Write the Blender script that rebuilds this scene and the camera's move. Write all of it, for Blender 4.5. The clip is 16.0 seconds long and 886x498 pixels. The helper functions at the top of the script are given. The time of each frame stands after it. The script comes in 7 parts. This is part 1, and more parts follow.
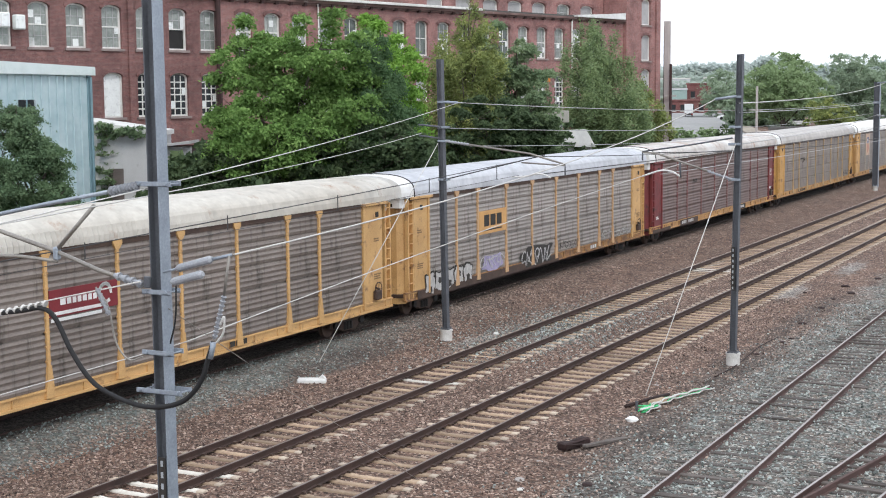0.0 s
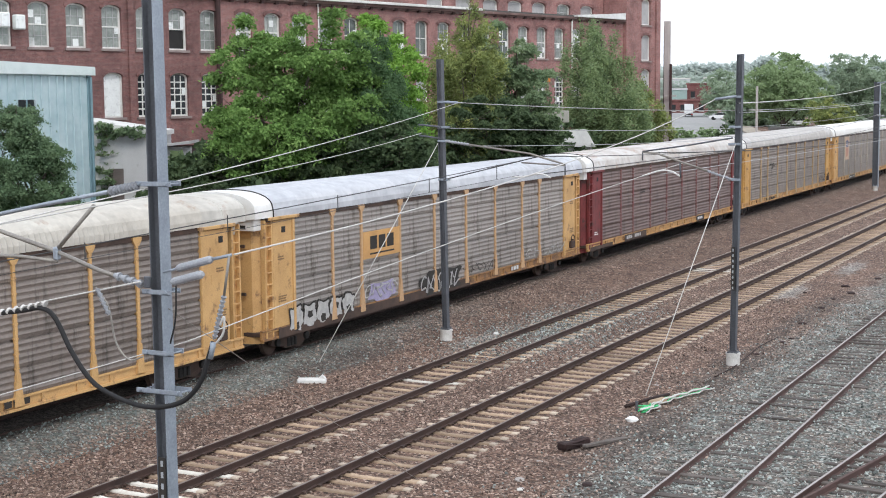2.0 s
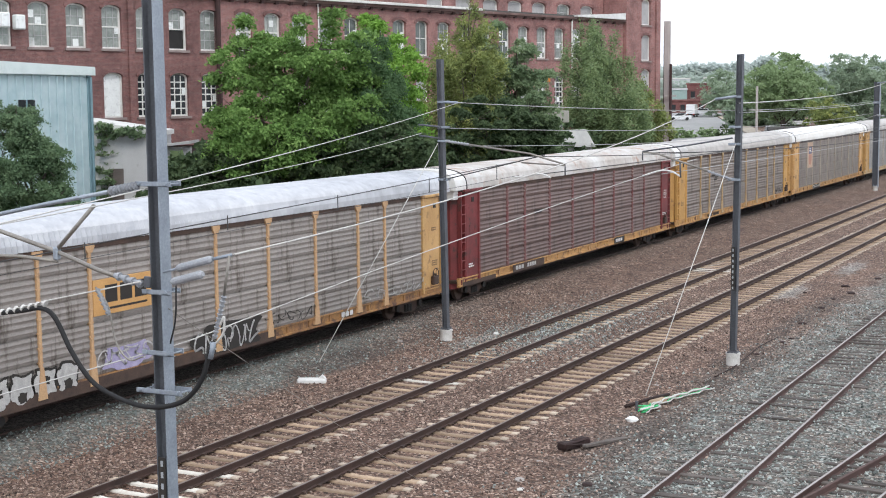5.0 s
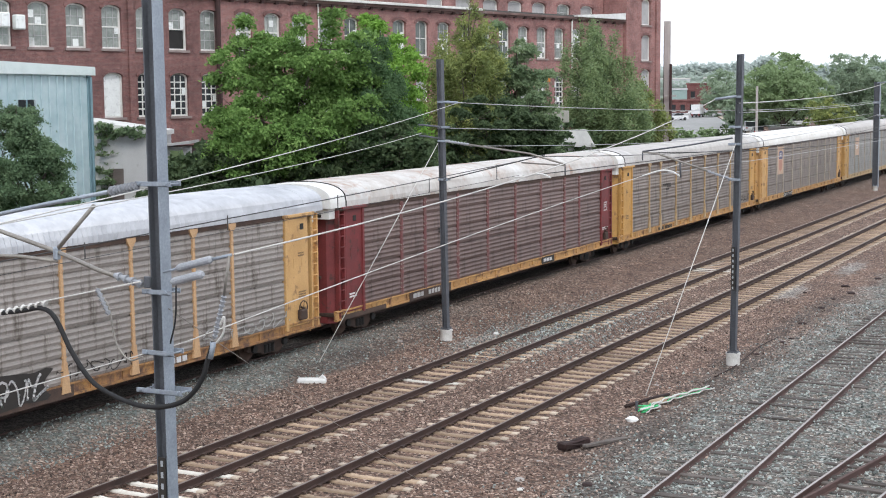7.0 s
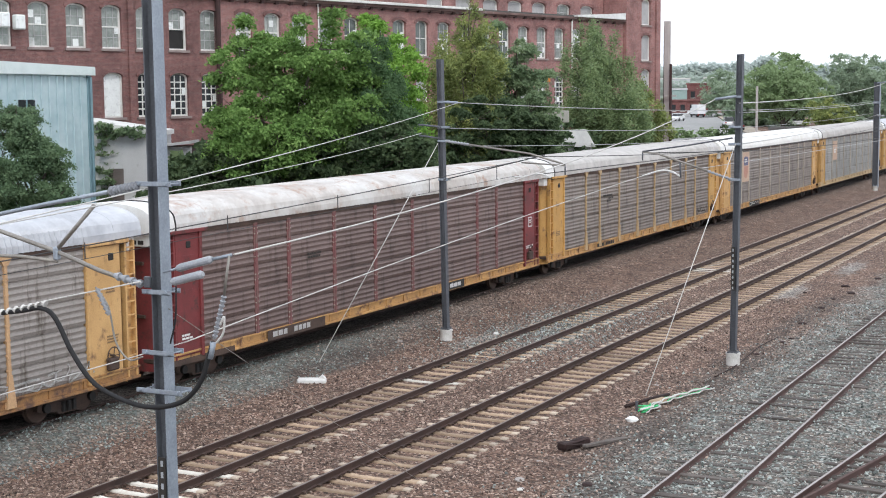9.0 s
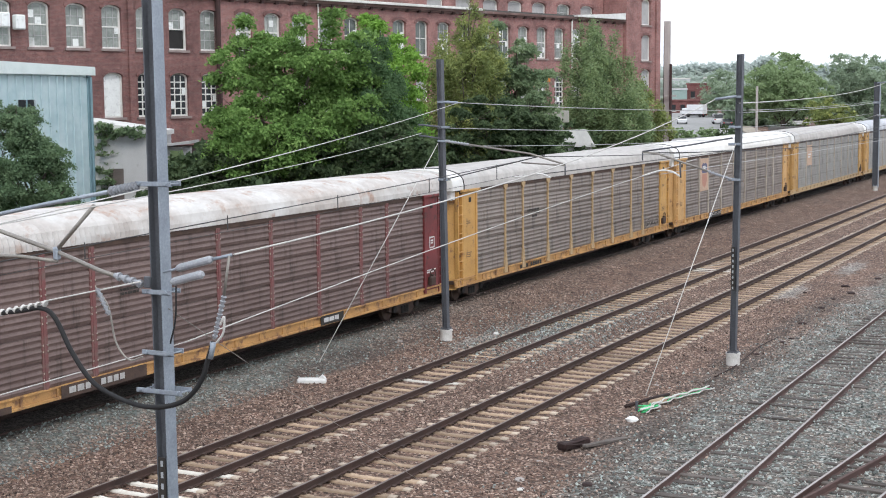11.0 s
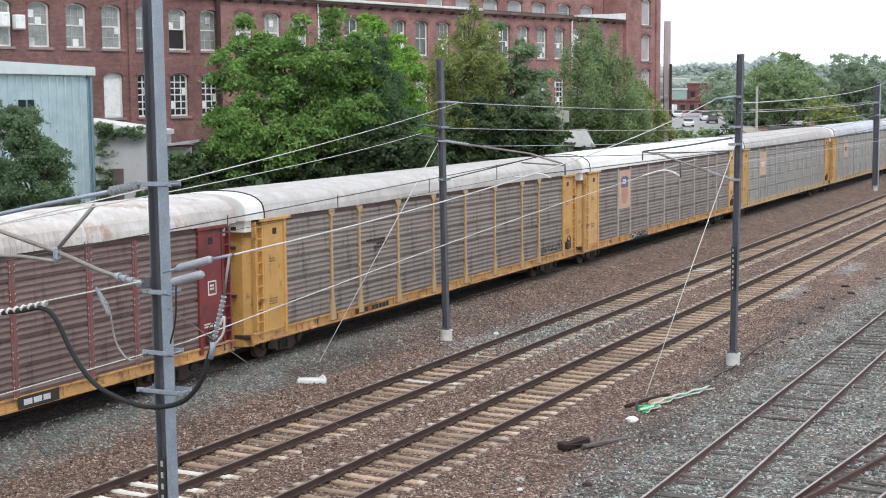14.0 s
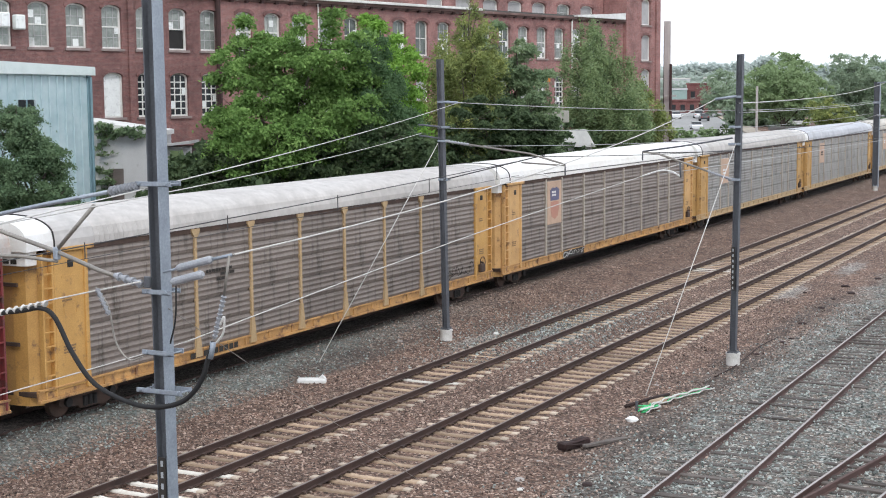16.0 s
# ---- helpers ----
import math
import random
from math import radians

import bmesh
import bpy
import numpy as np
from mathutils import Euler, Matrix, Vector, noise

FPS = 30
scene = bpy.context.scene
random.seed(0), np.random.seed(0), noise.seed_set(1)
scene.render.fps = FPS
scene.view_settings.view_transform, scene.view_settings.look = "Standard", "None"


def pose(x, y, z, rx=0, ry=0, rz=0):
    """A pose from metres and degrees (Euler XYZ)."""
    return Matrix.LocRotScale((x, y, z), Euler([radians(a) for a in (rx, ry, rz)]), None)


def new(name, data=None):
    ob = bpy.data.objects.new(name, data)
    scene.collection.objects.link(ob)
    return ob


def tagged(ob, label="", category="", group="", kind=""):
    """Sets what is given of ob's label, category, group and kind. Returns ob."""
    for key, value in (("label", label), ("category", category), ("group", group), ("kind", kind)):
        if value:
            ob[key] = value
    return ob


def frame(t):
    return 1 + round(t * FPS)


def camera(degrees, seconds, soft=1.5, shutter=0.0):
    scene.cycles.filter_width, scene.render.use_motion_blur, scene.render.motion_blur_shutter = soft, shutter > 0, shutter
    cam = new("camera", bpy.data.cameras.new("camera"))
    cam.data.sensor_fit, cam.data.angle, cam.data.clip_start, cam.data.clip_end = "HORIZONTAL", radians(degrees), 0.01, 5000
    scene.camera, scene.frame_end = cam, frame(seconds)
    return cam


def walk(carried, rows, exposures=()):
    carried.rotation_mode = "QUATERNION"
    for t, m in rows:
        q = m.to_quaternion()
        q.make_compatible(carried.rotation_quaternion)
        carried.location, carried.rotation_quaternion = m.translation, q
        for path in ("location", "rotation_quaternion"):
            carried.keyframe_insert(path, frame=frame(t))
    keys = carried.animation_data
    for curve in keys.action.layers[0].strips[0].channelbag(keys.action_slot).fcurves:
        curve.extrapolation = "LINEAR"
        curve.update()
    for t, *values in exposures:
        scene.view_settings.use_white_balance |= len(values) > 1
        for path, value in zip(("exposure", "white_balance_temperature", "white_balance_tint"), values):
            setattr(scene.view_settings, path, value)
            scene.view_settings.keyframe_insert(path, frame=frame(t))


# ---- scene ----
cam = camera(34.55, 16.0, soft=1.05)
EYE = pose(0, 0, 8.57, 83.80, 0, 27.12) @ pose(0, 0, 0, 0, 0, -0.53)
walk(cam, [(0, EYE), (16.0, EYE)])

# ---- light: bright overcast day ----
world = bpy.data.worlds.new("world")
scene.world = world
world.use_nodes = True
wn, wl = world.node_tree.nodes, world.node_tree.links
sky = wn.new("ShaderNodeTexSky")
sky.sky_type, sky.sun_disc = "NISHITA", False
sky.sun_elevation, sky.sun_rotation = radians(48), radians(140)
sky.air_density, sky.dust_density, sky.ozone_density = 1.0, 1.0, 1.0
veil = wn.new("ShaderNodeHueSaturation")
veil.inputs["Saturation"].default_value = 0.22
veil.inputs["Value"].default_value = 1.0
wl.new(sky.outputs[0], veil.inputs["Color"])
cloud = wn.new("ShaderNodeMix")
cloud.data_type = "RGBA"
cloud.inputs[0].default_value = 0.78
cloud.inputs[7].default_value = (8.5, 9.05, 10.15, 1)
wl.new(veil.outputs[0], cloud.inputs[6])
wl.new(cloud.outputs[2], wn["Background"].inputs[0])
wn["Background"].inputs[1].default_value = 0.125
sun_data = bpy.data.lights.new("sun", "SUN")
sun_data.energy, sun_data.angle, sun_data.color = 0.8, radians(14), (1.0, 0.96, 0.9)
sun = new("sun", sun_data)
sun.rotation_euler = Euler((radians(42), 0, radians(40)))
scene.view_settings.exposure = 0.48


# ---- helpers ----
def part(name, bm, material=None, parent=None, label=""):
    """Link a bmesh or a mesh as one object under its thing."""
    if isinstance(bm, bmesh.types.BMesh):
        me = bpy.data.meshes.new(name)
        bm.to_mesh(me)
        bm.free()
    else:
        me = bm
    if material and not me.materials:
        me.materials.append(material)
    ob = new(name, me)
    if parent:
        ob.parent = parent
    if label:
        tagged(ob, label)
    return ob


def thing(name, label, category, m=None, group="", kind=""):
    ob = new(name)
    ob.empty_display_size = 0.3
    if m is not None:
        ob.matrix_basis = m
    return tagged(ob, label, category, group, kind)


def mesh_of(name, verts, faces, material=None, smooth=False):
    me = bpy.data.meshes.new(name)
    me.from_pydata([tuple(v) for v in verts], [], [tuple(f) for f in faces])
    if smooth:
        me.polygons.foreach_set("use_smooth", [True] * len(me.polygons))
    if material:
        me.materials.append(material)
    me.update()
    return me


def box(bm, lo, hi, bevel=0.0, m=None):
    c = [(a + b) / 2 for a, b in zip(lo, hi)]
    s = [abs(b - a) for a, b in zip(lo, hi)]
    made = bmesh.ops.create_cube(bm, size=1.0, matrix=Matrix.LocRotScale(c, None, s))
    if bevel:
        es = list({e for v in made["verts"] for e in v.link_edges})
        out = bmesh.ops.bevel(bm, geom=es, offset=bevel, segments=1, affect="EDGES", clamp_overlap=True)
        vs = list({v for f in out["faces"] for v in f.verts} | {v for v in made["verts"] if v.is_valid})
    else:
        vs = made["verts"]
    if m is not None:
        bmesh.ops.transform(bm, matrix=m, verts=vs)
    return vs


def boxes(*list_of, bevel=0.0):
    bm = bmesh.new()
    for lo, hi in list_of:
        box(bm, lo, hi, bevel)
    return bm


def rod(bm, a, b, r, n=8, r2=None):
    a, b = Vector(a), Vector(b)
    d = b - a
    turn = d.to_track_quat("Z", "Y").to_matrix().to_4x4()
    return bmesh.ops.create_cone(bm, cap_ends=True, segments=n, radius1=r, radius2=r if r2 is None else r2,
                                 depth=d.length, matrix=Matrix.Translation((a + b) / 2) @ turn)["verts"]


def prism(bm, outline, depth, m=None):
    """Extrude an outline in x, z along y by depth."""
    lo = [bm.verts.new((x, 0, z)) for x, z in outline]
    hi = [bm.verts.new((x, depth, z)) for x, z in outline]
    n = len(outline)
    bm.faces.new(lo)
    bm.faces.new(hi[::-1])
    for i in range(n):
        bm.faces.new((lo[i], hi[i], hi[(i + 1) % n], lo[(i + 1) % n]))
    if m is not None:
        bmesh.ops.transform(bm, matrix=m, verts=lo + hi)
    bmesh.ops.recalc_face_normals(bm, faces=bm.faces)
    return lo + hi


# ---- materials ----
def nodes_of(name):
    m = bpy.data.materials.new(name)
    m.use_nodes = True
    n, l = m.node_tree.nodes, m.node_tree.links
    return m, n, l, n["Principled BSDF"]


def ramp(n, stops):
    r = n.new("ShaderNodeValToRGB")
    e = r.color_ramp.elements
    while len(e) < len(stops):
        e.new(0.5)
    for k, (pos, col) in zip(e, stops):
        k.position, k.color = pos, (*col, 1) if len(col) == 3 else col
    return r


def mixed(n, l, fac, a, b, kind="MIX"):
    x = n.new("ShaderNodeMix")
    x.data_type, x.blend_type = "RGBA", kind
    for sock, v in ((x.inputs[0], fac), (x.inputs[6], a), (x.inputs[7], b)):
        if hasattr(v, "is_linked"):
            l.new(v, sock)
        else:
            sock.default_value = (*v, 1) if isinstance(v, tuple) else v
    return x.outputs[2]


def noised(n, l, co, scale, detail=4.0, rough=0.6, stretch=None):
    t = n.new("ShaderNodeTexNoise")
    t.inputs["Scale"].default_value, t.inputs["Detail"].default_value, t.inputs["Roughness"].default_value = scale, detail, rough
    if stretch:
        mp = n.new("ShaderNodeMapping")
        mp.inputs["Scale"].default_value = stretch
        l.new(co, mp.inputs["Vector"])
        co = mp.outputs[0]
    l.new(co, t.inputs["Vector"])
    return t.outputs["Fac"]


def bumped(n, l, height, bsdf, strength=0.3, distance=0.01):
    b = n.new("ShaderNodeBump")
    b.inputs["Strength"].default_value, b.inputs["Distance"].default_value = strength, distance
    l.new(height, b.inputs["Height"])
    l.new(b.outputs[0], bsdf.inputs["Normal"])


def surface(name, base, dark, rough=0.7, metal=0.0, fine=30.0, coarse=1.5, stain=None, stain_amount=0.35, bump=0.15, vary=0.0, stretch=None, streak=None):
    """Paint, concrete, wood or metal with grain and wear at two scales."""
    m, n, l, b = nodes_of(name)
    co = n.new("ShaderNodeTexCoord").outputs["Object"]
    f = noised(n, l, co, fine, 3, 0.6, stretch)
    c = noised(n, l, co, coarse, 5, 0.65, stretch)
    r1 = ramp(n, [(0.3, dark), (0.65, base)])
    l.new(c, r1.inputs[0])
    col = mixed(n, l, 0.35, r1.outputs[0], f, "OVERLAY")
    if stain:
        s = noised(n, l, co, coarse * 2.3, 6, 0.7, streak or stretch)
        r2 = ramp(n, [(0.62 - stain_amount * 0.35, (0, 0, 0)), (0.72 - stain_amount * 0.2, (1, 1, 1))])
        l.new(s, r2.inputs[0])
        col = mixed(n, l, r2.outputs[0], col, stain)
    if vary:
        o = n.new("ShaderNodeObjectInfo").outputs["Random"]
        hs = n.new("ShaderNodeHueSaturation")
        mr = n.new("ShaderNodeMapRange")
        mr.inputs["To Min"].default_value, mr.inputs["To Max"].default_value = 1 - vary, 1 + vary
        l.new(o, mr.inputs["Value"])
        l.new(mr.outputs[0], hs.inputs["Value"])
        l.new(col, hs.inputs["Color"])
        col = hs.outputs[0]
    l.new(col, b.inputs["Base Color"])
    b.inputs["Roughness"].default_value, b.inputs["Metallic"].default_value = rough, metal
    bumped(n, l, f, b, bump, 0.01)
    return m


YELLOW = surface("yellow_paint", (0.63, 0.385, 0.16), (0.5, 0.295, 0.115), 0.6, stain=(0.2, 0.11, 0.06), stain_amount=0.16, coarse=0.9)
FADED = surface("faded_tan_paint", (0.48, 0.34, 0.185), (0.39, 0.27, 0.145), 0.65, stain=(0.2, 0.13, 0.08), stain_amount=0.16, coarse=0.9)
PALE = surface("bleached_paint", (0.46, 0.41, 0.34), (0.36, 0.32, 0.27), 0.65, stain=(0.22, 0.17, 0.13), stain_amount=0.16, coarse=0.9)
REDPAINT = surface("oxide_red_paint", (0.21, 0.035, 0.036), (0.12, 0.024, 0.025), 0.6, stain=(0.06, 0.03, 0.025), stain_amount=0.25, coarse=0.9)
PANEL = surface("galvanised_panel", (0.335, 0.305, 0.28), (0.25, 0.226, 0.205), 0.55, metal=0.2, fine=14, coarse=0.6, stain=(0.12, 0.10, 0.085), stain_amount=0.22, vary=0.08, stretch=(1, 0.5, 1.6), streak=(1, 2.2, 0.35))
PANEL_DARK = surface("dull_panel", (0.262, 0.225, 0.197), (0.187, 0.156, 0.136), 0.5, metal=0.3, fine=14, coarse=0.6, stain=(0.1, 0.085, 0.072), stain_amount=0.22, vary=0.08, stretch=(1, 0.5, 1.6), streak=(1, 2.2, 0.35))
REDFADE = surface("faded_red_post", (0.21, 0.074, 0.072), (0.15, 0.062, 0.06), 0.65, coarse=0.9, stain=(0.17, 0.115, 0.1), stain_amount=0.42)
SALMON = surface("faded_orange_post", (0.58, 0.37, 0.2), (0.46, 0.28, 0.15), 0.65, stain=(0.22, 0.13, 0.08), stain_amount=0.18, coarse=0.9)
# far cars only: distance haze is put into this ochre and the cool panel
OCHRE = surface("haze_dulled_ochre_paint", (0.54, 0.33, 0.12), (0.42, 0.25, 0.09), 0.65, stain=(0.2, 0.12, 0.07), stain_amount=0.2, coarse=0.9)
PANEL_COOL = surface("haze_greyed_panel", (0.34, 0.335, 0.315), (0.26, 0.255, 0.24), 0.6, metal=0.2, fine=14, coarse=0.6, stain=(0.14, 0.125, 0.11), stain_amount=0.22, vary=0.08, stretch=(1, 0.5, 1.6), streak=(1, 2.2, 0.35))
PANEL_BROWN = surface("brown_stained_panel", (0.2, 0.143, 0.128), (0.14, 0.096, 0.086), 0.5, metal=0.3, fine=14, coarse=0.6, stain=(0.09, 0.065, 0.055), stain_amount=0.22, vary=0.08, stretch=(1, 0.5, 1.6), streak=(1, 2.2, 0.35))
ROOF_WHITE = surface("white_roof", (0.53, 0.545, 0.575), (0.43, 0.445, 0.475), 0.5, metal=0.1, fine=2.2, coarse=0.35)
ROOF_CREAM = surface("cream_roof", (0.54, 0.52, 0.47), (0.45, 0.42, 0.37), 0.6, fine=2.2, coarse=0.35, stain=(0.36, 0.27, 0.21), stain_amount=0.12)
ROOF_RUST = surface("rusty_roof", (0.62, 0.615, 0.6), (0.42, 0.37, 0.335), 0.6, fine=2.2, coarse=0.45, stain=(0.4, 0.28, 0.22), stain_amount=0.26)
ROOF_GREY = surface("grey_roof", (0.5, 0.483, 0.465), (0.44, 0.42, 0.4), 0.6, fine=2.2, coarse=0.35)
AMBER = surface("amber_paint", (0.58, 0.335, 0.105), (0.46, 0.255, 0.075), 0.6, stain=(0.2, 0.11, 0.06), stain_amount=0.16, coarse=0.9)
WORN_SILL = surface("worn_yellow_sill", (0.55, 0.31, 0.11), (0.36, 0.19, 0.07), 0.65, stain=(0.15, 0.075, 0.045), stain_amount=0.34, coarse=1.0)
DIRTY_SILL = surface("rust_stained_sill", (0.4, 0.21, 0.07), (0.2, 0.1, 0.05), 0.7, stain=(0.1, 0.055, 0.04), stain_amount=0.45, coarse=1.2)
BLACK = surface("black_steel", (0.028, 0.025, 0.024), (0.015, 0.014, 0.013), 0.75)
RUSTY = surface("rusted_underframe", (0.09, 0.055, 0.04), (0.045, 0.03, 0.025), 0.85)
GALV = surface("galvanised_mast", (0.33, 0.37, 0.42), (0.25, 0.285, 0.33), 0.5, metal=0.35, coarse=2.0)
GALV_DARK = surface("weathered_and_shaded_mast", (0.12, 0.128, 0.144), (0.085, 0.089, 0.1), 0.6, metal=0.3, coarse=2.0)
CONCRETE = surface("pale_concrete", (0.62, 0.61, 0.58), (0.46, 0.44, 0.41), 0.85, coarse=3)
TIE = surface("stained_concrete_tie", (0.41, 0.305, 0.21), (0.23, 0.16, 0.108), 0.9, fine=40, coarse=4, vary=0.35)
TIE_END = surface("bleached_tie_end", (0.54, 0.46, 0.37), (0.35, 0.28, 0.215), 0.9, fine=40, coarse=4, vary=0.25)
TIE_WHITE = surface("fresh_concrete_tie", (0.68, 0.66, 0.6), (0.5, 0.45, 0.38), 0.9, fine=40, coarse=4, vary=0.15)
WOODTIE = surface("weathered_wood_tie", (0.13, 0.112, 0.1), (0.055, 0.045, 0.04), 0.92, fine=30, coarse=4, vary=0.35, stretch=(0.4, 4, 4))
RAIL = surface("rusty_rail", (0.06, 0.031, 0.023), (0.032, 0.017, 0.013), 0.75, coarse=1.2)
RAILTOP = surface("worn_rail_head", (0.22, 0.18, 0.16), (0.13, 0.1, 0.088), 0.5, metal=0.4)
RAILTOP_DULL = surface("pale_rail_head", (0.42, 0.395, 0.385), (0.27, 0.24, 0.23), 0.6, metal=0.2)
RAILRED = surface("red_rust_rail", (0.1, 0.055, 0.047), (0.055, 0.03, 0.026), 0.8, coarse=1.2)
WHITE = surface("white_paint", (0.78, 0.78, 0.76), (0.6, 0.6, 0.58), 0.6)
WIRE = surface("grey_wire", (0.5, 0.5, 0.5), (0.38, 0.38, 0.38), 0.4, metal=0.5)
WIRE_DARK = surface("dark_wire", (0.06, 0.06, 0.06), (0.03, 0.03, 0.03), 0.6)

# ---- ground ----
def ground_height(x, y):
    """Level yard; beyond it the street side rises."""
    up = min(max(y - 120, 0), 190) * 0.0213 * min(max((-x - 32) / 8, 0), 1)
    rough = 0.03 * noise.noise((x * 0.9, y * 0.9, 1.0)) + 0.018 * noise.noise((x * 3.1, y * 3.1, 4.0))
    # the freight track's ballast is filled up between and beside its rails
    heap = min(1.0, max(0.0, (x + 29.6) / 0.9)) * min(1.0, max(0.0, (-24.0 - x) / 1.1))
    heap *= 1 - 0.3 * min(1.0, max(0.0, (-26.35 - x) / 0.4))
    far, near = abs(x + 20.17), abs(x + 16.11)
    d = min(far, near)
    # ballast boxed in round the tie ends, lower between the rails
    shoulder = min(1.0, max(0.0, (2.0 - d) / 0.6))
    dip = 0.048 * min(1.0, max(0.0, (0.95 - d) / 0.25))
    dip *= 1 - 0.3 * min(1.0, max(0.0, (y - 42) / 22))
    if far < near:
        dip *= 1 - math.exp(-((y - 46.0) / 4.5) ** 2)
    yard = 0.095 * min(1.0, max(0.0, (x + 11.7) / 1.2))
    return -0.25 + yard + up + rough * (1 - 0.75 * shoulder) + 0.215 * heap + (0.045 - dip) * shoulder


def ballast_material():
    m, n, l, b = nodes_of("ballast")
    pos = n.new("ShaderNodeNewGeometry").outputs["Position"]
    sep = n.new("ShaderNodeSeparateXYZ")
    l.new(pos, sep.inputs[0])
    wob = noised(n, l, pos, 0.35, 6, 0.7)
    add = n.new("ShaderNodeMath")
    add.operation = "MULTIPLY_ADD"
    l.new(wob, add.inputs[0])
    add.inputs[1].default_value = 3.2
    l.new(sep.outputs[0], add.inputs[2])
    # bands across the yard: grey stone by the freight track and round the sidings, brown ballast between
    mr = n.new("ShaderNodeMapRange")
    mr.inputs["From Min"].default_value, mr.inputs["From Max"].default_value = -32.0, 4.0
    l.new(add.outputs[0], mr.inputs["Value"])
    at = lambda x: (x + 1.6 + 32) / 36
    g, br = (1, 1, 1), (0, 0, 0)
    # shade under the freight cars, painted as a dark band on the bed
    under_shade = ramp(n, [(at(-28.9), br), (at(-28.4), g), (at(-26.8), g), (at(-25.7), br)])
    l.new(mr.outputs[0], under_shade.inputs[0])
    strip_ = ramp(n, [(at(-27.4), br), (at(-26.6), g), (at(-24.9), g), (at(-23.7), br)])
    yard = ramp(n, [(at(-12.4), br), (at(-11.2), g), (at(-2.0), g)])
    l.new(mr.outputs[0], strip_.inputs[0])
    l.new(mr.outputs[0], yard.inputs[0])
    # the grey stone by the freight track thins out down the line
    thin = n.new("ShaderNodeMapRange")
    thin.inputs["From Min"].default_value, thin.inputs["From Max"].default_value = 41.0, 56.0
    thin.inputs["To Min"].default_value, thin.inputs["To Max"].default_value = 1.0, 0.12
    l.new(sep.outputs[1], thin.inputs["Value"])
    near_ = n.new("ShaderNodeMath")
    near_.operation = "MULTIPLY_ADD"
    l.new(strip_.outputs[0], near_.inputs[0])
    l.new(thin.outputs[0], near_.inputs[1])
    l.new(yard.outputs[0], near_.inputs[2])
    band = near_
    vor = n.new("ShaderNodeTexVoronoi")
    vor.inputs["Scale"].default_value = 17.0
    l.new(pos, vor.inputs["Vector"])
    stone = n.new("ShaderNodeSeparateColor")
    l.new(vor.outputs["Color"], stone.inputs[0])
    brown = ramp(n, [(0.0, (0.035, 0.02, 0.015)), (0.5, (0.155, 0.095, 0.07)), (0.85, (0.27, 0.17, 0.127)), (1.0, (0.56, 0.45, 0.37))])
    grey = ramp(n, [(0.0, (0.035, 0.04, 0.037)), (0.45, (0.155, 0.174, 0.162)), (0.85, (0.3, 0.33, 0.311)), (1.0, (0.68, 0.72, 0.69))])
    soil = ramp(n, [(0.0, (0.025, 0.02, 0.018)), (0.6, (0.085, 0.07, 0.06)), (1.0, (0.19, 0.165, 0.145))])
    l.new(stone.outputs[0], soil.inputs[0])
    pale = ramp(n, [(0.0, (0.1, 0.095, 0.085)), (0.5, (0.3, 0.29, 0.27)), (1.0, (0.6, 0.58, 0.55))])
    l.new(stone.outputs[0], pale.inputs[0])
    l.new(stone.outputs[0], brown.inputs[0])
    l.new(stone.outputs[0], grey.inputs[0])
    dusty = ramp(n, [(0.0, (0.075, 0.085, 0.079)), (0.5, (0.17, 0.191, 0.178)), (0.9, (0.25, 0.281, 0.263)), (1.0, (0.4, 0.44, 0.415))])
    l.new(stone.outputs[0], dusty.inputs[0])
    side_ = n.new("ShaderNodeMapRange")
    side_.inputs["From Min"].default_value, side_.inputs["From Max"].default_value = -19.0, -17.0
    l.new(sep.outputs[0], side_.inputs["Value"])
    gravel = mixed(n, l, side_.outputs[0], dusty.outputs[0], grey.outputs[0])
    speck = noised(n, l, pos, 2.6, 6, 0.75)
    sr = ramp(n, [(0.42, (0, 0, 0)), (0.6, (1, 1, 1))])
    l.new(speck, sr.inputs[0])
    sm = n.new("ShaderNodeMath")
    sm.operation = "MULTIPLY"
    l.new(band.outputs[0], sm.inputs[0])
    l.new(sr.outputs[0], sm.inputs[1])
    fac = mixed(n, l, 0.62, band.outputs[0], sm.outputs[0])
    col = mixed(n, l, fac, brown.outputs[0], gravel)
    # the painted shade below the train borrows the dark soil colour
    col = mixed(n, l, under_shade.outputs[0], col, soil.outputs[0])
    # spilled pale stone round the far main line
    # and dark trodden soil along the edge of the yard
    for cx, cy, rx, ry, sort in ((-19.4, 46.8, 1.0, 4.2, pale), (-22.0, 45.6, 0.7, 3.0, pale), (-14.7, 62.0, 0.8, 3.5, pale), (-21.0, 70.0, 0.7, 5.0, pale), (-14.0, 72.0, 0.7, 4.0, pale),
                                 (-12.0, 34.6, 1.9, 5.5, soil), (-12.2, 44.0, 1.4, 7.0, soil), (-12.6, 56.0, 0.8, 9.0, soil), (-24.2, 40.0, 1.2, 5.0, soil), (-10.9, 29.0, 0.8, 2.6, soil)):
        mp = n.new("ShaderNodeMapping")
        mp.inputs["Location"].default_value = (-cx / rx, -cy / ry, 0)
        mp.inputs["Scale"].default_value = (1 / rx, 1 / ry, 0)
        l.new(pos, mp.inputs["Vector"])
        ln = n.new("ShaderNodeVectorMath")
        ln.operation = "LENGTH"
        l.new(mp.outputs[0], ln.inputs[0])
        mad = n.new("ShaderNodeMath")
        mad.operation = "MULTIPLY_ADD"
        l.new(speck, mad.inputs[0])
        mad.inputs[1].default_value = 2.4
        l.new(ln.outputs["Value"], mad.inputs[2])
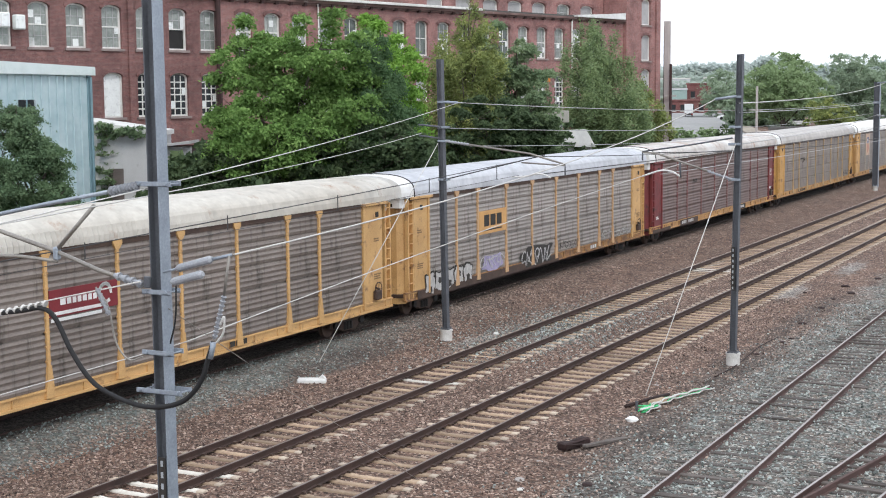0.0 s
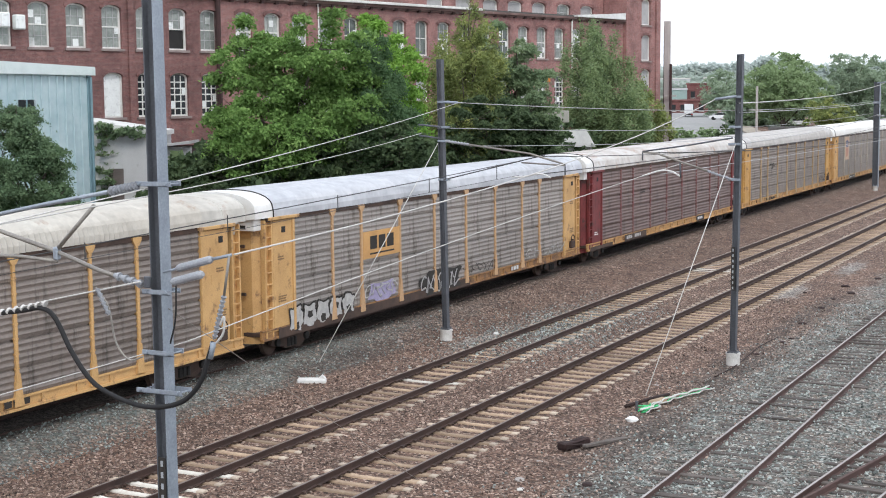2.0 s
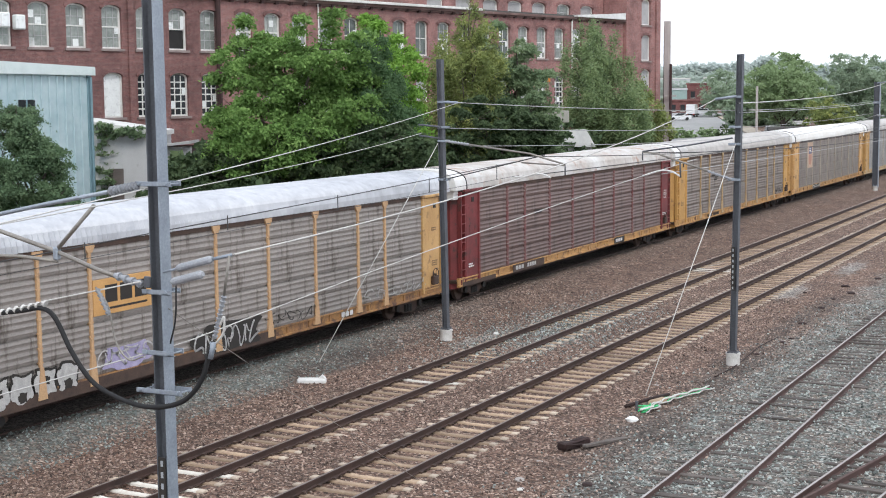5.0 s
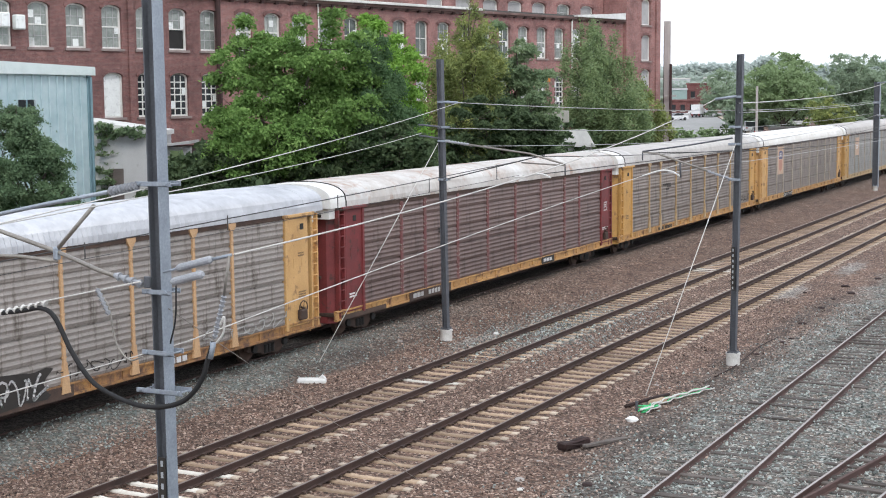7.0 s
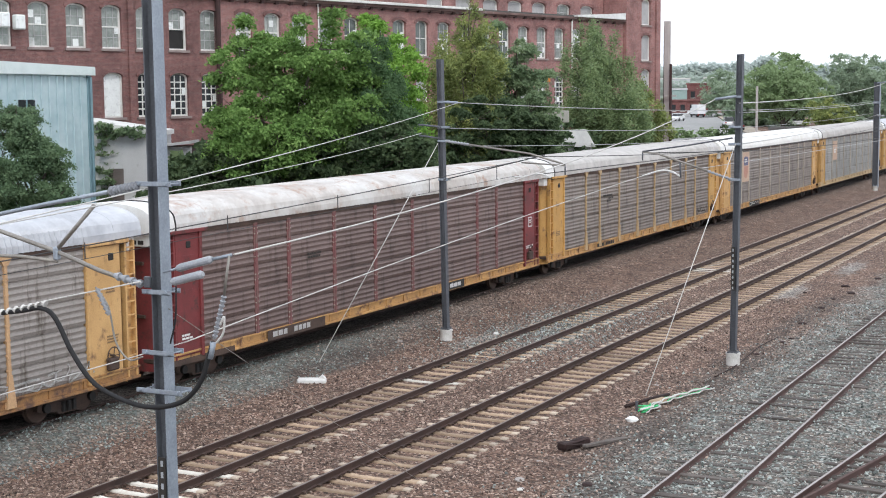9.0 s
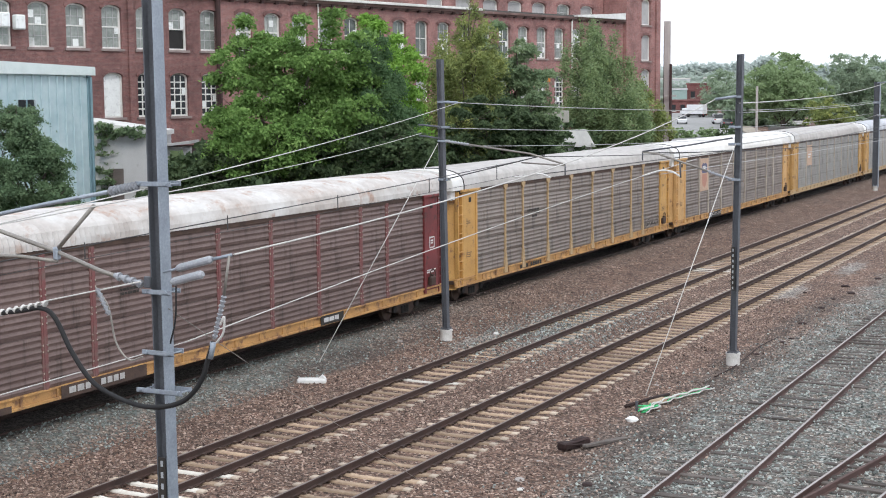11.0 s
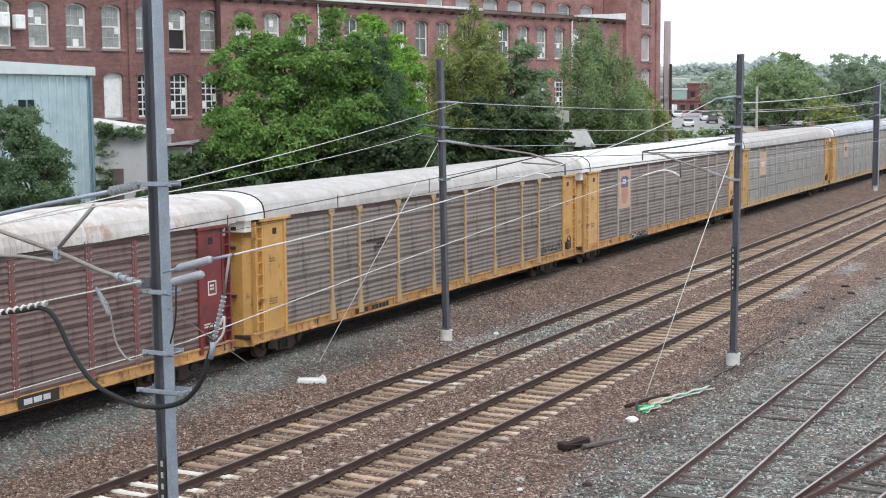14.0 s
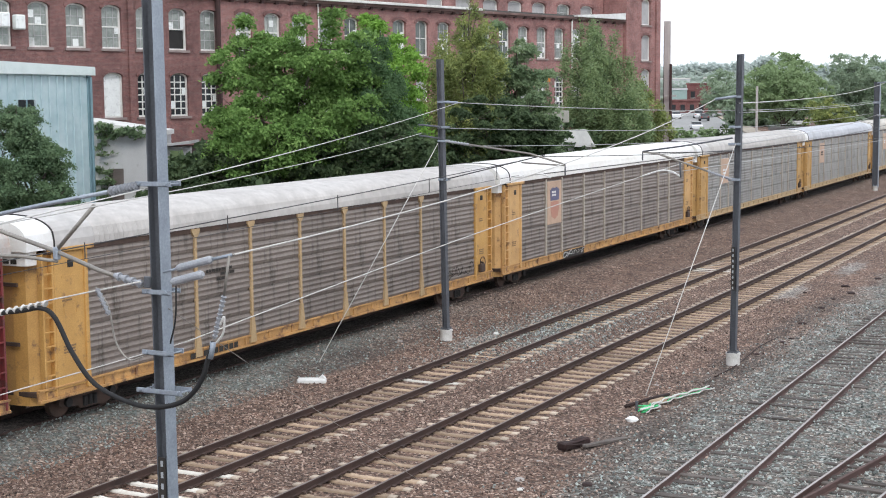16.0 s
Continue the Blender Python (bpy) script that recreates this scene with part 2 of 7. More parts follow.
        pr = ramp(n, [(0.0, (0.85, 0.85, 0.85)), (0.75, (0.75, 0.75, 0.75)), (1.0, (0, 0, 0))])
        half = n.new("ShaderNodeMath")
        half.operation = "MULTIPLY"
        half.inputs[1].default_value = 0.48
        l.new(mad.outputs[0], half.inputs[0])
        l.new(half.outputs[0], pr.inputs[0])
        col = mixed(n, l, pr.outputs[0], col, sort.outputs[0])
    big = noised(n, l, pos, 0.8, 5, 0.6)
    br2 = ramp(n, [(0.3, (0.62, 0.6, 0.58)), (0.7, (1.12, 1.1, 1.08))])
    l.new(big, br2.inputs[0])
    col = mixed(n, l, 1.0, col, br2.outputs[0], "MULTIPLY")
    l.new(col, b.inputs["Base Color"])
    b.inputs["Roughness"].default_value = 0.95
    bumped(n, l, vor.outputs["Distance"], b, 0.9, 0.05)
    return m


BALLAST = ballast_material()


def spread(pieces):
    """Lines from lo to hi at each step, one run after another."""
    out = []
    for lo, hi, n in pieces:
        out += list(np.linspace(lo, hi, n, endpoint=False))
    return out + [pieces[-1][1]]


def build_ground():
    xs = spread([(-1500, -300, 5), (-300, -60, 12), (-60, -27, 16), (-27, -2, 90), (-2, 60, 12), (60, 1500, 6)])
    ys = spread([(-600, -20, 6), (-20, 20, 10), (20, 80, 200), (80, 200, 90), (200, 500, 20), (500, 2500, 8)])
    verts = [(x, y, ground_height(x, y)) for y in ys for x in xs]
    w = len(xs)
    faces = [(j * w + i, j * w + i + 1, (j + 1) * w + i + 1, (j + 1) * w + i) for j in range(len(ys) - 1) for i in range(w - 1)]
    ob = part("ground", mesh_of("ground", verts, faces, BALLAST, True), BALLAST)
    tagged(ob, "brown railway ballast with strips of grey crushed stone", "ground", kind="structure")


build_ground()


# ---- tracks ----
RAIL_OUTLINE = [(-0.07, -0.17), (0.07, -0.17), (0.07, -0.155), (0.012, -0.135), (0.012, -0.045), (0.037, -0.035), (0.037, -0.006),
                (0.03, -0.003), (-0.03, -0.003), (-0.037, -0.006), (-0.037, -0.035), (-0.012, -0.045), (-0.012, -0.135), (-0.07, -0.155)]


def rail_part(parent, ax, ay, bx, by, steel, top):
    """One rail from a to b, with its worn running surface."""
    d = Vector((bx - ax, by - ay, 0))
    m = Matrix.Translation((ax, ay, 0)) @ Matrix.Rotation(math.atan2(-d.x, d.y), 4, "Z")
    bm = bmesh.new()
    prism(bm, RAIL_OUTLINE, d.length, m)
    r = part("rail", bm, steel, parent)
    bm = bmesh.new()
    prism(bm, [(-0.028, -0.003), (0.028, -0.003), (0.026, 0.001), (-0.026, 0.001)], d.length, m)
    part("running_surface", bm, top, r, "worn grey running surface")


def tie_mesh(name, length, material):
    """A concrete tie: waisted in the middle, higher at the rail seats."""
    prof = [(-1.0, -0.004), (-0.87, 0.0), (-0.7, 0.0), (-0.35, -0.045), (0.35, -0.045), (0.7, 0.0), (0.87, 0.0), (1.0, -0.004)]
    verts, faces = [], []
    for u, dz in prof:
        x, w = u * length / 2, 0.115 if abs(u) > 0.5 else 0.1
        verts += [(x, -w - 0.02, -0.14), (x, -w + 0.015, -0.012 + dz), (x, -w + 0.03, dz), (x, w - 0.03, dz), (x, w - 0.015, -0.012 + dz), (x, w + 0.02, -0.14)]
    for i in range(len(prof) - 1):
        for k in range(5):
            a = i * 6 + k
            faces.append((a, a + 1, a + 7, a + 6))
    last = 6 * (len(prof) - 1)
    faces += [(5, 4, 3, 2, 1, 0), tuple(last + k for k in range(6))]
    me = mesh_of(name, verts, faces, material)
    # the ends stay clear of the oil and dust between the rails
    me.materials.append(TIE_END)
    for i, p in enumerate(me.polygons):
        if i < 5 or i >= len(me.polygons) - 7:
            p.material_index = 1
    return me


def wood_tie_mesh(name, length, material, seed):
    rng = random.Random(seed)
    bm = bmesh.new()
    box(bm, (-length / 2, -0.11, -0.15), (length / 2, 0.11, 0), 0.012)
    for v in bm.verts:
        v.co += Vector((rng.uniform(-0.03, 0.03), rng.uniform(-0.012, 0.012), rng.uniform(-0.012, 0.006)))
    me = bpy.data.meshes.new(name)
    bm.to_mesh(me)
    bm.free()
    me.materials.append(material)
    return me


def joined_ties(parent, label, mesh, places):
    """The ties far down the line, too small to pick apart."""
    v0 = [v.co.copy() for v in mesh.vertices]
    f0 = [tuple(p.vertices) for p in mesh.polygons]
    verts, faces = [], []
    for x, y, z in places:
        k = len(verts)
        verts += [(v.x + x, v.y + y, v.z + z) for v in v0]
        faces += [tuple(i + k for i in f) for f in f0]
    tagged(part("far_ties", mesh_of("far_ties", verts, faces, mesh.materials[0]), None, parent), label, kind="stuff")


def main_track(x, first, label, white):
    t = thing("railway_track", label, "railway track", kind="structure")
    for s in (-0.776, 0.776):
        rail_part(t, x + s, 8, x + s, 420, RAIL, RAILTOP)
    plain, fresh = tie_mesh("tie", 2.62, TIE), tie_mesh("fresh_tie", 2.62, TIE_WHITE)
    rng = random.Random(int(-x * 10))
    far = []
    for i in range(620):
        y = first + (i - 24) * 0.65
        if y > 120:
            far.append((x, y, -0.18))
            continue
        ob = part("tie", fresh if (white and rng.random() < white(y)) else plain, None, t)
        ob.location = (x + rng.uniform(-0.03, 0.03), y + rng.uniform(-0.02, 0.02), -0.168 + rng.uniform(-0.012, 0.004))
        ob.rotation_euler = (0, 0, rng.uniform(-0.012, 0.012))
    joined_ties(t, "stained concrete ties far down the line", plain, far)
    # rail clips and pads as small pairs on each near seat
    verts, faces = [], []
    cube = [(-1, -1, -1), (1, -1, -1), (1, 1, -1), (-1, 1, -1), (-1, -1, 1), (1, -1, 1), (1, 1, 1), (-1, 1, 1)]
    quads = [(0, 3, 2, 1), (4, 5, 6, 7), (0, 1, 5, 4), (1, 2, 6, 5), (2, 3, 7, 6), (3, 0, 4, 7)]
    for i in range(130):
        y = first + (i - 16) * 0.65
        for s in (-0.776, 0.776):
            for e in (-0.1, 0.1):
                k = len(verts)
                verts += [(x + s + e + a * 0.045, y + b * 0.05, -0.152 + c * 0.022) for a, b, c in cube]
                faces += [tuple(q + k for q in f) for f in quads]
    tagged(part("rail_clips", mesh_of("rail_clips", verts, faces, RUSTY), None, t), "rusty rail clips along the rails", kind="stuff")


TRACK_FAR, TRACK_NEAR, SIDING, FREIGHT = -20.17, -16.11, -8.98, -27.3
main_track(TRACK_FAR, 29.7, "main line track on tan-stained concrete ties", lambda y: 0.75 if 22 < y < 28.4 else 0.3 if 28.4 <= y < 31 else 0.03)
main_track(TRACK_NEAR, 28.53, "second main line track on tan-stained concrete ties", lambda y: 0.12 if 44 < y < 47 else 0.0)


def wood_track(name, label, x0, y0, x1, y1, seed, steel, gauge=0.776, far_y=95, switch=None, shiny=True, lift=0.0):
    t = thing(name, label, "railway track", kind="structure")
    d = Vector((x1 - x0, y1 - y0, 0))
    side = Vector((d.y, -d.x, 0)).normalized()
    for s in (-gauge, gauge):
        o = side * s
        rail_part(t, x0 + o.x, y0 + o.y, x1 + o.x, y1 + o.y, steel, RAILTOP_DULL if shiny else steel)
    if switch:
        rail_part(t, *switch, steel, steel)
    rng = random.Random(seed)
    kinds = [wood_tie_mesh("wood_tie", 2.55, WOODTIE, k + seed) for k in range(5)]
    turn, far, s = math.atan2(d.y, d.x) - math.pi / 2, [], 0.0
    while s < d.length:
        q = Vector((x0, y0, 0)) + d.normalized() * s
        if q.y > far_y:
            far.append((q.x, q.y, -0.19 + lift))
        else:
            ob = part("wood_tie", rng.choice(kinds), None, t)
            ob.location = (q.x + rng.uniform(-0.07, 0.07), q.y, -0.218 + lift + rng.uniform(-0.035, 0.02))
            ob.rotation_euler = (rng.uniform(-0.02, 0.02), rng.uniform(-0.008, 0.008), turn + rng.uniform(-0.03, 0.03))
        s += 0.56 + rng.uniform(-0.06, 0.08)
    if far:
        joined_ties(t, "weathered wooden ties far down the line", kinds[0], far)


wood_track("siding_track", "rusty siding track on weathered wooden ties", SIDING, 12, SIDING, 300, 3, RAILRED, lift=0.095)
wood_track("siding_track", "red-rusted siding rails joining the yard at an angle", -7.33, 18.0, -2.83, 60.0, 9, RAILRED, switch=(-7.86, 23.74, -0.31, 60.98), lift=0.095)
wood_track("freight_track", "freight track on wooden ties under the train", FREIGHT, 8, FREIGHT, 420, 5, RAIL, far_y=60, shiny=False)


# ---- the freight train ----
POSTS = [0, 2.9, 4.8, 7.65, 10.5, 13.35, 16.2, 19.05, 20.95, 23.85]
POSTS_OLD = [0, 2.45, 4.42, 7.27, 10.09, 12.9, 15.72, 18.56, 20.5, 23.45]
CAR_MID, HALF = 11.83, 13.72
SIDE, BASE, EAVE, RIDGE = 1.6, 1.06, 4.72, 5.5


def mesh_from(bm, name):
    me = bpy.data.meshes.new(name)
    bm.to_mesh(me)
    bm.free()
    return me


def corrugated(width):
    """A side panel in five perforated courses, each with four flutes and a dark lap under it."""
    zs, xs = [], []
    course = (EAVE - BASE) / 5
    for c in range(5):
        z0 = BASE + c * course
        for k in range(17):
            u = k / 16
            zs.append(z0 + 0.03 + u * (course - 0.07))
            xs.append(0.021 * (0.5 - 0.5 * math.cos(u * math.pi * 8)) ** 1.5)
        # one open lap at mid height, tight laps elsewhere
        gap = -0.06 if c == 1 else -0.034
        zs += [z0 + course - 0.037, z0 + course + (0.018 if c == 1 else -0.004)]
        xs += [gap, gap]
    verts = [(x, y, z) for x, z in zip(xs, zs) for y in (0.0, width)]
    faces = [(2 * i, 2 * i + 1, 2 * i + 3, 2 * i + 2) for i in range(len(zs) - 1)]
    return mesh_of("side_panel", verts, faces)


def post_mesh(flare=True):
    """A pressed post with a flared foot and a bracket at the head."""
    bm = bmesh.new()
    box(bm, (-0.02, -0.055, BASE), (0.07, 0.055, EAVE - 0.1), 0.012)
    if flare:
        m = Matrix.Translation((0, 0, 0)) @ Matrix.Rotation(radians(90), 4, "Z")
        lo = [(-0.17, BASE - 0.22), (0.17, BASE - 0.22), (0.062, BASE + 0.62), (-0.062, BASE + 0.62)]
        prism(bm, lo, -0.085, m)
        top = [(-0.075, EAVE - 0.28), (0.075, EAVE - 0.28), (0.19, EAVE - 0.12), (0.19, EAVE - 0.04), (-0.19, EAVE - 0.04), (-0.19, EAVE - 0.12)]
        prism(bm, top, -0.08, m)
    for k in range(8 if flare else 0):
        z = BASE + 0.72 + k * 0.38
        box(bm, (0.0, -0.085, z), (0.055, 0.085, z + 0.035))
    me = bpy.data.meshes.new("post")
    bm.to_mesh(me)
    bm.free()
    return me


def rivet_mesh():
    """Pale bolt heads in pairs down both edges of a flat post."""
    bm = bmesh.new()
    for k in range(5):
        for z in (BASE + 0.25 + k * 0.73, BASE + 0.42 + k * 0.73):
            for y in (-0.085, 0.085):
                box(bm, (0.03, y - 0.02, z), (0.05, y + 0.02, z + 0.045), 0.008)
    return mesh_from(bm, "rivets")


def flat_post_mesh():
    """A plain flat post, wider than it is deep."""
    bm = bmesh.new()
    box(bm, (-0.02, -0.11, BASE), (0.033, 0.11, EAVE - 0.12), 0.008)
    box(bm, (0.03, -0.05, BASE), (0.05, 0.05, EAVE - 0.12), 0.008)
    return mesh_from(bm, "post")


def roof_mesh():
    """An arched roof with cross ribs; the ribs stop short of the smooth ends."""
    prof = [(SIDE + 0.03, EAVE - 0.02), (SIDE + 0.03, EAVE + 0.17), (SIDE - 0.02, EAVE + 0.3)]
    for k in range(1, 8):
        a = k / 8 * math.pi / 2
        prof.append(((SIDE - 0.02) * math.cos(a) ** 0.75, EAVE + 0.3 + (RIDGE - EAVE - 0.3) * math.sin(a)))
    prof.append((0, RIDGE))
    prof = prof + [(-x, z) for x, z in prof[-2::-1]]
    ys = [-1.9, -1.85] + list(np.arange(0.3, 23.6, 0.1)) + [25.5, 25.55]
    verts, faces, w = [], [], len(prof)
    for i, y in enumerate(ys):
        rib = 0.07 if (2 <= i < len(ys) - 2 and i % 2 == 0) else 0.0
        for x, z in prof:
            s = 1 + rib / 1.6
            verts.append((x * s, y, z + rib * (0.6 if z > EAVE + 0.2 else 0)))
    for j in range(len(ys) - 1):
        faces += [(j * w + i, j * w + i + 1, (j + 1) * w + i + 1, (j + 1) * w + i) for i in range(w - 1)]
    return mesh_of("roof", verts, faces, None, False)


def end_panel_mesh(kind):
    """The solid plate at each end of a side, with its folded edges, sockets and hasps."""
    bm = bmesh.new()
    lo, hi = {"front": (-1.2, -0.08), "rear": (23.93, 25.0), "rear_old": (23.53, 24.85)}[kind]
    box(bm, (-0.06, lo, BASE - 0.1), (0.03, hi, EAVE - 0.1), 0.02)
    box(bm, (-0.05, hi - 0.02 if kind == "front" else lo - 0.12, BASE - 0.2), (0.085, hi + 0.12 if kind == "front" else lo + 0.02, EAVE - 0.08), 0.015)
    box(bm, (0.02, lo - 0.25 if kind == "front" else lo - 0.2, EAVE - 0.13), (0.12, hi + 0.35 if kind == "front" else hi + 0.3, EAVE - 0.02), 0.015)
    mid = (lo + hi) / 2
    box(bm, (0.02, mid - 0.3, 3.9), (0.04, mid + 0.3, 3.94))
    for z in (1.6, 2.9):
        for a, b in (((mid - 0.25, z), (mid + 0.25, z + 0.02)), ((mid - 0.25, z + 0.3), (mid + 0.25, z + 0.32)), ((mid - 0.25, z), (mid - 0.23, z + 0.32)), ((mid + 0.23, z), (mid + 0.25, z + 0.32))):
            box(bm, (0.02, a[0], a[1]), (0.036, b[0], b[1]))
    return mesh_from(bm, "end_panel")


def ladder_mesh(kind):
    """Corner posts with rungs, between the side plate and the end doors."""
    bm = bmesh.new()
    y0, y1 = (-1.62, -1.25) if kind == "front" else (25.08, 25.45)
    for y in (y0, y1):
        box(bm, (-0.14, y - 0.035, 0.8), (0.03, y + 0.035, EAVE - 0.1), 0.01)
    for k in range(10):
        z = 1.0 + k * 0.38
        box(bm, (-0.01, y0, z), (0.035, y1, z + 0.035))
    box(bm, (-0.16, y0, BASE), (-0.12, y1, EAVE - 0.15))
    return mesh_from(bm, "ladder")


def end_door_mesh(kind, hand):
    """A bowed door leaf with stiffeners, half of the width."""
    verts, faces = [], []
    y = -1.72 if kind == "front" else 25.37
    out = -1 if kind == "front" else 1
    cols = [(0.04, 0.0), (0.35, 0.1), (0.8, 0.14), (1.2, 0.08), (1.46, -0.16)]
    for z in (0.62, EAVE - 0.4):
        for x, bow in cols:
            verts.append((hand * x, y + out * bow, z))
    n = len(cols)
    for i in range(n - 1):
        f = (i, i + 1, n + i + 1, n + i)
        faces.append(f if hand * out < 0 else f[::-1])
    bm = bmesh.new()
    bm.from_mesh(mesh_of("door", verts, faces))
    bmesh.ops.solidify(bm, geom=bm.faces[:], thickness=0.05)
    return mesh_from(bm, "end_door")


def truck_parts(car, y):
    """A bogie: two side frames, four wheels on two axles."""
    tr = part("bogie", boxes(((-0.25, y - 0.35, 0.45), (0.25, y + 0.35, 0.75)), bevel=0.03), RUSTY, car)
    for s in (-1, 1):
        bm = bmesh.new()
        out = [(-1.2, 0.38), (-1.0, 0.3), (-0.45, 0.25), (-0.35, 0.15), (0.35, 0.15), (0.45, 0.25), (1.0, 0.3), (1.2, 0.38), (1.15, 0.58), (0.5, 0.7), (-0.5, 0.7), (-1.15, 0.58)]
        prism(bm, out, 0.14, Matrix.Translation((s * 1.0 + 0.07, y, 0)) @ Matrix.Rotation(radians(90), 4, "Z"))
        frame_ = part("side_frame", bm, RUSTY, tr)
        bm = bmesh.new()
        for k in (-0.2, 0.0, 0.2):
            rod(bm, (s * 1.0 + 0.08, y + k, 0.2), (s * 1.0 + 0.08, y + k, 0.48), 0.075, 8)
        for k in (-0.88, 0.88):
            rod(bm, (s * 1.0, y + k, 0.42), (s * 1.0 + s * 0.16, y + k, 0.42), 0.13, 10)
        tagged(part("spring_set", bm, BLACK, frame_, "dark springs and axle caps"), kind="stuff")
        for k in (-0.88, 0.88):
            bm = bmesh.new()
            rod(bm, (s * 0.70, 0, 0), (s * 0.80, 0, 0), 0.42, 20)
            rod(bm, (s * 0.66, 0, 0), (s * 0.70, 0, 0), 0.445, 20)
            rod(bm, (s * 0.80, 0, 0), (s * 0.98, 0, 0), 0.12, 10)
            w = part("wheel", bm, RUSTY, tr)
            w.location = (0, y + k, 0.42)
            WHEELS.append(w)


WHEELS = []
WIDTHS = sorted({round(q - p - 0.12, 2) for row in (POSTS, POSTS_OLD) for p, q in zip(row, row[1:])})
PANEL_MESHES = {w: corrugated(w) for w in WIDTHS}
POST, POST_PLAIN, POST_FLAT, RIVETS, ROOF = post_mesh(), post_mesh(False), flat_post_mesh(), rivet_mesh(), roof_mesh()
ENDS = {k: end_panel_mesh(k) for k in ("front", "rear", "rear_old")}
LADDERS = {k: ladder_mesh(k) for k in ("front", "rear")}
DOORS = {(k, h): end_door_mesh(k, h) for k in ("front", "rear") for h in (-1, 1)}


def dressed(me, material):
    """The same shape in another paint."""
    c = me.copy()
    c.materials.clear()
    c.materials.append(material)
    return c


def bars(parent, x, y, z, rows, material, height=0.09, label="row of painted marks", thick=0.004):
    """Marks too small to read, as plain strokes: rows of (offset, widths)."""
    bm = bmesh.new()
    for r, widths in enumerate(rows):
        u = y
        for w in widths:
            if w > 0:
                box(bm, (x, u, z - r * height * 1.6), (x + thick, u + w, z - r * height * 1.6 + height))
            u += abs(w) + height * 0.35
    return tagged(part("marking", bm, material, parent, label), kind="stuff")


SETS = {}


def paint_set(paint, panel, roof, post):
    key = (paint.name, panel.name, roof.name, post.name)
    if key not in SETS:
        SETS[key] = dict(panels={w: dressed(m, panel) for w, m in PANEL_MESHES.items()}, post=dressed({REDFADE: POST_FLAT, PALE: POST_PLAIN}.get(post, POST), post), roof=dressed(ROOF, roof),
                         ends={k: dressed(m, paint) for k, m in ENDS.items()}, ladders={k: dressed(m, paint) for k, m in LADDERS.items()},
                         doors={k: dressed(m, paint) for k, m in DOORS.items()})
    return SETS[key]


PALE_RIVETS = dressed(RIVETS, PALE)
ROOF_END = surface("bright_roof_end", (0.8, 0.8, 0.78), (0.68, 0.66, 0.62), 0.5, coarse=1.5)


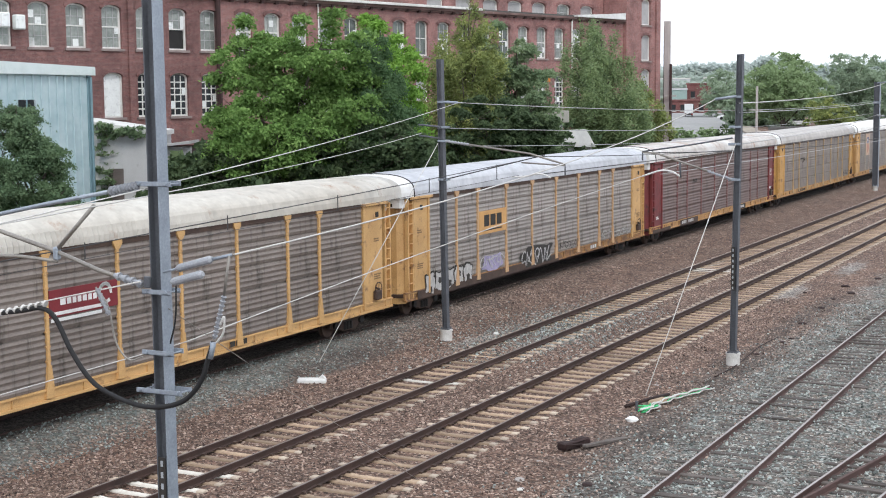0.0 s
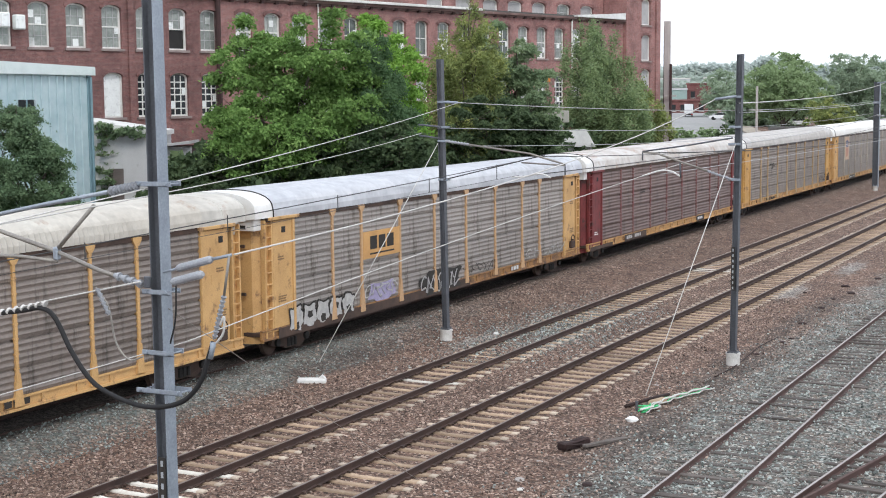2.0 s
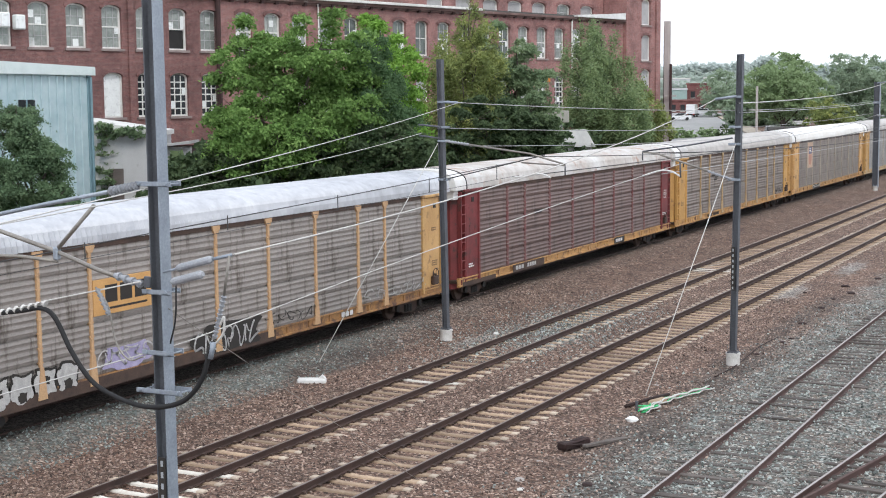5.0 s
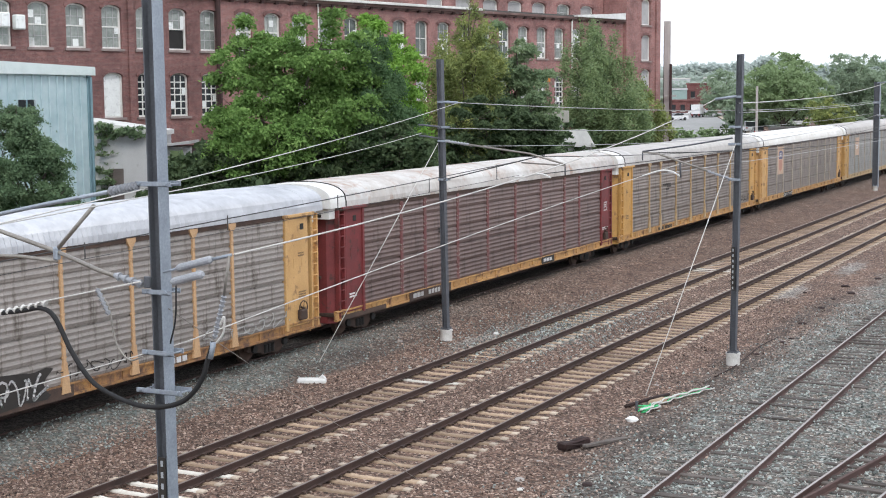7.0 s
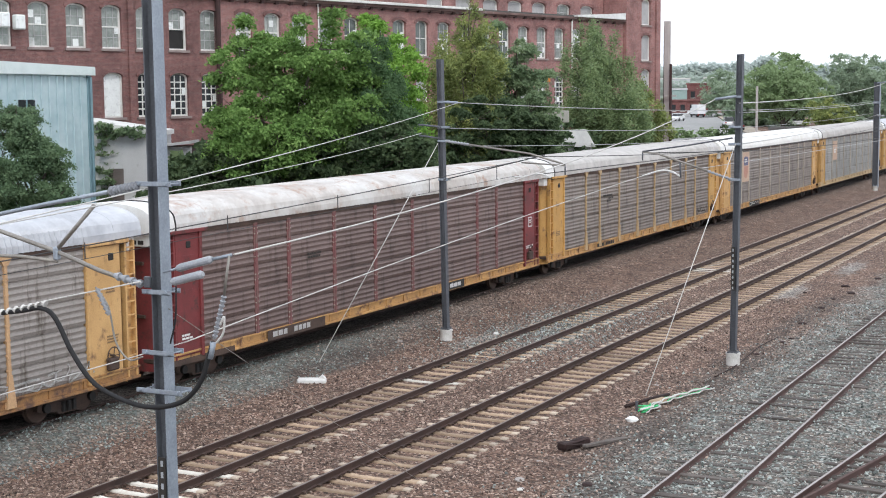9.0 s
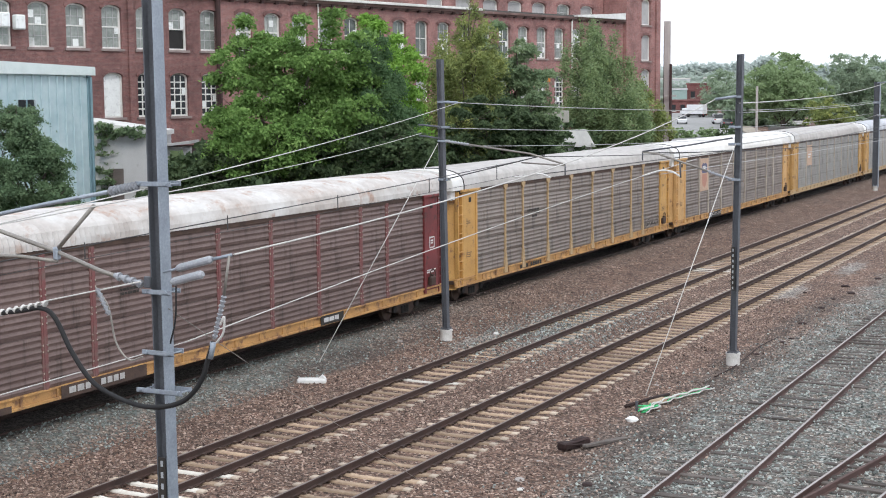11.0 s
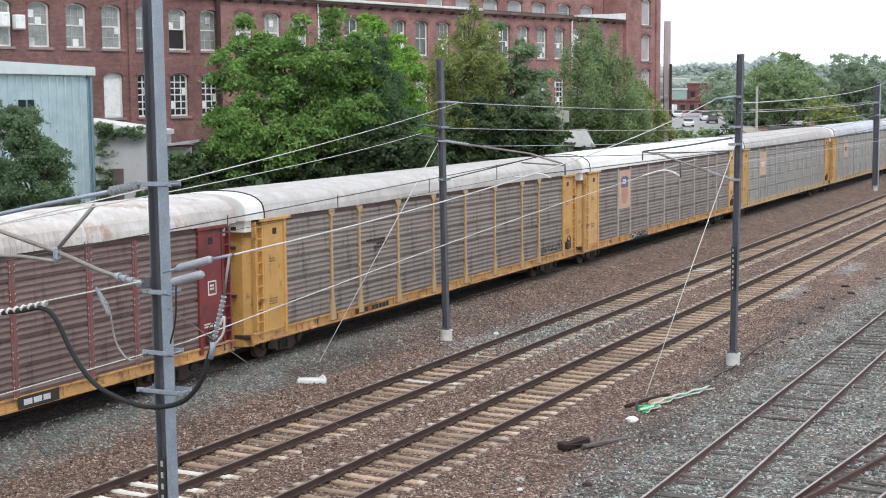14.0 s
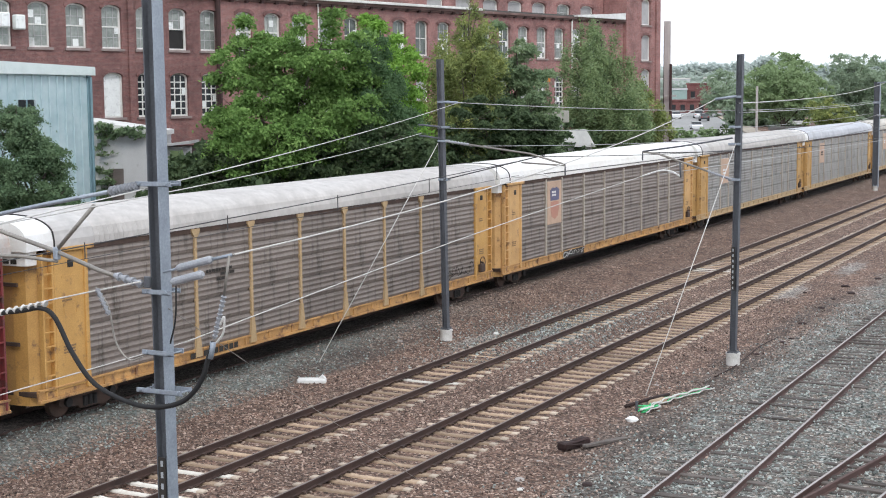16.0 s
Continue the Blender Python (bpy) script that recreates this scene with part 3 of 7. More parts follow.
def autorack(label, paint, panel, roof, sill, post=None, posts=POSTS):
    car = thing("autorack", label, "railway car", group="cars of the freight train")
    s = paint_set(paint, panel, roof, post or paint)
    fixed = Matrix.Translation((0, -CAR_MID, 0))

    def put(ob, m=None):
        ob.matrix_basis = fixed @ (m if m is not None else Matrix())
        return ob

    for side in (1, -1):
        # the far side of the car is the near side turned about
        turn = Matrix.Translation((SIDE, 0, 0)) if side == 1 else Matrix.Translation((-SIDE, 2 * CAR_MID, 0)) @ Matrix.Rotation(math.pi, 4, "Z")
        for a, b in zip(posts, posts[1:]):
            w = round(b - a - 0.12, 2)
            put(part("side_panel", s["panels"][w], None, car), turn @ Matrix.Translation((0, a + 0.06, 0)))
        for p in posts[1:-1]:
            put(part("post", s["post"], None, car), turn @ Matrix.Translation((0, p, 0)))
            if post is REDFADE:
                tagged(put(part("rivets", PALE_RIVETS, None, car), turn @ Matrix.Translation((0, p, 0))), "pale bolt heads down a post", kind="stuff")
        for k in ("front", "rear"):
            put(part("end_panel", s["ends"]["rear_old" if k == "rear" and posts is POSTS_OLD else k], None, car), turn)
            put(part("ladder", s["ladders"][k], None, car), turn)
        bm = boxes(((-0.08, -1.9, 0.72), (0.05, 25.55, 0.80)), ((-0.08, -1.9, 0.80), (0.0, 25.55, 1.02)), ((-0.08, -1.9, 1.02), (0.05, 25.55, 1.08)), bevel=0.008)
        for k in range(18):
            box(bm, (0.0, 0.6 + k * 1.33, 0.8), (0.035, 0.68 + k * 1.33, 1.02))
        put(part("side_sill", bm, sill, car), turn)
        put(part("top_rail", boxes(((-0.06, -1.5, EAVE - 0.17), (0.03, 25.2, EAVE - 0.02)), bevel=0.01), RUSTY, car), turn)
    put(part("roof", s["roof"], None, car))
    for y0, y1 in ((-2.2, -1.2), (24.6, 25.75)):
        bm = bmesh.new()
        prof = [(SIDE + 0.06, EAVE - 0.03), (SIDE + 0.06, EAVE + 0.17)]
        for k in range(1, 9):
            a = k / 9 * math.pi / 2
            prof.append(((SIDE + 0.03) * math.cos(a) ** 0.75, EAVE + 0.3 + (RIDGE - EAVE - 0.27) * math.sin(a)))
        prof.append((0, RIDGE + 0.03))
        prof = prof + [(-x, z) for x, z in prof[-2::-1]]
        prism(bm, prof, y1 - y0, Matrix.Translation((0, y0, 0)))
        put(part("roof_end_cap", bm, ROOF_END if roof is not ROOF_CREAM and y0 < 0 else roof, car, "smooth pale cap over the roof's end"))
        if y0 < 0:
            bm = bmesh.new()
            ring = [(x * 1.008, z + 0.01) for x, z in prof]
            for a, c in zip(ring, ring[1:]):
                rod(bm, (a[0], y1, a[1]), (c[0], y1, c[1]), 0.024, 6)
            put(part("roof_edge", bm, BLACK, car, "dark edging across the roof"))
        # pale header above the doors, with a dark slot and a row of marks
        e0, e1 = (-2.06, -1.66) if y0 < 0 else (25.3, 25.62)
        header = put(part("door_header", boxes(((-1.5, e0, EAVE - 0.42), (1.5, e1, EAVE - 0.035)), bevel=0.02), ROOF_END if roof is not ROOF_CREAM else roof, car, "pale header over the end doors"))
        face = (e0 - 0.012, e0 - 0.002) if y0 < 0 else (e1 + 0.002, e1 + 0.012)
        bm = boxes(*[((0.2 + 0.26 * k, face[0], EAVE - 0.36), (0.4 + 0.26 * k, face[1], EAVE - 0.24)) for k in range(4)])
        tagged(part("header_marks", bm, INK, header, "row of dark painted marks"), kind="stuff")
    y = 24.1
    put(part("hand_brake_box", boxes(((SIDE + 0.03, y, 1.15), (SIDE + 0.2, y + 0.42, 1.5)), bevel=0.04), RUSTY, car, "rusty hand brake box"))
    bm = bmesh.new()
    hub = Vector((SIDE + 0.16, y + 0.2, 1.55))
    rim = [hub + Vector((0, 0.24 * math.cos(k * math.pi / 7), 0.24 * math.sin(k * math.pi / 7))) for k in range(15)]
    for p, q in zip(rim, rim[1:]):
        rod(bm, p, q, 0.018, 6)
    for p in rim[:14:3]:
        rod(bm, hub, p, 0.012, 5)
    rod(bm, hub - Vector((0.1, 0, 0)), hub + Vector((0.03, 0, 0)), 0.035, 8)
    put(part("brake_wheel", bm, RUSTY, car, "rusty spoked brake wheel"))
    for py in (-0.7, 24.35):
        put(part("socket", boxes(((SIDE + 0.02, py, 4.15), (SIDE + 0.05, py + 0.22, 4.35)), bevel=0.02), BLACK, car, "dark lifting socket"))
    for k in ("front", "rear"):
        for h in (-1, 1):
            door = put(part("end_door", s["doors"][k, h], None, car))
            if k == "front" and h == 1:
                for z in (2.2, 3.75):
                    part("door_slot", boxes(((0.45, -1.97, z), (1.05, -1.9, z + 0.1)), bevel=0.01), RUSTY, door, "dark brown slot")
    put(part("deck", boxes(((-1.52, -1.85, 0.86), (1.52, 25.5, 1.0)), ((-0.35, -1.6, 0.5), (0.35, 25.3, 0.86)), bevel=0.02), RUSTY, car))
    for y in (0.6, 23.2):
        truck_parts(car, y - CAR_MID)
    for y, d in ((-1.85, -1), (25.5, 1)):
        bm = boxes(((-0.1, min(y, y + d * 0.42), 0.75), (0.1, max(y, y + d * 0.42), 0.95)), ((-0.16, min(y + d * 0.36, y + d * 0.57), 0.7), (0.16, max(y + d * 0.36, y + d * 0.57), 1.0)), bevel=0.03)
        put(part("coupler", bm, BLACK, car))
        bm = bmesh.new()
        rod(bm, (0.45, y, 0.8), (0.5, y + d * 0.3, 0.5), 0.03, 8)
        rod(bm, (0.5, y + d * 0.3, 0.5), (0.42, y + d * 0.52, 0.55), 0.03, 8)
        put(part("brake_hose", bm, BLACK, car))
    return car


def sign_plate(car, post, width, z0, z1, material, label):
    return part("sign_panel", boxes(((SIDE + 0.03, post - CAR_MID, z0), (SIDE + 0.065, post + width - CAR_MID, z1)), bevel=0.006), material, car, label)


ORANGE_PLATE = surface("faded_orange_plate", (0.64, 0.36, 0.13), (0.52, 0.28, 0.1), 0.6)
PINK_PLATE = surface("faded_pink_plate", (0.56, 0.39, 0.28), (0.46, 0.32, 0.23), 0.6)
MAROON = surface("maroon_plate", (0.2, 0.018, 0.025), (0.15, 0.015, 0.02), 0.6)
INK = surface("black_paint", (0.03, 0.025, 0.02), (0.02, 0.018, 0.016), 0.7)
BLUEPAINT = surface("faded_blue_paint", (0.13, 0.13, 0.22), (0.09, 0.09, 0.16), 0.6)
REDSHIELD = surface("faded_red_paint", (0.5, 0.25, 0.18), (0.42, 0.2, 0.15), 0.6)
LILAC = surface("lilac_spray_paint", (0.4, 0.36, 0.52), (0.28, 0.25, 0.4), 0.6, coarse=5)
SPRAY_GREY = surface("grey_spray_paint", (0.5, 0.49, 0.47), (0.34, 0.33, 0.32), 0.6, coarse=5)
SPRAY_WHITE = surface("white_spray_paint", (0.62, 0.61, 0.6), (0.45, 0.44, 0.44), 0.6, coarse=5)


def stroke(bm, x, pts, w):
    """A painted line of even width through (y, z) points, a few mm thick."""
    for (a, b), (c, d) in zip(pts, pts[1:]):
        t = Vector((0, c - a, d - b))
        if t.length < 1e-4:
            continue
        nrm = Vector((0, -t.z, t.y)).normalized() * w / 2
        ext = t.normalized() * w * 0.3
        q = [Vector((0, a, b)) - ext + nrm, Vector((0, c, d)) + ext + nrm, Vector((0, c, d)) + ext - nrm, Vector((0, a, b)) - ext - nrm]
        f = bm.faces.new([bm.verts.new((x, v.y, v.z)) for v in q])
        up = bmesh.ops.extrude_face_region(bm, geom=[f])
        bmesh.ops.translate(bm, vec=(0.004, 0, 0), verts=[g for g in up["geom"] if isinstance(g, bmesh.types.BMVert)])


def scrawl(car, y0, y1, z0, z1, material, seed, w=0.07, loops=7, label="sprayed scrawl of loops"):
    """Sprayed loops that spell nothing."""
    rng = random.Random(seed)
    bm = bmesh.new()
    step = (y1 - y0) / loops
    for k in range(loops):
        cy, cz = y0 + (k + 0.5) * step, (z0 + z1) / 2 + rng.uniform(-0.05, 0.05)
        ry, rz = step * rng.uniform(0.38, 0.6), (z1 - z0) / 2 * rng.uniform(0.75, 1.0)
        a0, sweep = rng.uniform(0, 6.28), rng.uniform(3.6, 6.0)
        k2, k3 = rng.uniform(0.3, 0.8), rng.uniform(1.6, 2.9)
        pts = [(cy + ry * (math.cos(a0 + sweep * i / 14) + k2 * math.cos(k3 * i / 4)), cz + rz * (0.7 * math.sin(a0 + sweep * i / 14) + 0.3 * math.sin(k3 * i / 3 + k))) for i in range(15)]
        stroke(bm, SIDE + 0.0675 + 0.0006 * k, [(a - CAR_MID, b) for a, b in pts], w * rng.uniform(0.7, 1.3))
    return tagged(part("graffiti", bm, material, car, label), kind="stuff")


def blot(car, y0, y1, z0, z1, material, seed, label):
    """A sprayed field with a lobed outline."""
    rng = random.Random(seed)
    bm = bmesh.new()
    n = 40
    cy, cz, ry, rz = (y0 + y1) / 2 - CAR_MID, (z0 + z1) / 2, (y1 - y0) / 2, (z1 - z0) / 2
    ring = []
    for i in range(n):
        a = i / n * 2 * math.pi
        k = 0.88 + 0.12 * math.sin(a * 5 + seed) + rng.uniform(-0.05, 0.05)
        c, s = math.cos(a), math.sin(a)
        ring.append((SIDE + 0.0535, cy + ry * k * math.copysign(abs(c) ** 0.5, c), cz + rz * k * math.copysign(abs(s) ** 0.5, s)))
    f = bm.faces.new([bm.verts.new(v) for v in ring])
    up = bmesh.ops.extrude_face_region(bm, geom=[f])
    bmesh.ops.translate(bm, vec=(0.003, 0, 0), verts=[g for g in up["geom"] if isinstance(g, bmesh.types.BMVert)])
    return tagged(part("graffiti", bm, material, car, label), kind="stuff")


FAINT = surface("worn_stencil_paint", (0.26, 0.16, 0.075), (0.2, 0.12, 0.055), 0.7)


def plate_marks(car, material=FAINT):
    """The small stencilled blocks on the end plates and the sill."""
    x = SIDE + 0.036
    for y in (-0.95, 24.2):
        bars(car, x, y - CAR_MID, 2.05, [(0.14, 0.1, 0.2), (0.3, 0.12), (0.1, 0.2, 0.12)], material, 0.05, "small stencilled data block")
        bars(car, x, y - CAR_MID, 3.35, [(0.2, 0.12), (0.12, 0.24)], material, 0.05, "small stencilled data block")


def build_train():
    cars = []
    # grey car with yellow posts and a maroon sign
    c = autorack("autorack with yellow posts, grey panels and maroon sign", YELLOW, PANEL_DARK, ROOF_CREAM, YELLOW, None, POSTS_OLD)
    sign_plate(c, 7.35, 2.68, 2.9, 3.62, MAROON, "maroon sign panel with white marks")
    bars(c, SIDE + 0.067, 7.75 - CAR_MID, 3.2, [(0.2, 0.16, 0.14, 0.14, 0.16, 0.14, 0.14)], WHITE, 0.16, "row of white painted marks")
    for z in (2.78, 2.95):
        part("white_stripe", boxes(((SIDE + 0.067, 7.38 - CAR_MID, z), (SIDE + 0.071, 9.35 - CAR_MID, z + 0.09))), WHITE, c, "white painted stripe")
    bm = bmesh.new()
    stroke(bm, SIDE + 0.073, [(9.5 + 0.24 * math.cos(a) - CAR_MID, 3.3 + 0.26 * math.sin(a)) for a in [k * 0.45 for k in range(13)]], 0.1)
    part("ring_mark", bm, WHITE, c, "white ring-shaped mark")
    bars(c, SIDE + 0.06, 1.3 - CAR_MID, 0.84, [(0.28, 0.28, 0.2, -0.2, 0.24, 0.24, 0.24)], INK, 0.17)
    bars(c, SIDE + 0.06, 15.2 - CAR_MID, 0.86, [(0.26, 0.26, 0.26, -0.1)], INK, 0.17)
    plate_marks(c)
    cars.append(c)
    # the orange sign car, sprayed along its foot
    c = autorack("autorack with orange sign and sprayed lower panels", YELLOW, PANEL, ROOF_WHITE, DIRTY_SILL, SALMON, POSTS_OLD)
    sign_plate(c, 4.5, 2.7, 2.7, 3.68, ORANGE_PLATE, "orange sign panel with black marks")
    bm = bmesh.new()
    y = 4.98 - CAR_MID
    for k in range(3):
        u = y + k * 0.62
        box(bm, (SIDE + 0.066, u, 3.02), (SIDE + 0.071, u + 0.5, 3.5), 0.001)
    stroke(bm, SIDE + 0.067, [(y, 2.86), (y + 1.75, 2.86)], 0.06)
    tagged(part("painted_mark", bm, INK, c, "bold black shapes on the sign"), kind="stuff")
    blot(c, 4.75, 6.95, 1.08, 1.8, LILAC, 3, "lilac sprayed field")
    ob = blot(c, 8.7, 12.5, 0.74, 1.74, INK, 5, "black sprayed field")
    ob.location.x = 0.008
    part("patch", boxes(((SIDE + 0.052, -1.0 - CAR_MID, 0.71), (SIDE + 0.058, 13.2 - CAR_MID, 1.04))), RUSTY, c, "blackened stretch of the sill")
    for k in range(5):
        y0 = -0.4 + k * 0.84
        blot(c, y0 - 0.07, y0 + 0.95, 0.74 + 0.03 * k, 1.72, INK, 8 + k, "black sprayed outline")
        ob = blot(c, y0 + 0.02, y0 + 0.86, 0.8 + 0.03 * k, 1.64, SPRAY_GREY, 8 + k, "silver sprayed bubble shape")
        ob.location.x = 0.012
        ob = blot(c, y0 + 0.28, y0 + 0.62, (1.1 if k % 2 else 0.82) + 0.03 * k, (1.36 if k % 2 else 1.12) + 0.03 * k, INK, 3 + k, "black sprayed notch")
        ob.location.x = 0.016
    scrawl(c, 4.7, 6.9, 1.2, 1.78, SPRAY_WHITE, 33, 0.05, 6)
    scrawl(c, 9.0, 12.1, 0.78, 1.6, SPRAY_WHITE, 6, 0.06, 9)
    scrawl(c, 19.0, 23.6, 1.12, 1.6, SPRAY_GREY, 12, 0.045, 9)
    scrawl(c, 12.5, 15.8, 1.15, 1.6, INK, 13, 0.03, 9)
    bars(c, SIDE + 0.06, 17.3 - CAR_MID, 0.84, [(0.22, 0.22, 0.22)], SPRAY_WHITE, 0.17)
    plate_marks(c)
    cars.append(c)
    # the red car
    c = autorack("oxide red autorack with brown-stained panels", REDPAINT, PANEL_BROWN, ROOF_RUST, WORN_SILL, REDFADE)
    bars(c, SIDE + 0.032, 5.9 - CAR_MID, 3.25, [(0.1, 0.12, 0.1, 0.14, 0.3), (0.16, 0.1, 0.2, 0.14, 0.1)], INK, 0.07)
    bars(c, SIDE + 0.06, 3.7 - CAR_MID, 0.82, [(0.26, 0.26, 0.2, -0.3, 0.2, 0.2, 0.2, 0.2)], SPRAY_GREY, 0.17)
    part("patch", boxes(((SIDE + 0.052, 3.4 - CAR_MID, 0.72), (SIDE + 0.058, 6.9 - CAR_MID, 1.06))), RUSTY, c, "dark brown patch on the sill")
    bars(c, SIDE + 0.06, 16.4 - CAR_MID, 0.83, [(0.3, 0.3, 0.26)], SPRAY_WHITE, 0.15)
    part("patch", boxes(((SIDE + 0.052, 16.2 - CAR_MID, 0.74), (SIDE + 0.058, 17.7 - CAR_MID, 1.06))), INK, c, "black patch on the sill")
    part("patch", boxes(((SIDE + 0.0515, -1.6 - CAR_MID, 0.72), (SIDE + 0.0555, 1.6 - CAR_MID, 0.9))), RUSTY, c, "rust-eaten stretch of the sill")
    bars(c, SIDE + 0.036, -1.0 - CAR_MID, 1.55, [(0.1, 0.1, 0.14), (0.16, 0.16, 0.14)], WHITE, 0.06)
    bm = bmesh.new()
    stroke(bm, SIDE + 0.036, [(24.3 - CAR_MID, 2.62), (24.68 - CAR_MID, 2.62), (24.68 - CAR_MID, 3.02), (24.3 - CAR_MID, 3.02), (24.3 - CAR_MID, 2.62)], 0.045)
    part("stencil_frame", bm, WHITE, c, "white outlined square")
    bars(c, SIDE + 0.036, 24.38 - CAR_MID, 2.86, [(0.2,), (0.1, 0.08)], WHITE, 0.06)
    bars(c, SIDE + 0.036, 24.05 - CAR_MID, 1.72, [(0.16, 0.2, 0.14, 0.2), (0.3, 0.1, 0.16)], WHITE, 0.05)
    cars.append(c)
    # the tan car
    c = autorack("autorack with faded tan posts and small black stencil", AMBER, PANEL_DARK, ROOF_GREY, WORN_SILL, FADED)
    bars(c, SIDE + 0.032, 5.3 - CAR_MID, 3.3, [(0.12, 0.1, 0.16, 0.14, 0.1, 0.2, 0.3), (-0.7, 0.2, 0.2, 0.25), (-0.5, 0.2, 0.16, 0.12)], INK, 0.09)
    bars(c, SIDE + 0.06, 4.4 - CAR_MID, 0.82, [(0.26, 0.26, 0.26, -0.15, 0.2, 0.2, 0.2, 0.2, 0.2)], INK, 0.17)
    scrawl(c, 21.2, 23.6, 1.15, 1.7, INK, 21, 0.035, 6)
    plate_marks(c)
    cars.append(c)
    # the bright-roofed car with a shield
    c = autorack("white-roofed autorack with faded shield sign", YELLOW, PANEL_DARK, ROOF_END, WORN_SILL, PALE)
    sign_plate(c, 3.0, 1.7, 2.5, 4.5, PINK_PLATE, "faded orange sign panel")
    bm = bmesh.new()
    out = [(-0.45, 0.35), (-0.5, 0.0), (-0.35, -0.35), (0, -0.5), (0.35, -0.35), (0.5, 0.0), (0.45, 0.35)]
    prism(bm, out, -0.006, Matrix.Translation((SIDE + 0.066, 3.85 - CAR_MID, 3.2)) @ Matrix.Rotation(radians(90), 4, "Z"))
    part("shield", bm, REDSHIELD, c, "faded red shield shape")
    bm = bmesh.new()
    prism(bm, [(-0.5, 0.0), (0.5, 0.0), (0.55, 0.5), (0.2, 0.62), (0, 0.56), (-0.2, 0.62), (-0.55, 0.5)], -0.008, Matrix.Translation((SIDE + 0.066, 3.85 - CAR_MID, 3.6)) @ Matrix.Rotation(radians(90), 4, "Z"))
    part("shield_top", bm, BLUEPAINT, c, "dark blue band above the shield")
    bars(c, SIDE + 0.075, 3.5 - CAR_MID, 3.95, [(0.14, 0.14, 0.14), (0.14, 0.14, 0.14)], WHITE, 0.09)
    part("patch", boxes(((SIDE + 0.052, 5.0 - CAR_MID, 0.72), (SIDE + 0.058, 7.6 - CAR_MID, 1.06))), INK, c, "black patch on the sill")
    scrawl(c, 5.0, 7.6, 0.78, 1.04, SPRAY_WHITE, 25, 0.04, 8)
    plate_marks(c)
    cars.append(c)
    # the rest of the train far down the line
    for k, (roof, panel) in enumerate(((ROOF_GREY, PANEL), (ROOF_WHITE, PANEL), (ROOF_CREAM, PANEL), (ROOF_WHITE, PANEL), (ROOF_GREY, PANEL))):
        c = autorack("autorack with yellow ends and a faded orange sign", OCHRE, PANEL_COOL if panel is PANEL else panel, roof, FADED, PALE)
        sign_plate(c, 3.0, 1.7, 2.7, 4.3, PINK_PLATE, "faded orange sign panel")
        bars(c, SIDE + 0.067, 3.4 - CAR_MID, 3.5, [(0.5, 0.3), (0.7,)], INK if k % 2 else WHITE, 0.12)
        plate_marks(c)
        cars.append(c)
    return cars


TRAIN = build_train()


# ---- masts, arms and wires of the overhead line ----
RUBBER = surface("black_rubber", (0.014, 0.014, 0.015), (0.009, 0.009, 0.01), 0.75)
INSULATOR = surface("grey_insulator", (0.34, 0.355, 0.38), (0.25, 0.262, 0.285), 0.35)
TRIMGREY = surface("pale_grey_paint", (0.36, 0.38, 0.4), (0.28, 0.3, 0.32), 0.7)
ROPE = surface("pale_wire_rope", (0.62, 0.61, 0.58), (0.5, 0.48, 0.46), 0.6)
TUBE = surface("weathered_tube", (0.3, 0.28, 0.25), (0.2, 0.185, 0.165), 0.5, metal=0.3)


def run(bm, pts, r, n=6):
    for a, b in zip(pts, pts[1:]):
        rod(bm, a, b, r, n)


def smooth_tube(name, pts, r, material, parent=None, label="", n=6):
    """One continuous tube through the points."""
    verts, faces = [], []
    pts = [Vector(p) for p in pts]
    for i, p in enumerate(pts):
        d = (pts[min(i + 1, len(pts) - 1)] - pts[max(i - 1, 0)]).normalized()
        side = d.cross(Vector((0, 0, 1)))
        side = side.normalized() if side.length > 0.05 else Vector((1, 0, 0))
        up = side.cross(d)
        verts += [p + (side * math.cos(k / n * 6.2832) + up * math.sin(k / n * 6.2832)) * r for k in range(n)]
    for i in range(len(pts) - 1):
        faces += [(i * n + k, i * n + (k + 1) % n, (i + 1) * n + (k + 1) % n, (i + 1) * n + k) for k in range(n)]
    faces += [tuple(range(n))[::-1], tuple((len(pts) - 1) * n + k for k in range(n))]
    return part(name, mesh_of(name, verts, faces, material, True), None, parent, label)


def curve_through(pts, per=6):
    """Catmull-Rom through the points."""
    p = [Vector(q) for q in pts]
    p = [p[0] * 2 - p[1]] + p + [p[-1] * 2 - p[-2]]
    out = []
    for i in range(1, len(p) - 2):
        for k in range(per):
            t = k / per
            a, b, c, d = p[i - 1], p[i], p[i + 1], p[i + 2]
            out.append(0.5 * ((2 * b) + (c - a) * t + (2 * a - 5 * b + 4 * c - d) * t * t + (3 * b - a - 3 * c + d) * t ** 3))
    return out + [p[-2]]


def wire(label, a, b, sag, r, material):
    a, b = Vector(a), Vector(b)
    pts = [a.lerp(b, k / 16) - Vector((0, 0, sag * 4 * (k / 16) * (1 - k / 16))) for k in range(17)]
    ob = smooth_tube("overhead_wire", pts, r, material, None, "", 5)
    return tagged(ob, label, "overhead wire", "wires of the overhead line")


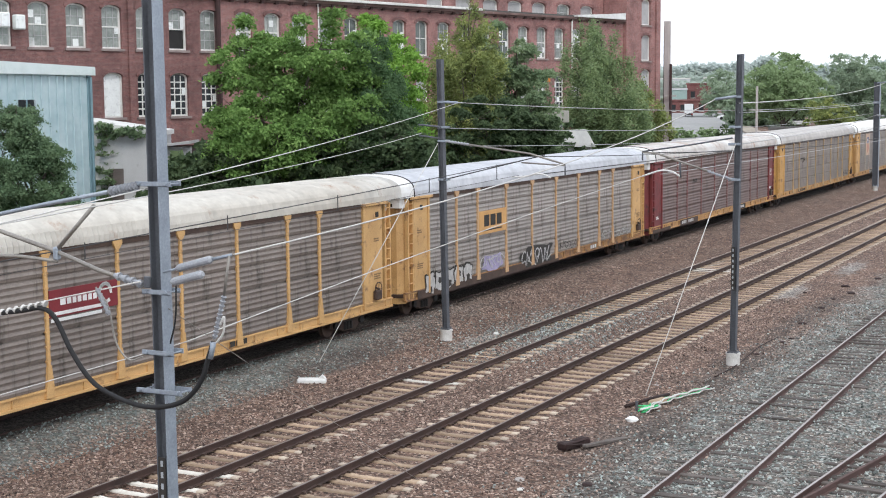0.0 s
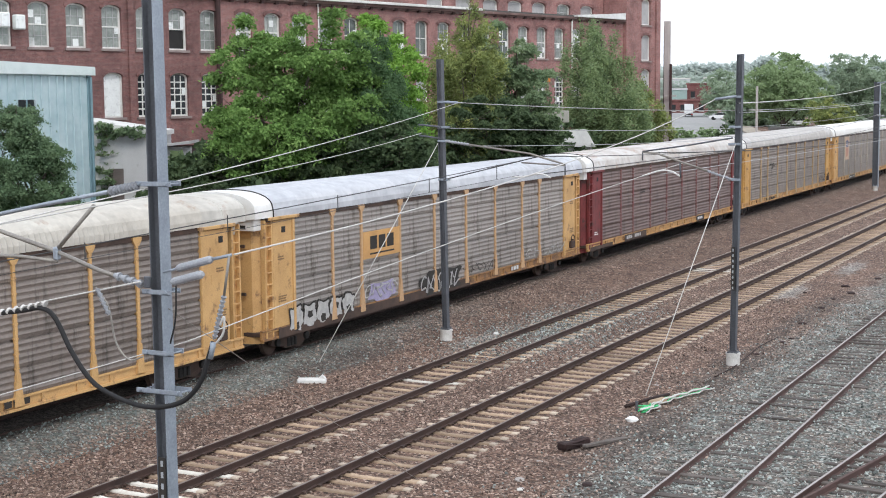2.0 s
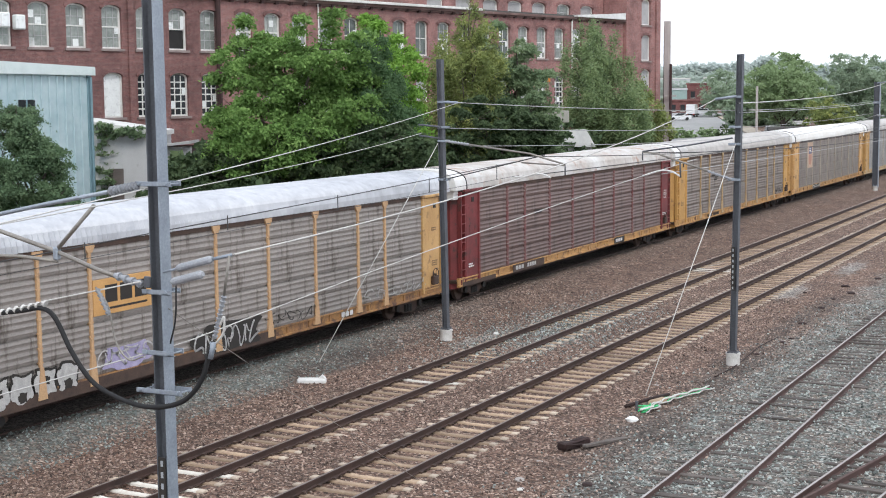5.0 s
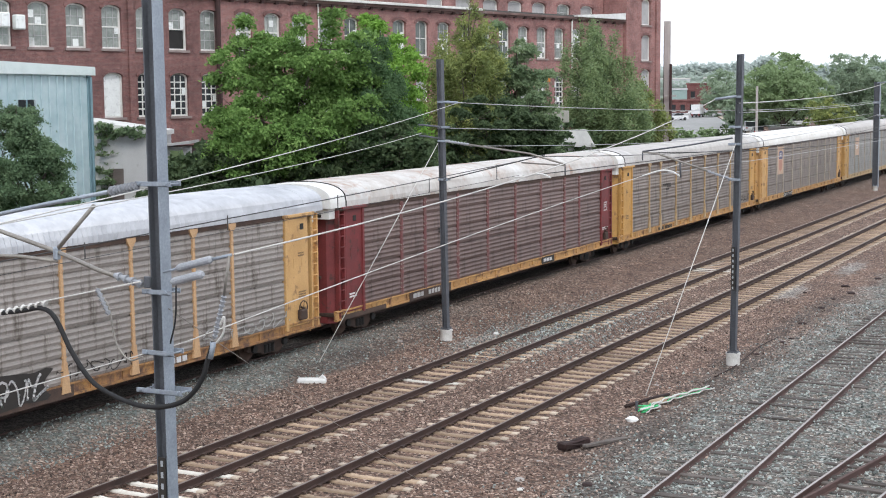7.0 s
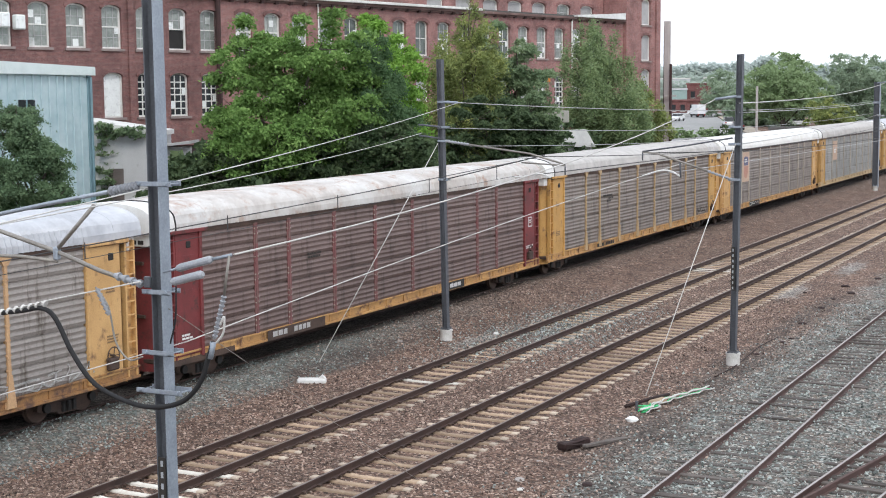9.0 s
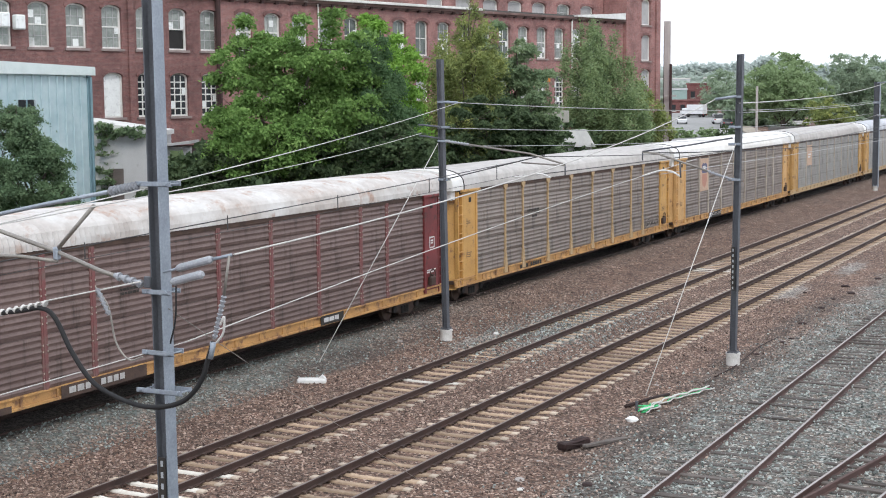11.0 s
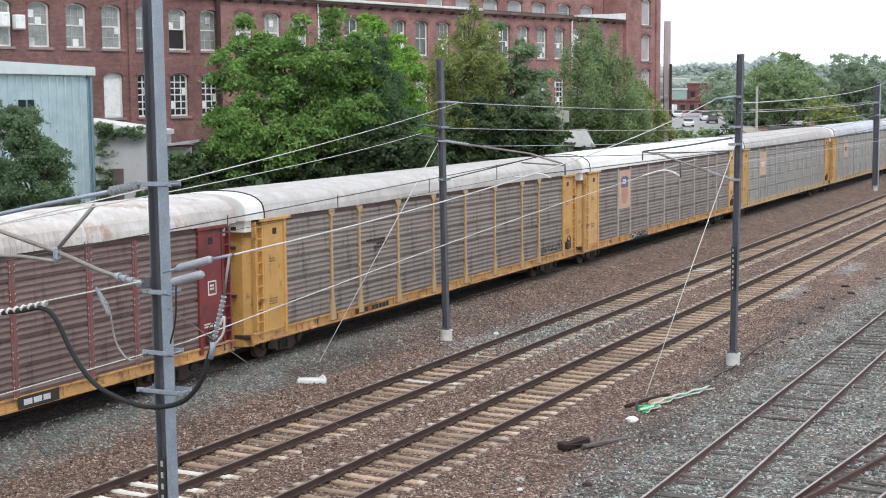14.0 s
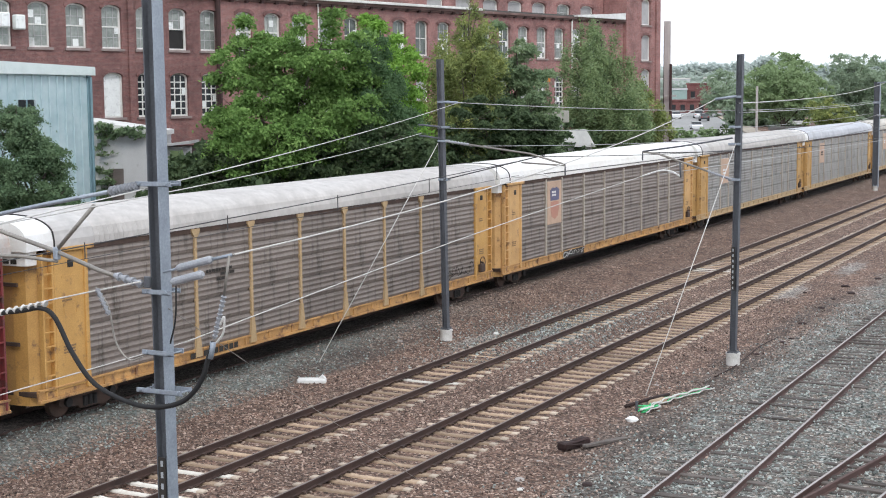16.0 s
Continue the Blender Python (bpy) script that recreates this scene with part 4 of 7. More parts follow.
def insulator(parent, a, b, r=0.06, sheds=7):
    """A ribbed insulator between two points."""
    a, b = Vector(a), Vector(b)
    bm = bmesh.new()
    rod(bm, a, b, r * 0.55 if sheds else r, 12)
    if not sheds:
        d = (b - a).normalized()
        for p, q in ((a, -1), (b, 1)):
            rod(bm, p, p + d * q * 0.04, r, 12, r * 0.55) if q > 0 else rod(bm, p + d * q * 0.04, p, r * 0.55, 12, r)
    for k in range(sheds):
        u, v = a.lerp(b, (k + 0.25) / sheds), a.lerp(b, (k + 0.75) / sheds)
        rod(bm, u, v, r, 10, r * 0.7)
    return part("insulator", bm, INSULATOR, parent, "grey ribbed insulator" if sheds else "smooth blue-grey insulator")


def mast(x, y, top, steel, label, width=0.22, depth=0.19, foot=True, lean=(0, 0)):
    m = thing("catenary_mast", label, "catenary mast", pose(x, y, -0.25), "masts of the overhead line")
    h = top + 0.25
    # the recess's shade is put into the darker rear flange and web
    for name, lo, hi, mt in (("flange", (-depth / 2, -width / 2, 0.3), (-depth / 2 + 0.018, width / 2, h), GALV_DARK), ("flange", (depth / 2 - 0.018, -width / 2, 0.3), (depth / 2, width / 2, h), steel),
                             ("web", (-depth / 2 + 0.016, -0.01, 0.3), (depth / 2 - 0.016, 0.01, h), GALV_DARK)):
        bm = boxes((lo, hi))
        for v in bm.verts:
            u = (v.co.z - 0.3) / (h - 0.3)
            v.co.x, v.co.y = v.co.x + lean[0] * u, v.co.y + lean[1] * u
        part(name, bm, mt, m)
    if foot:
        bm = bmesh.new()
        rod(bm, (0, 0, -0.2), (0, 0, 0.4), 0.225, 20, 0.22)
        rod(bm, (0, 0, 0.34), (0, 0, 0.405), 0.24, 20, 0.24)
        part("concrete_foot", bm, CONCRETE, m, "pale round concrete foot")
        bm = bmesh.new()
        box(bm, (-0.17, -0.17, 0.4), (0.17, 0.17, 0.44), 0.005)
        for sx in (-0.13, 0.13):
            for sy in (-0.13, 0.13):
                rod(bm, (sx, sy, 0.43), (sx, sy, 0.52), 0.018, 6)
        part("base_plate", bm, steel, m)
    return m


def local(m, pts):
    """World points in the mast's own space."""
    o = m.matrix_basis.translation
    return [Vector(p) - o for p in pts]


def bracket(m, z, w=0.42, h=0.035):
    """A clamp: a plate before and behind the mast, drawn together by bolts."""
    o = z + 0.25
    bm = boxes(((-w / 2, -0.15, o - h), (w / 2, -0.135, o + h)), ((-w / 2, -0.15, o - h), (w / 2, -0.11, o - h + 0.012)),
               ((-w / 2 + 0.05, 0.135, o - h), (w / 2 - 0.05, 0.15, o + h)), bevel=0.003)
    for x in (-w / 2 + 0.08, w / 2 - 0.08):
        rod(bm, (x, -0.18, o), (x, 0.17, o), 0.011, 6)
        rod(bm, (x, -0.168, o), (x, -0.15, o), 0.024, 6)
    return part("bracket", bm, GALV, m)


def number_plate_bars(m, z_top, z_bottom, count, face=0.112):
    """The black strip with its pale characters as plain bars."""
    o = 0.25
    bm = boxes(((-0.07, -face - 0.012, z_bottom + o), (0.05, -face - 0.002, z_top + o)))
    strip = part("number_strip", bm, INK, m, "black vertical strip with pale bars")
    step = (z_top - z_bottom) / count
    for k in range(count):
        part("number_bar", boxes(((-0.03, -face - 0.017, z_bottom + o + k * step + step * 0.2), (0.012, -face - 0.011, z_bottom + o + (k + 1) * step - step * 0.3))), TRIMGREY, strip)


def near_mast():
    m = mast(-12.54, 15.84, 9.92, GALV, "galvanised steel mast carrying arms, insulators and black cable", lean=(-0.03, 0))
    for z, w in ((7.37, 0.62), (5.86, 0.5), (5.0, 0.55), (4.45, 0.8)):
        bracket(m, z, w)
    part("clamp_plate", boxes(((-0.18, -0.19, 6.17), (-0.08, -0.14, 6.33)), bevel=0.01), GALV_DARK, m)
    y = 15.84 - 0.16
    L = lambda pts, dy=0.0: local(m, [(a, y + dy, b) for a, b in pts])
    smooth_tube("upper_arm", L([(-13.3, 7.25), (-14.6, 7.02), (-17.2, 6.52)]), 0.035, GALV, m)
    insulator(m, *L([(-12.8, 7.34), (-13.3, 7.25)]), 0.075, 8)
    smooth_tube("lower_arm", L([(-13.25, 6.06), (-13.52, 6.12), (-14.3, 6.36), (-15.54, 6.66), (-17.0, 7.0)]), 0.033, TUBE, m)
    insulator(m, *L([(-12.76, 5.96), (-13.25, 6.07)]), 0.065, 4)
    smooth_tube("strut", L([(-13.58, 7.05), (-14.32, 6.37)]), 0.03, TUBE, m)
    smooth_tube("registration_arm", L([(-14.3, 6.22), (-15.0, 6.26), (-16.4, 6.24)]), 0.028, TUBE, m)
    part("arm_joint", boxes((tuple(L([(-14.35, 6.24)])[0] - Vector((0, 0.05, 0))), tuple(L([(-14.26, 6.43)])[0] + Vector((0, 0.05, 0)))), bevel=0.02), GALV, m)
    smooth_tube("feeder_cable", curve_through(L([(-17.2, 5.02), (-15.62, 5.36), (-14.94, 5.47), (-14.55, 5.53), (-14.29, 5.4), (-13.99, 4.91), (-13.59, 4.49), (-12.98, 4.28), (-12.48, 4.26), (-12.03, 4.39), (-11.73, 4.68), (-11.58, 5.05), (-11.5, 5.25)], -0.1)), 0.036, RUBBER, m, "thick black feeder cable", 8)
    smooth_tube("support_rope", L([(-17.2, 4.95), (-15.61, 5.36), (-14.38, 5.66), (-12.7, 6.02)], -0.1), 0.012, ROPE, m, "pale wire rope")
    for k in range(9):
        c = L([(-15.6 + k * 0.14, 5.37 + k * 0.03)], -0.1)[0]
        bm = bmesh.new()
        rod(bm, c + Vector((-0.015, 0, 0.0)), c + Vector((0.02, 0, -0.015)), 0.052, 10)
        part("cable_tie", bm, ROPE, m)
    insulator(m, *L([(-12.08, 6.23), (-11.55, 6.37)], -0.05), 0.055, 0)
    insulator(m, *L([(-12.02, 6.07), (-11.56, 6.19)], -0.25), 0.058, 0)
    smooth_tube("clevis", L([(-12.35, 6.16), (-12.08, 6.23)], -0.05), 0.02, GALV, m)
    smooth_tube("clevis", L([(-11.55, 6.37), (-11.2, 6.45)], -0.05), 0.025, GALV, m)
    insulator(m, *L([(-11.3, 5.9), (-11.48, 5.3)], -0.1), 0.042, 10)
    smooth_tube("dropper", L([(-11.2, 6.44), (-11.3, 5.9)], -0.1), 0.018, TUBE, m)
    smooth_tube("jumper", curve_through(L([(-13.5, 5.9), (-13.28, 5.62), (-13.17, 5.14), (-12.95, 4.9), (-12.7, 4.96)], -0.12)), 0.014, TUBE, m)
    insulator(m, *L([(-13.46, 5.88), (-13.26, 5.52)], -0.14), 0.045, 6)
    smooth_tube("jumper", curve_through(L([(-12.02, 6.05), (-12.05, 5.55), (-12.15, 5.2)], -0.2)), 0.012, RUBBER, m)
    smooth_tube("rope_tail", curve_through(L([(-11.35, 5.5), (-11.28, 5.62), (-11.3, 5.4), (-11.42, 5.25)], -0.14)), 0.016, ROPE, m)
    smooth_tube("cable_end", L([(-11.5, 5.25), (-11.56, 5.02)], -0.1), 0.042, GALV, m)
    number_plate_bars(m, 3.5, 1.2, 14)
    smooth_tube("guy_wire", local(m, [(-12.45, 15.84, 5.62), (-15.06, 28.05, -0.2)]), 0.0055, TUBE, m)


def second_mast():
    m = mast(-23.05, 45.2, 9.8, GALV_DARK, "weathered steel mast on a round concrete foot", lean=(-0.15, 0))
    L = lambda *pts: local(m, [(a, 45.2 - 0.14, b) for a, b in pts])
    for z in (8.3, 7.4, 6.92, 5.55):
        bracket(m, z, 0.4, 0.04)
    smooth_tube("top_arm", L((-23.0, 8.3), (-22.45, 8.27)), 0.05, GALV, m)
    insulator(m, *L((-22.95, 6.92), (-22.0, 6.8)), 0.06, 8)
    smooth_tube("cantilever", L((-22.0, 6.8), (-19.7, 6.51), (-18.38, 6.16)), 0.035, TUBE, m)
    smooth_tube("steady_arm", curve_through(L((-20.4, 5.7), (-19.92, 5.72), (-19.3, 5.82), (-18.9, 5.7))), 0.03, WHITE, m)
    smooth_tube("lower_arm", L((-20.0, 6.2), (-18.38, 6.12)), 0.03, TUBE, m)
    smooth_tube("dropper", L((-18.38, 6.16), (-18.38, 5.8)), 0.025, GALV_DARK, m)
    smooth_tube("back_arm", L((-23.1, 7.42), (-24.0, 7.5)), 0.04, GALV_DARK, m)
    smooth_tube("back_arm", L((-23.1, 7.0), (-24.0, 7.12)), 0.035, GALV_DARK, m)
    smooth_tube("guy_wire", local(m, [(-23.25, 45.1, 6.85), (-24.56, 39.0, -0.1)]), 0.014, ROPE, m, "pale guy rope")
    w = thing("guy_anchor", "white painted concrete anchor block in the ballast", "anchor block", pose(-23.4, 36.7, -0.25, 0, 0, 24))
    bm = bmesh.new()
    box(bm, (-0.45, -0.14, -0.05), (0.45, 0.14, 0.14), 0.05)
    rod(bm, (0.25, 0, 0.05), (0.4, 0, 0.18), 0.1, 10)
    part("block", bm, WHITE, w)


def third_mast():
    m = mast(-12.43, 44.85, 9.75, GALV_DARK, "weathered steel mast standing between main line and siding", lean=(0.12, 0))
    L = lambda *pts: local(m, [(a, 44.85 - 0.14, b) for a, b in pts])
    for z in (8.4, 7.45, 6.9, 5.77):
        bracket(m, z, 0.4, 0.04)
    smooth_tube("top_arm", L((-12.4, 8.42), (-13.07, 8.33)), 0.05, GALV, m)
    insulator(m, *L((-12.5, 5.77), (-13.3, 6.03)), 0.055, 7)
    smooth_tube("cantilever", L((-13.3, 6.03), (-15.0, 6.58), (-15.5, 6.62)), 0.035, TUBE, m)
    smooth_tube("top_tube", L((-12.5, 7.1), (-14.0, 6.85), (-15.5, 6.64)), 0.03, GALV_DARK, m)
    smooth_tube("steady_arm", curve_through(L((-15.5, 5.83), (-14.9, 6.02), (-14.5, 6.0), (-14.22, 5.85))), 0.03, WHITE, m)
    smooth_tube("dropper", L((-14.22, 6.3), (-14.2, 5.8)), 0.03, GALV_DARK, m)
    smooth_tube("dropper", L((-15.5, 6.62), (-15.5, 6.35)), 0.025, GALV_DARK, m)
    smooth_tube("guy_wire", local(m, [(-12.4, 44.7, 6.9), (-13.19, 38.44, -0.1)]), 0.014, ROPE, m, "pale guy rope")
    number_plate_bars(m, 3.6, 2.2, 8)


def far_mast():
    m = mast(-23.3, 129.5, 9.3, GALV, "blue-grey mast far down the line", 0.5, 0.5)
    L = lambda *pts: local(m, [(a, 129.3, b) for a, b in pts])
    smooth_tube("top_arm", L((-23.3, 9.2), (-21.5, 9.4)), 0.06, GALV, m)
    smooth_tube("cantilever", L((-23.3, 6.4), (-20.2, 5.9)), 0.05, GALV_DARK, m)
    insulator(m, *L((-23.3, 6.4), (-22.6, 6.3)), 0.1, 5)
    bracket(m, 7.5, 0.7, 0.1)


near_mast()
second_mast()
third_mast()
far_mast()
P2_TOP, P3_TOP = (-22.45, 45.1, 8.27), (-13.07, 44.7, 8.33)
wire("pale stranded wire hung to the second mast's top arm", P2_TOP, (-11.0, 10.6, 7.2), 0.12, 0.0095, ROPE)
wire("pale stranded wire hung to the second mast's back arm", (-23.9, 45.1, 7.2), (-11.9, 11.4, 7.1), 0.12, 0.009, ROPE)
wire("grey feeder wire between far masts", P2_TOP, (-23.58, 129.0, 7.6), 0.5, 0.015, WIRE)
wire("grey feeder wire between far masts", (-23.04, 45.1, 7.38), (-23.5, 129.0, 6.6), 0.6, 0.014, WIRE)
wire("grey feeder wire between far masts", (-22.0, 45.1, 6.75), (-23.5, 129.0, 6.1), 0.6, 0.013, WIRE)
wire("pale messenger wire between near mast and third mast", (-11.2, 15.7, 6.45), P3_TOP, 0.35, 0.014, ROPE)
wire("pale contact wire over the near main track", (-16.11, 12.0, 3.9), (-16.11, 21.0, 4.06), 0.0, 0.011, ROPE)
wire("pale contact wire rising over the near main track", (-16.11, 21.0, 4.06), (-15.4, 50.4, 6.15), -0.12, 0.013, ROPE)
wire("dark messenger wire over the far main track", (-20.17, 12.0, 5.2), (-20.17, 45.2, 6.24), 0.06, 0.014, WIRE_DARK)
wire("dark contact wire over the far main track", (-20.17, 12.0, 4.95), (-20.17, 45.2, 5.75), 0.0, 0.008, WIRE_DARK)
wire("thick dark wire past the second mast's arm", (-23.0, 45.0, 5.55), (-20.17, 47.5, 6.36), 0.0, 0.022, WIRE_DARK)
wire("dark messenger wire over the far main track", (-20.17, 45.2, 6.4), (-20.17, 129.0, 6.3), 0.9, 0.016, WIRE_DARK)
wire("dark contact wire over the far main track", (-20.17, 45.2, 5.7), (-20.17, 129.0, 5.5), 0.1, 0.018, WIRE_DARK)
wire("dark messenger wire over the near main track", (-15.5, 44.8, 6.6), (-16.1, 129.0, 6.4), 0.8, 0.016, WIRE_DARK)
wire("grey contact wire over the near main track", (-14.9, 44.8, 5.9), (-16.1, 129.0, 5.5), 0.1, 0.012, WIRE)
wire("pale wire between third and far masts", (-12.3, 44.8, 8.2), (-22.6, 129.2, 9.2), 0.3, 0.02, ROPE)
wire("grey wire between third and far masts", (-12.3, 44.8, 7.9), (-23.3, 129.2, 7.5), 0.1, 0.015, WIRE)
wire("grey wire between third and far masts", (-12.3, 44.8, 6.9), (-23.3, 129.2, 6.4), 0.2, 0.015, WIRE)
for y, top, low in ((22.95, 5.56, 5.22), (28.03, 5.72, 5.36), (33.13, 5.87, 5.47), (38.5, 6.02, 5.6), (43.4, 6.2, 5.7)):
    bm = bmesh.new()
    rod(bm, (-20.17, y, low), (-20.17, y, top), 0.014, 5)
    tagged(part("wire_dropper", bm, WIRE_DARK), "dark dropper between messenger and contact wire", "wire dropper", "droppers of the overhead line")


# ---- small things on the ground ----
GREEN_ROPE = surface("bright_green_rope", (0.06, 0.6, 0.22), (0.04, 0.45, 0.15), 0.6, coarse=8)
LOGWOOD = surface("charred_timber", (0.04, 0.02, 0.018), (0.018, 0.01, 0.009), 0.9, stretch=(0.4, 3, 3))
SACK = surface("dusty_sack", (0.4, 0.3, 0.2), (0.3, 0.22, 0.15), 0.9)


def rock(name, label, x, y, r, material, seed, flat=0.5, cat="stone"):
    rng = random.Random(seed)
    bm = bmesh.new()
    bmesh.ops.create_icosphere(bm, subdivisions=2, radius=r)
    for v in bm.verts:
        k = 1 + 0.35 * noise.noise(v.co * (1.4 / r) + Vector((seed, 0, 0)))
        v.co = Vector((v.co.x * k * 1.3, v.co.y * k, v.co.z * k * flat))
    ob = part(name, bm, material)
    ob.location, ob.rotation_euler = (x, y, ground_height(x, y) + r * flat * 0.3), (0, 0, rng.uniform(0, 6))
    return tagged(ob, label, cat)


PALE_STONE = surface("pale_field_stone", (0.42, 0.39, 0.36), (0.3, 0.27, 0.25), 0.9, coarse=4)


def clutter():
    log = thing("timber", "charred broken timber lying on the ballast", "timber", pose(-13.0, 32.45, -0.08, 4, 4, 80))
    bm = bmesh.new()
    box(bm, (-0.55, -0.13, -0.17), (0.55, 0.13, 0.05), 0.05)
    bmesh.ops.subdivide_edges(bm, edges=bm.edges[:], cuts=2)
    for v in bm.verts:
        v.co += Vector((noise.noise(v.co * 4), noise.noise(v.co * 4 + Vector((9, 0, 0))), noise.noise(v.co * 4 + Vector((0, 9, 0))))) * 0.09
    part("beam", bm, LOGWOOD, log)
    plank = thing("plank", "grey weathered plank lying beside the charred timber", "plank", pose(-12.45, 33.2, -0.19, 2, 3, 72))
    bm = bmesh.new()
    box(bm, (-0.85, -0.07, -0.04), (0.85, 0.07, 0.03), 0.012)
    bmesh.ops.subdivide_edges(bm, edges=bm.edges[:], cuts=2)
    for v in bm.verts:
        v.co += Vector((0, noise.noise(v.co * 3), noise.noise(v.co * 3 + Vector((0, 7, 0))))) * 0.03
    part("board", bm, WOODTIE, plank)
    rock("stone", "white-painted stone beside the guy anchor", -12.72, 35.95, 0.17, WHITE, 3)
    rock("stone", "pale stone lying on the brown ballast", -12.66, 28.4, 0.085, CONCRETE, 4, 0.35)
    rock("stone", "pale stone lying on the brown ballast", -12.9, 27.4, 0.08, CONCRETE, 5, 0.35)
    rock("stone", "small white stone by the far track", -21.9, 47.0, 0.1, WHITE, 6)
    rock("stone", "dark lump on the ballast", -12.25, 63.0, 0.17, LOGWOOD, 7, 0.35)
    rock("stone", "dark lump on the ballast", -12.1, 68.5, 0.16, LOGWOOD, 8, 0.35)
    rock("stone", "dark lump beside the siding", -11.6, 27.8, 0.12, LOGWOOD, 9)
    for k, (x, y) in enumerate(((-12.0, 49.6), (-11.9, 50.6), (-12.2, 46.9))):
        rock("stone", "dark lump beside the mast", x, y, 0.1, LOGWOOD, 20 + k, 0.4)
    for k, (x, y, r) in enumerate(((-12.9, 65.0, 0.16), (-12.6, 61.0, 0.1), (-12.5, 58.2, 0.12), (-12.3, 54.0, 0.13), (-11.45, 29.4, 0.13), (-14.1, 62.3, 0.1))):
        rock("stone", "dark scrap lying at the yard's edge", x, y, r, LOGWOOD, 40 + k, 0.4)
    for k, (x, y, r) in enumerate(((-13.03, 29.2, 0.12), (-13.26, 30.9, 0.07), (-11.3, 52.0, 0.1), (-13.6, 40.6, 0.07), (-24.3, 44.0, 0.09), (-22.6, 52.0, 0.1), (-18.2, 52.5, 0.09))):
        rock("stone", "pale loose stone on the ballast", x, y, r, PALE_STONE, 60 + k, 0.35)
    rope = thing("rope_bundle", "green and white rope strewn beside a sack", "rope", pose(0, 0, 0))
    base = curve_through([(-12.75, 36.75, -0.2), (-12.62, 37.3, -0.17), (-12.66, 38.0, -0.19), (-12.5, 38.6, -0.16), (-12.42, 39.2, -0.2), (-12.15, 39.9, -0.18), (-12.0, 40.7, -0.2)])
    for k, (mat_, off) in enumerate(((GREEN_ROPE, 0.0), (ROPE, 0.12), (GREEN_ROPE, -0.1), (ROPE, -0.03), (ROPE, 0.06))):
        pts = [p + Vector((off + 0.05 * math.sin(i * 0.9 + k), 0.06 * math.cos(i * 1.3 + k * 2), 0.02 * k)) for i, p in enumerate(base)]
        smooth_tube("strand", pts, 0.02, mat_, rope, n=6)
    rng = random.Random(6)
    for k in range(5):
        a = Vector((-12.72 + rng.uniform(-0.15, 0.15), 37.0 + rng.uniform(-0.35, 0.4), -0.16))
        smooth_tube("strand", curve_through([a, a + Vector((0.15, 0.15, 0.05)), a + Vector((-0.02, 0.32, 0.0)), a + Vector((-0.14, 0.1, 0.02))]), 0.02, GREEN_ROPE, rope, n=6)
    sack = thing("sack", "dusty tan sack lying on the ballast", "sack", pose(-12.72, 38.1, -0.16, 0, 0, 72))
    bm = bmesh.new()
    box(bm, (-0.36, -0.12, -0.08), (0.36, 0.12, 0.09), 0.07)
    part("body", bm, SACK, sack)
    pipe = thing("pipe", "dark pipe lying across the ballast", "pipe", pose(0, 0, 0))
    smooth_tube("tube", [(-13.35, 37.2, -0.17), (-13.0, 38.3, -0.14), (-12.75, 39.2, -0.16)], 0.05, LOGWOOD, pipe)
    post = thing("stake", "short dark grey stake at the guy anchor", "stake", pose(-12.95, 37.0, -0.3))
    part("stake_body", boxes(((-0.035, -0.03, 0), (0.035, 0.03, 0.36)), bevel=0.008), GALV_DARK, post)
    conduit = thing("cable_conduit", "dark cable running along the ballast", "cable", pose(0, 0, 0))
    smooth_tube("cable_run", [(-12.35 + 0.1 * math.sin(k * 0.8), 42.5 + k, -0.215) for k in range(9)], 0.018, LOGWOOD, conduit)


clutter()


def scattered_stones():
    """Loose ballast stones proud of the bed."""
    rng = np.random.RandomState(11)
    n = 42000
    y = 22 + 38 * rng.rand(n) ** 1.5
    x = -26.5 + 24 * rng.rand(n)
    oct_v = np.array([(1, 0, 0), (-1, 0, 0), (0, 1, 0), (0, -1, 0), (0, 0, 1), (0, 0, -1)], float)
    oct_f = [(0, 2, 4), (2, 1, 4), (1, 3, 4), (3, 0, 4), (2, 0, 5), (1, 2, 5), (3, 1, 5), (0, 3, 5)]
    n2 = 5000
    x = np.concatenate([x, -20.4 + 1.5 * rng.randn(n2)])
    y = np.concatenate([y, 49 + 4.0 * rng.randn(n2)])
    pale = np.arange(len(x)) >= n
    keep = (pale & (y > 40)) | (abs(x - TRACK_FAR) > 1.3) & (abs(x - TRACK_NEAR) > 1.3)
    x, y, pale = x[keep], y[keep], pale[keep]
    grey = pale | (x < -23.6) & (y < 45 + 4 * rng.randn(len(x))) | (x > -11.6 + 1.2 * rng.randn(len(x)))
    left = grey & ~pale & (x < -20)
    for name, sel, base, label in (("loose_stones", grey & ~left, GREY_STONE, "loose grey crushed stone"), ("loose_stones", left, DUSTY_STONE, "loose dusty green-grey stone"), ("loose_stones", ~grey, BROWN_STONE, "loose brown ballast stones")):
        verts, faces = [], []
        for px, py in zip(x[sel], y[sel]):
            s = (0.018 + 0.028 * rng.rand() ** 2) * (0.8 + 0.4 * rng.rand(3))
            a = rng.rand() * 6.28
            c, d = math.cos(a), math.sin(a)
            z = ground_height(px, py) + 0.012
            k = len(verts)
            for vx, vy, vz in oct_v + 0.25 * rng.randn(6, 3):
                vx, vy, vz = vx * s[0], vy * s[1], vz * s[2]
                verts.append((px + vx * c - vy * d, py + vx * d + vy * c, z + vz))
            faces += [tuple(i + k for i in f) for f in oct_f]
        tagged(part(name, mesh_of(name, verts, faces, base)), label, "ballast", kind="stuff")


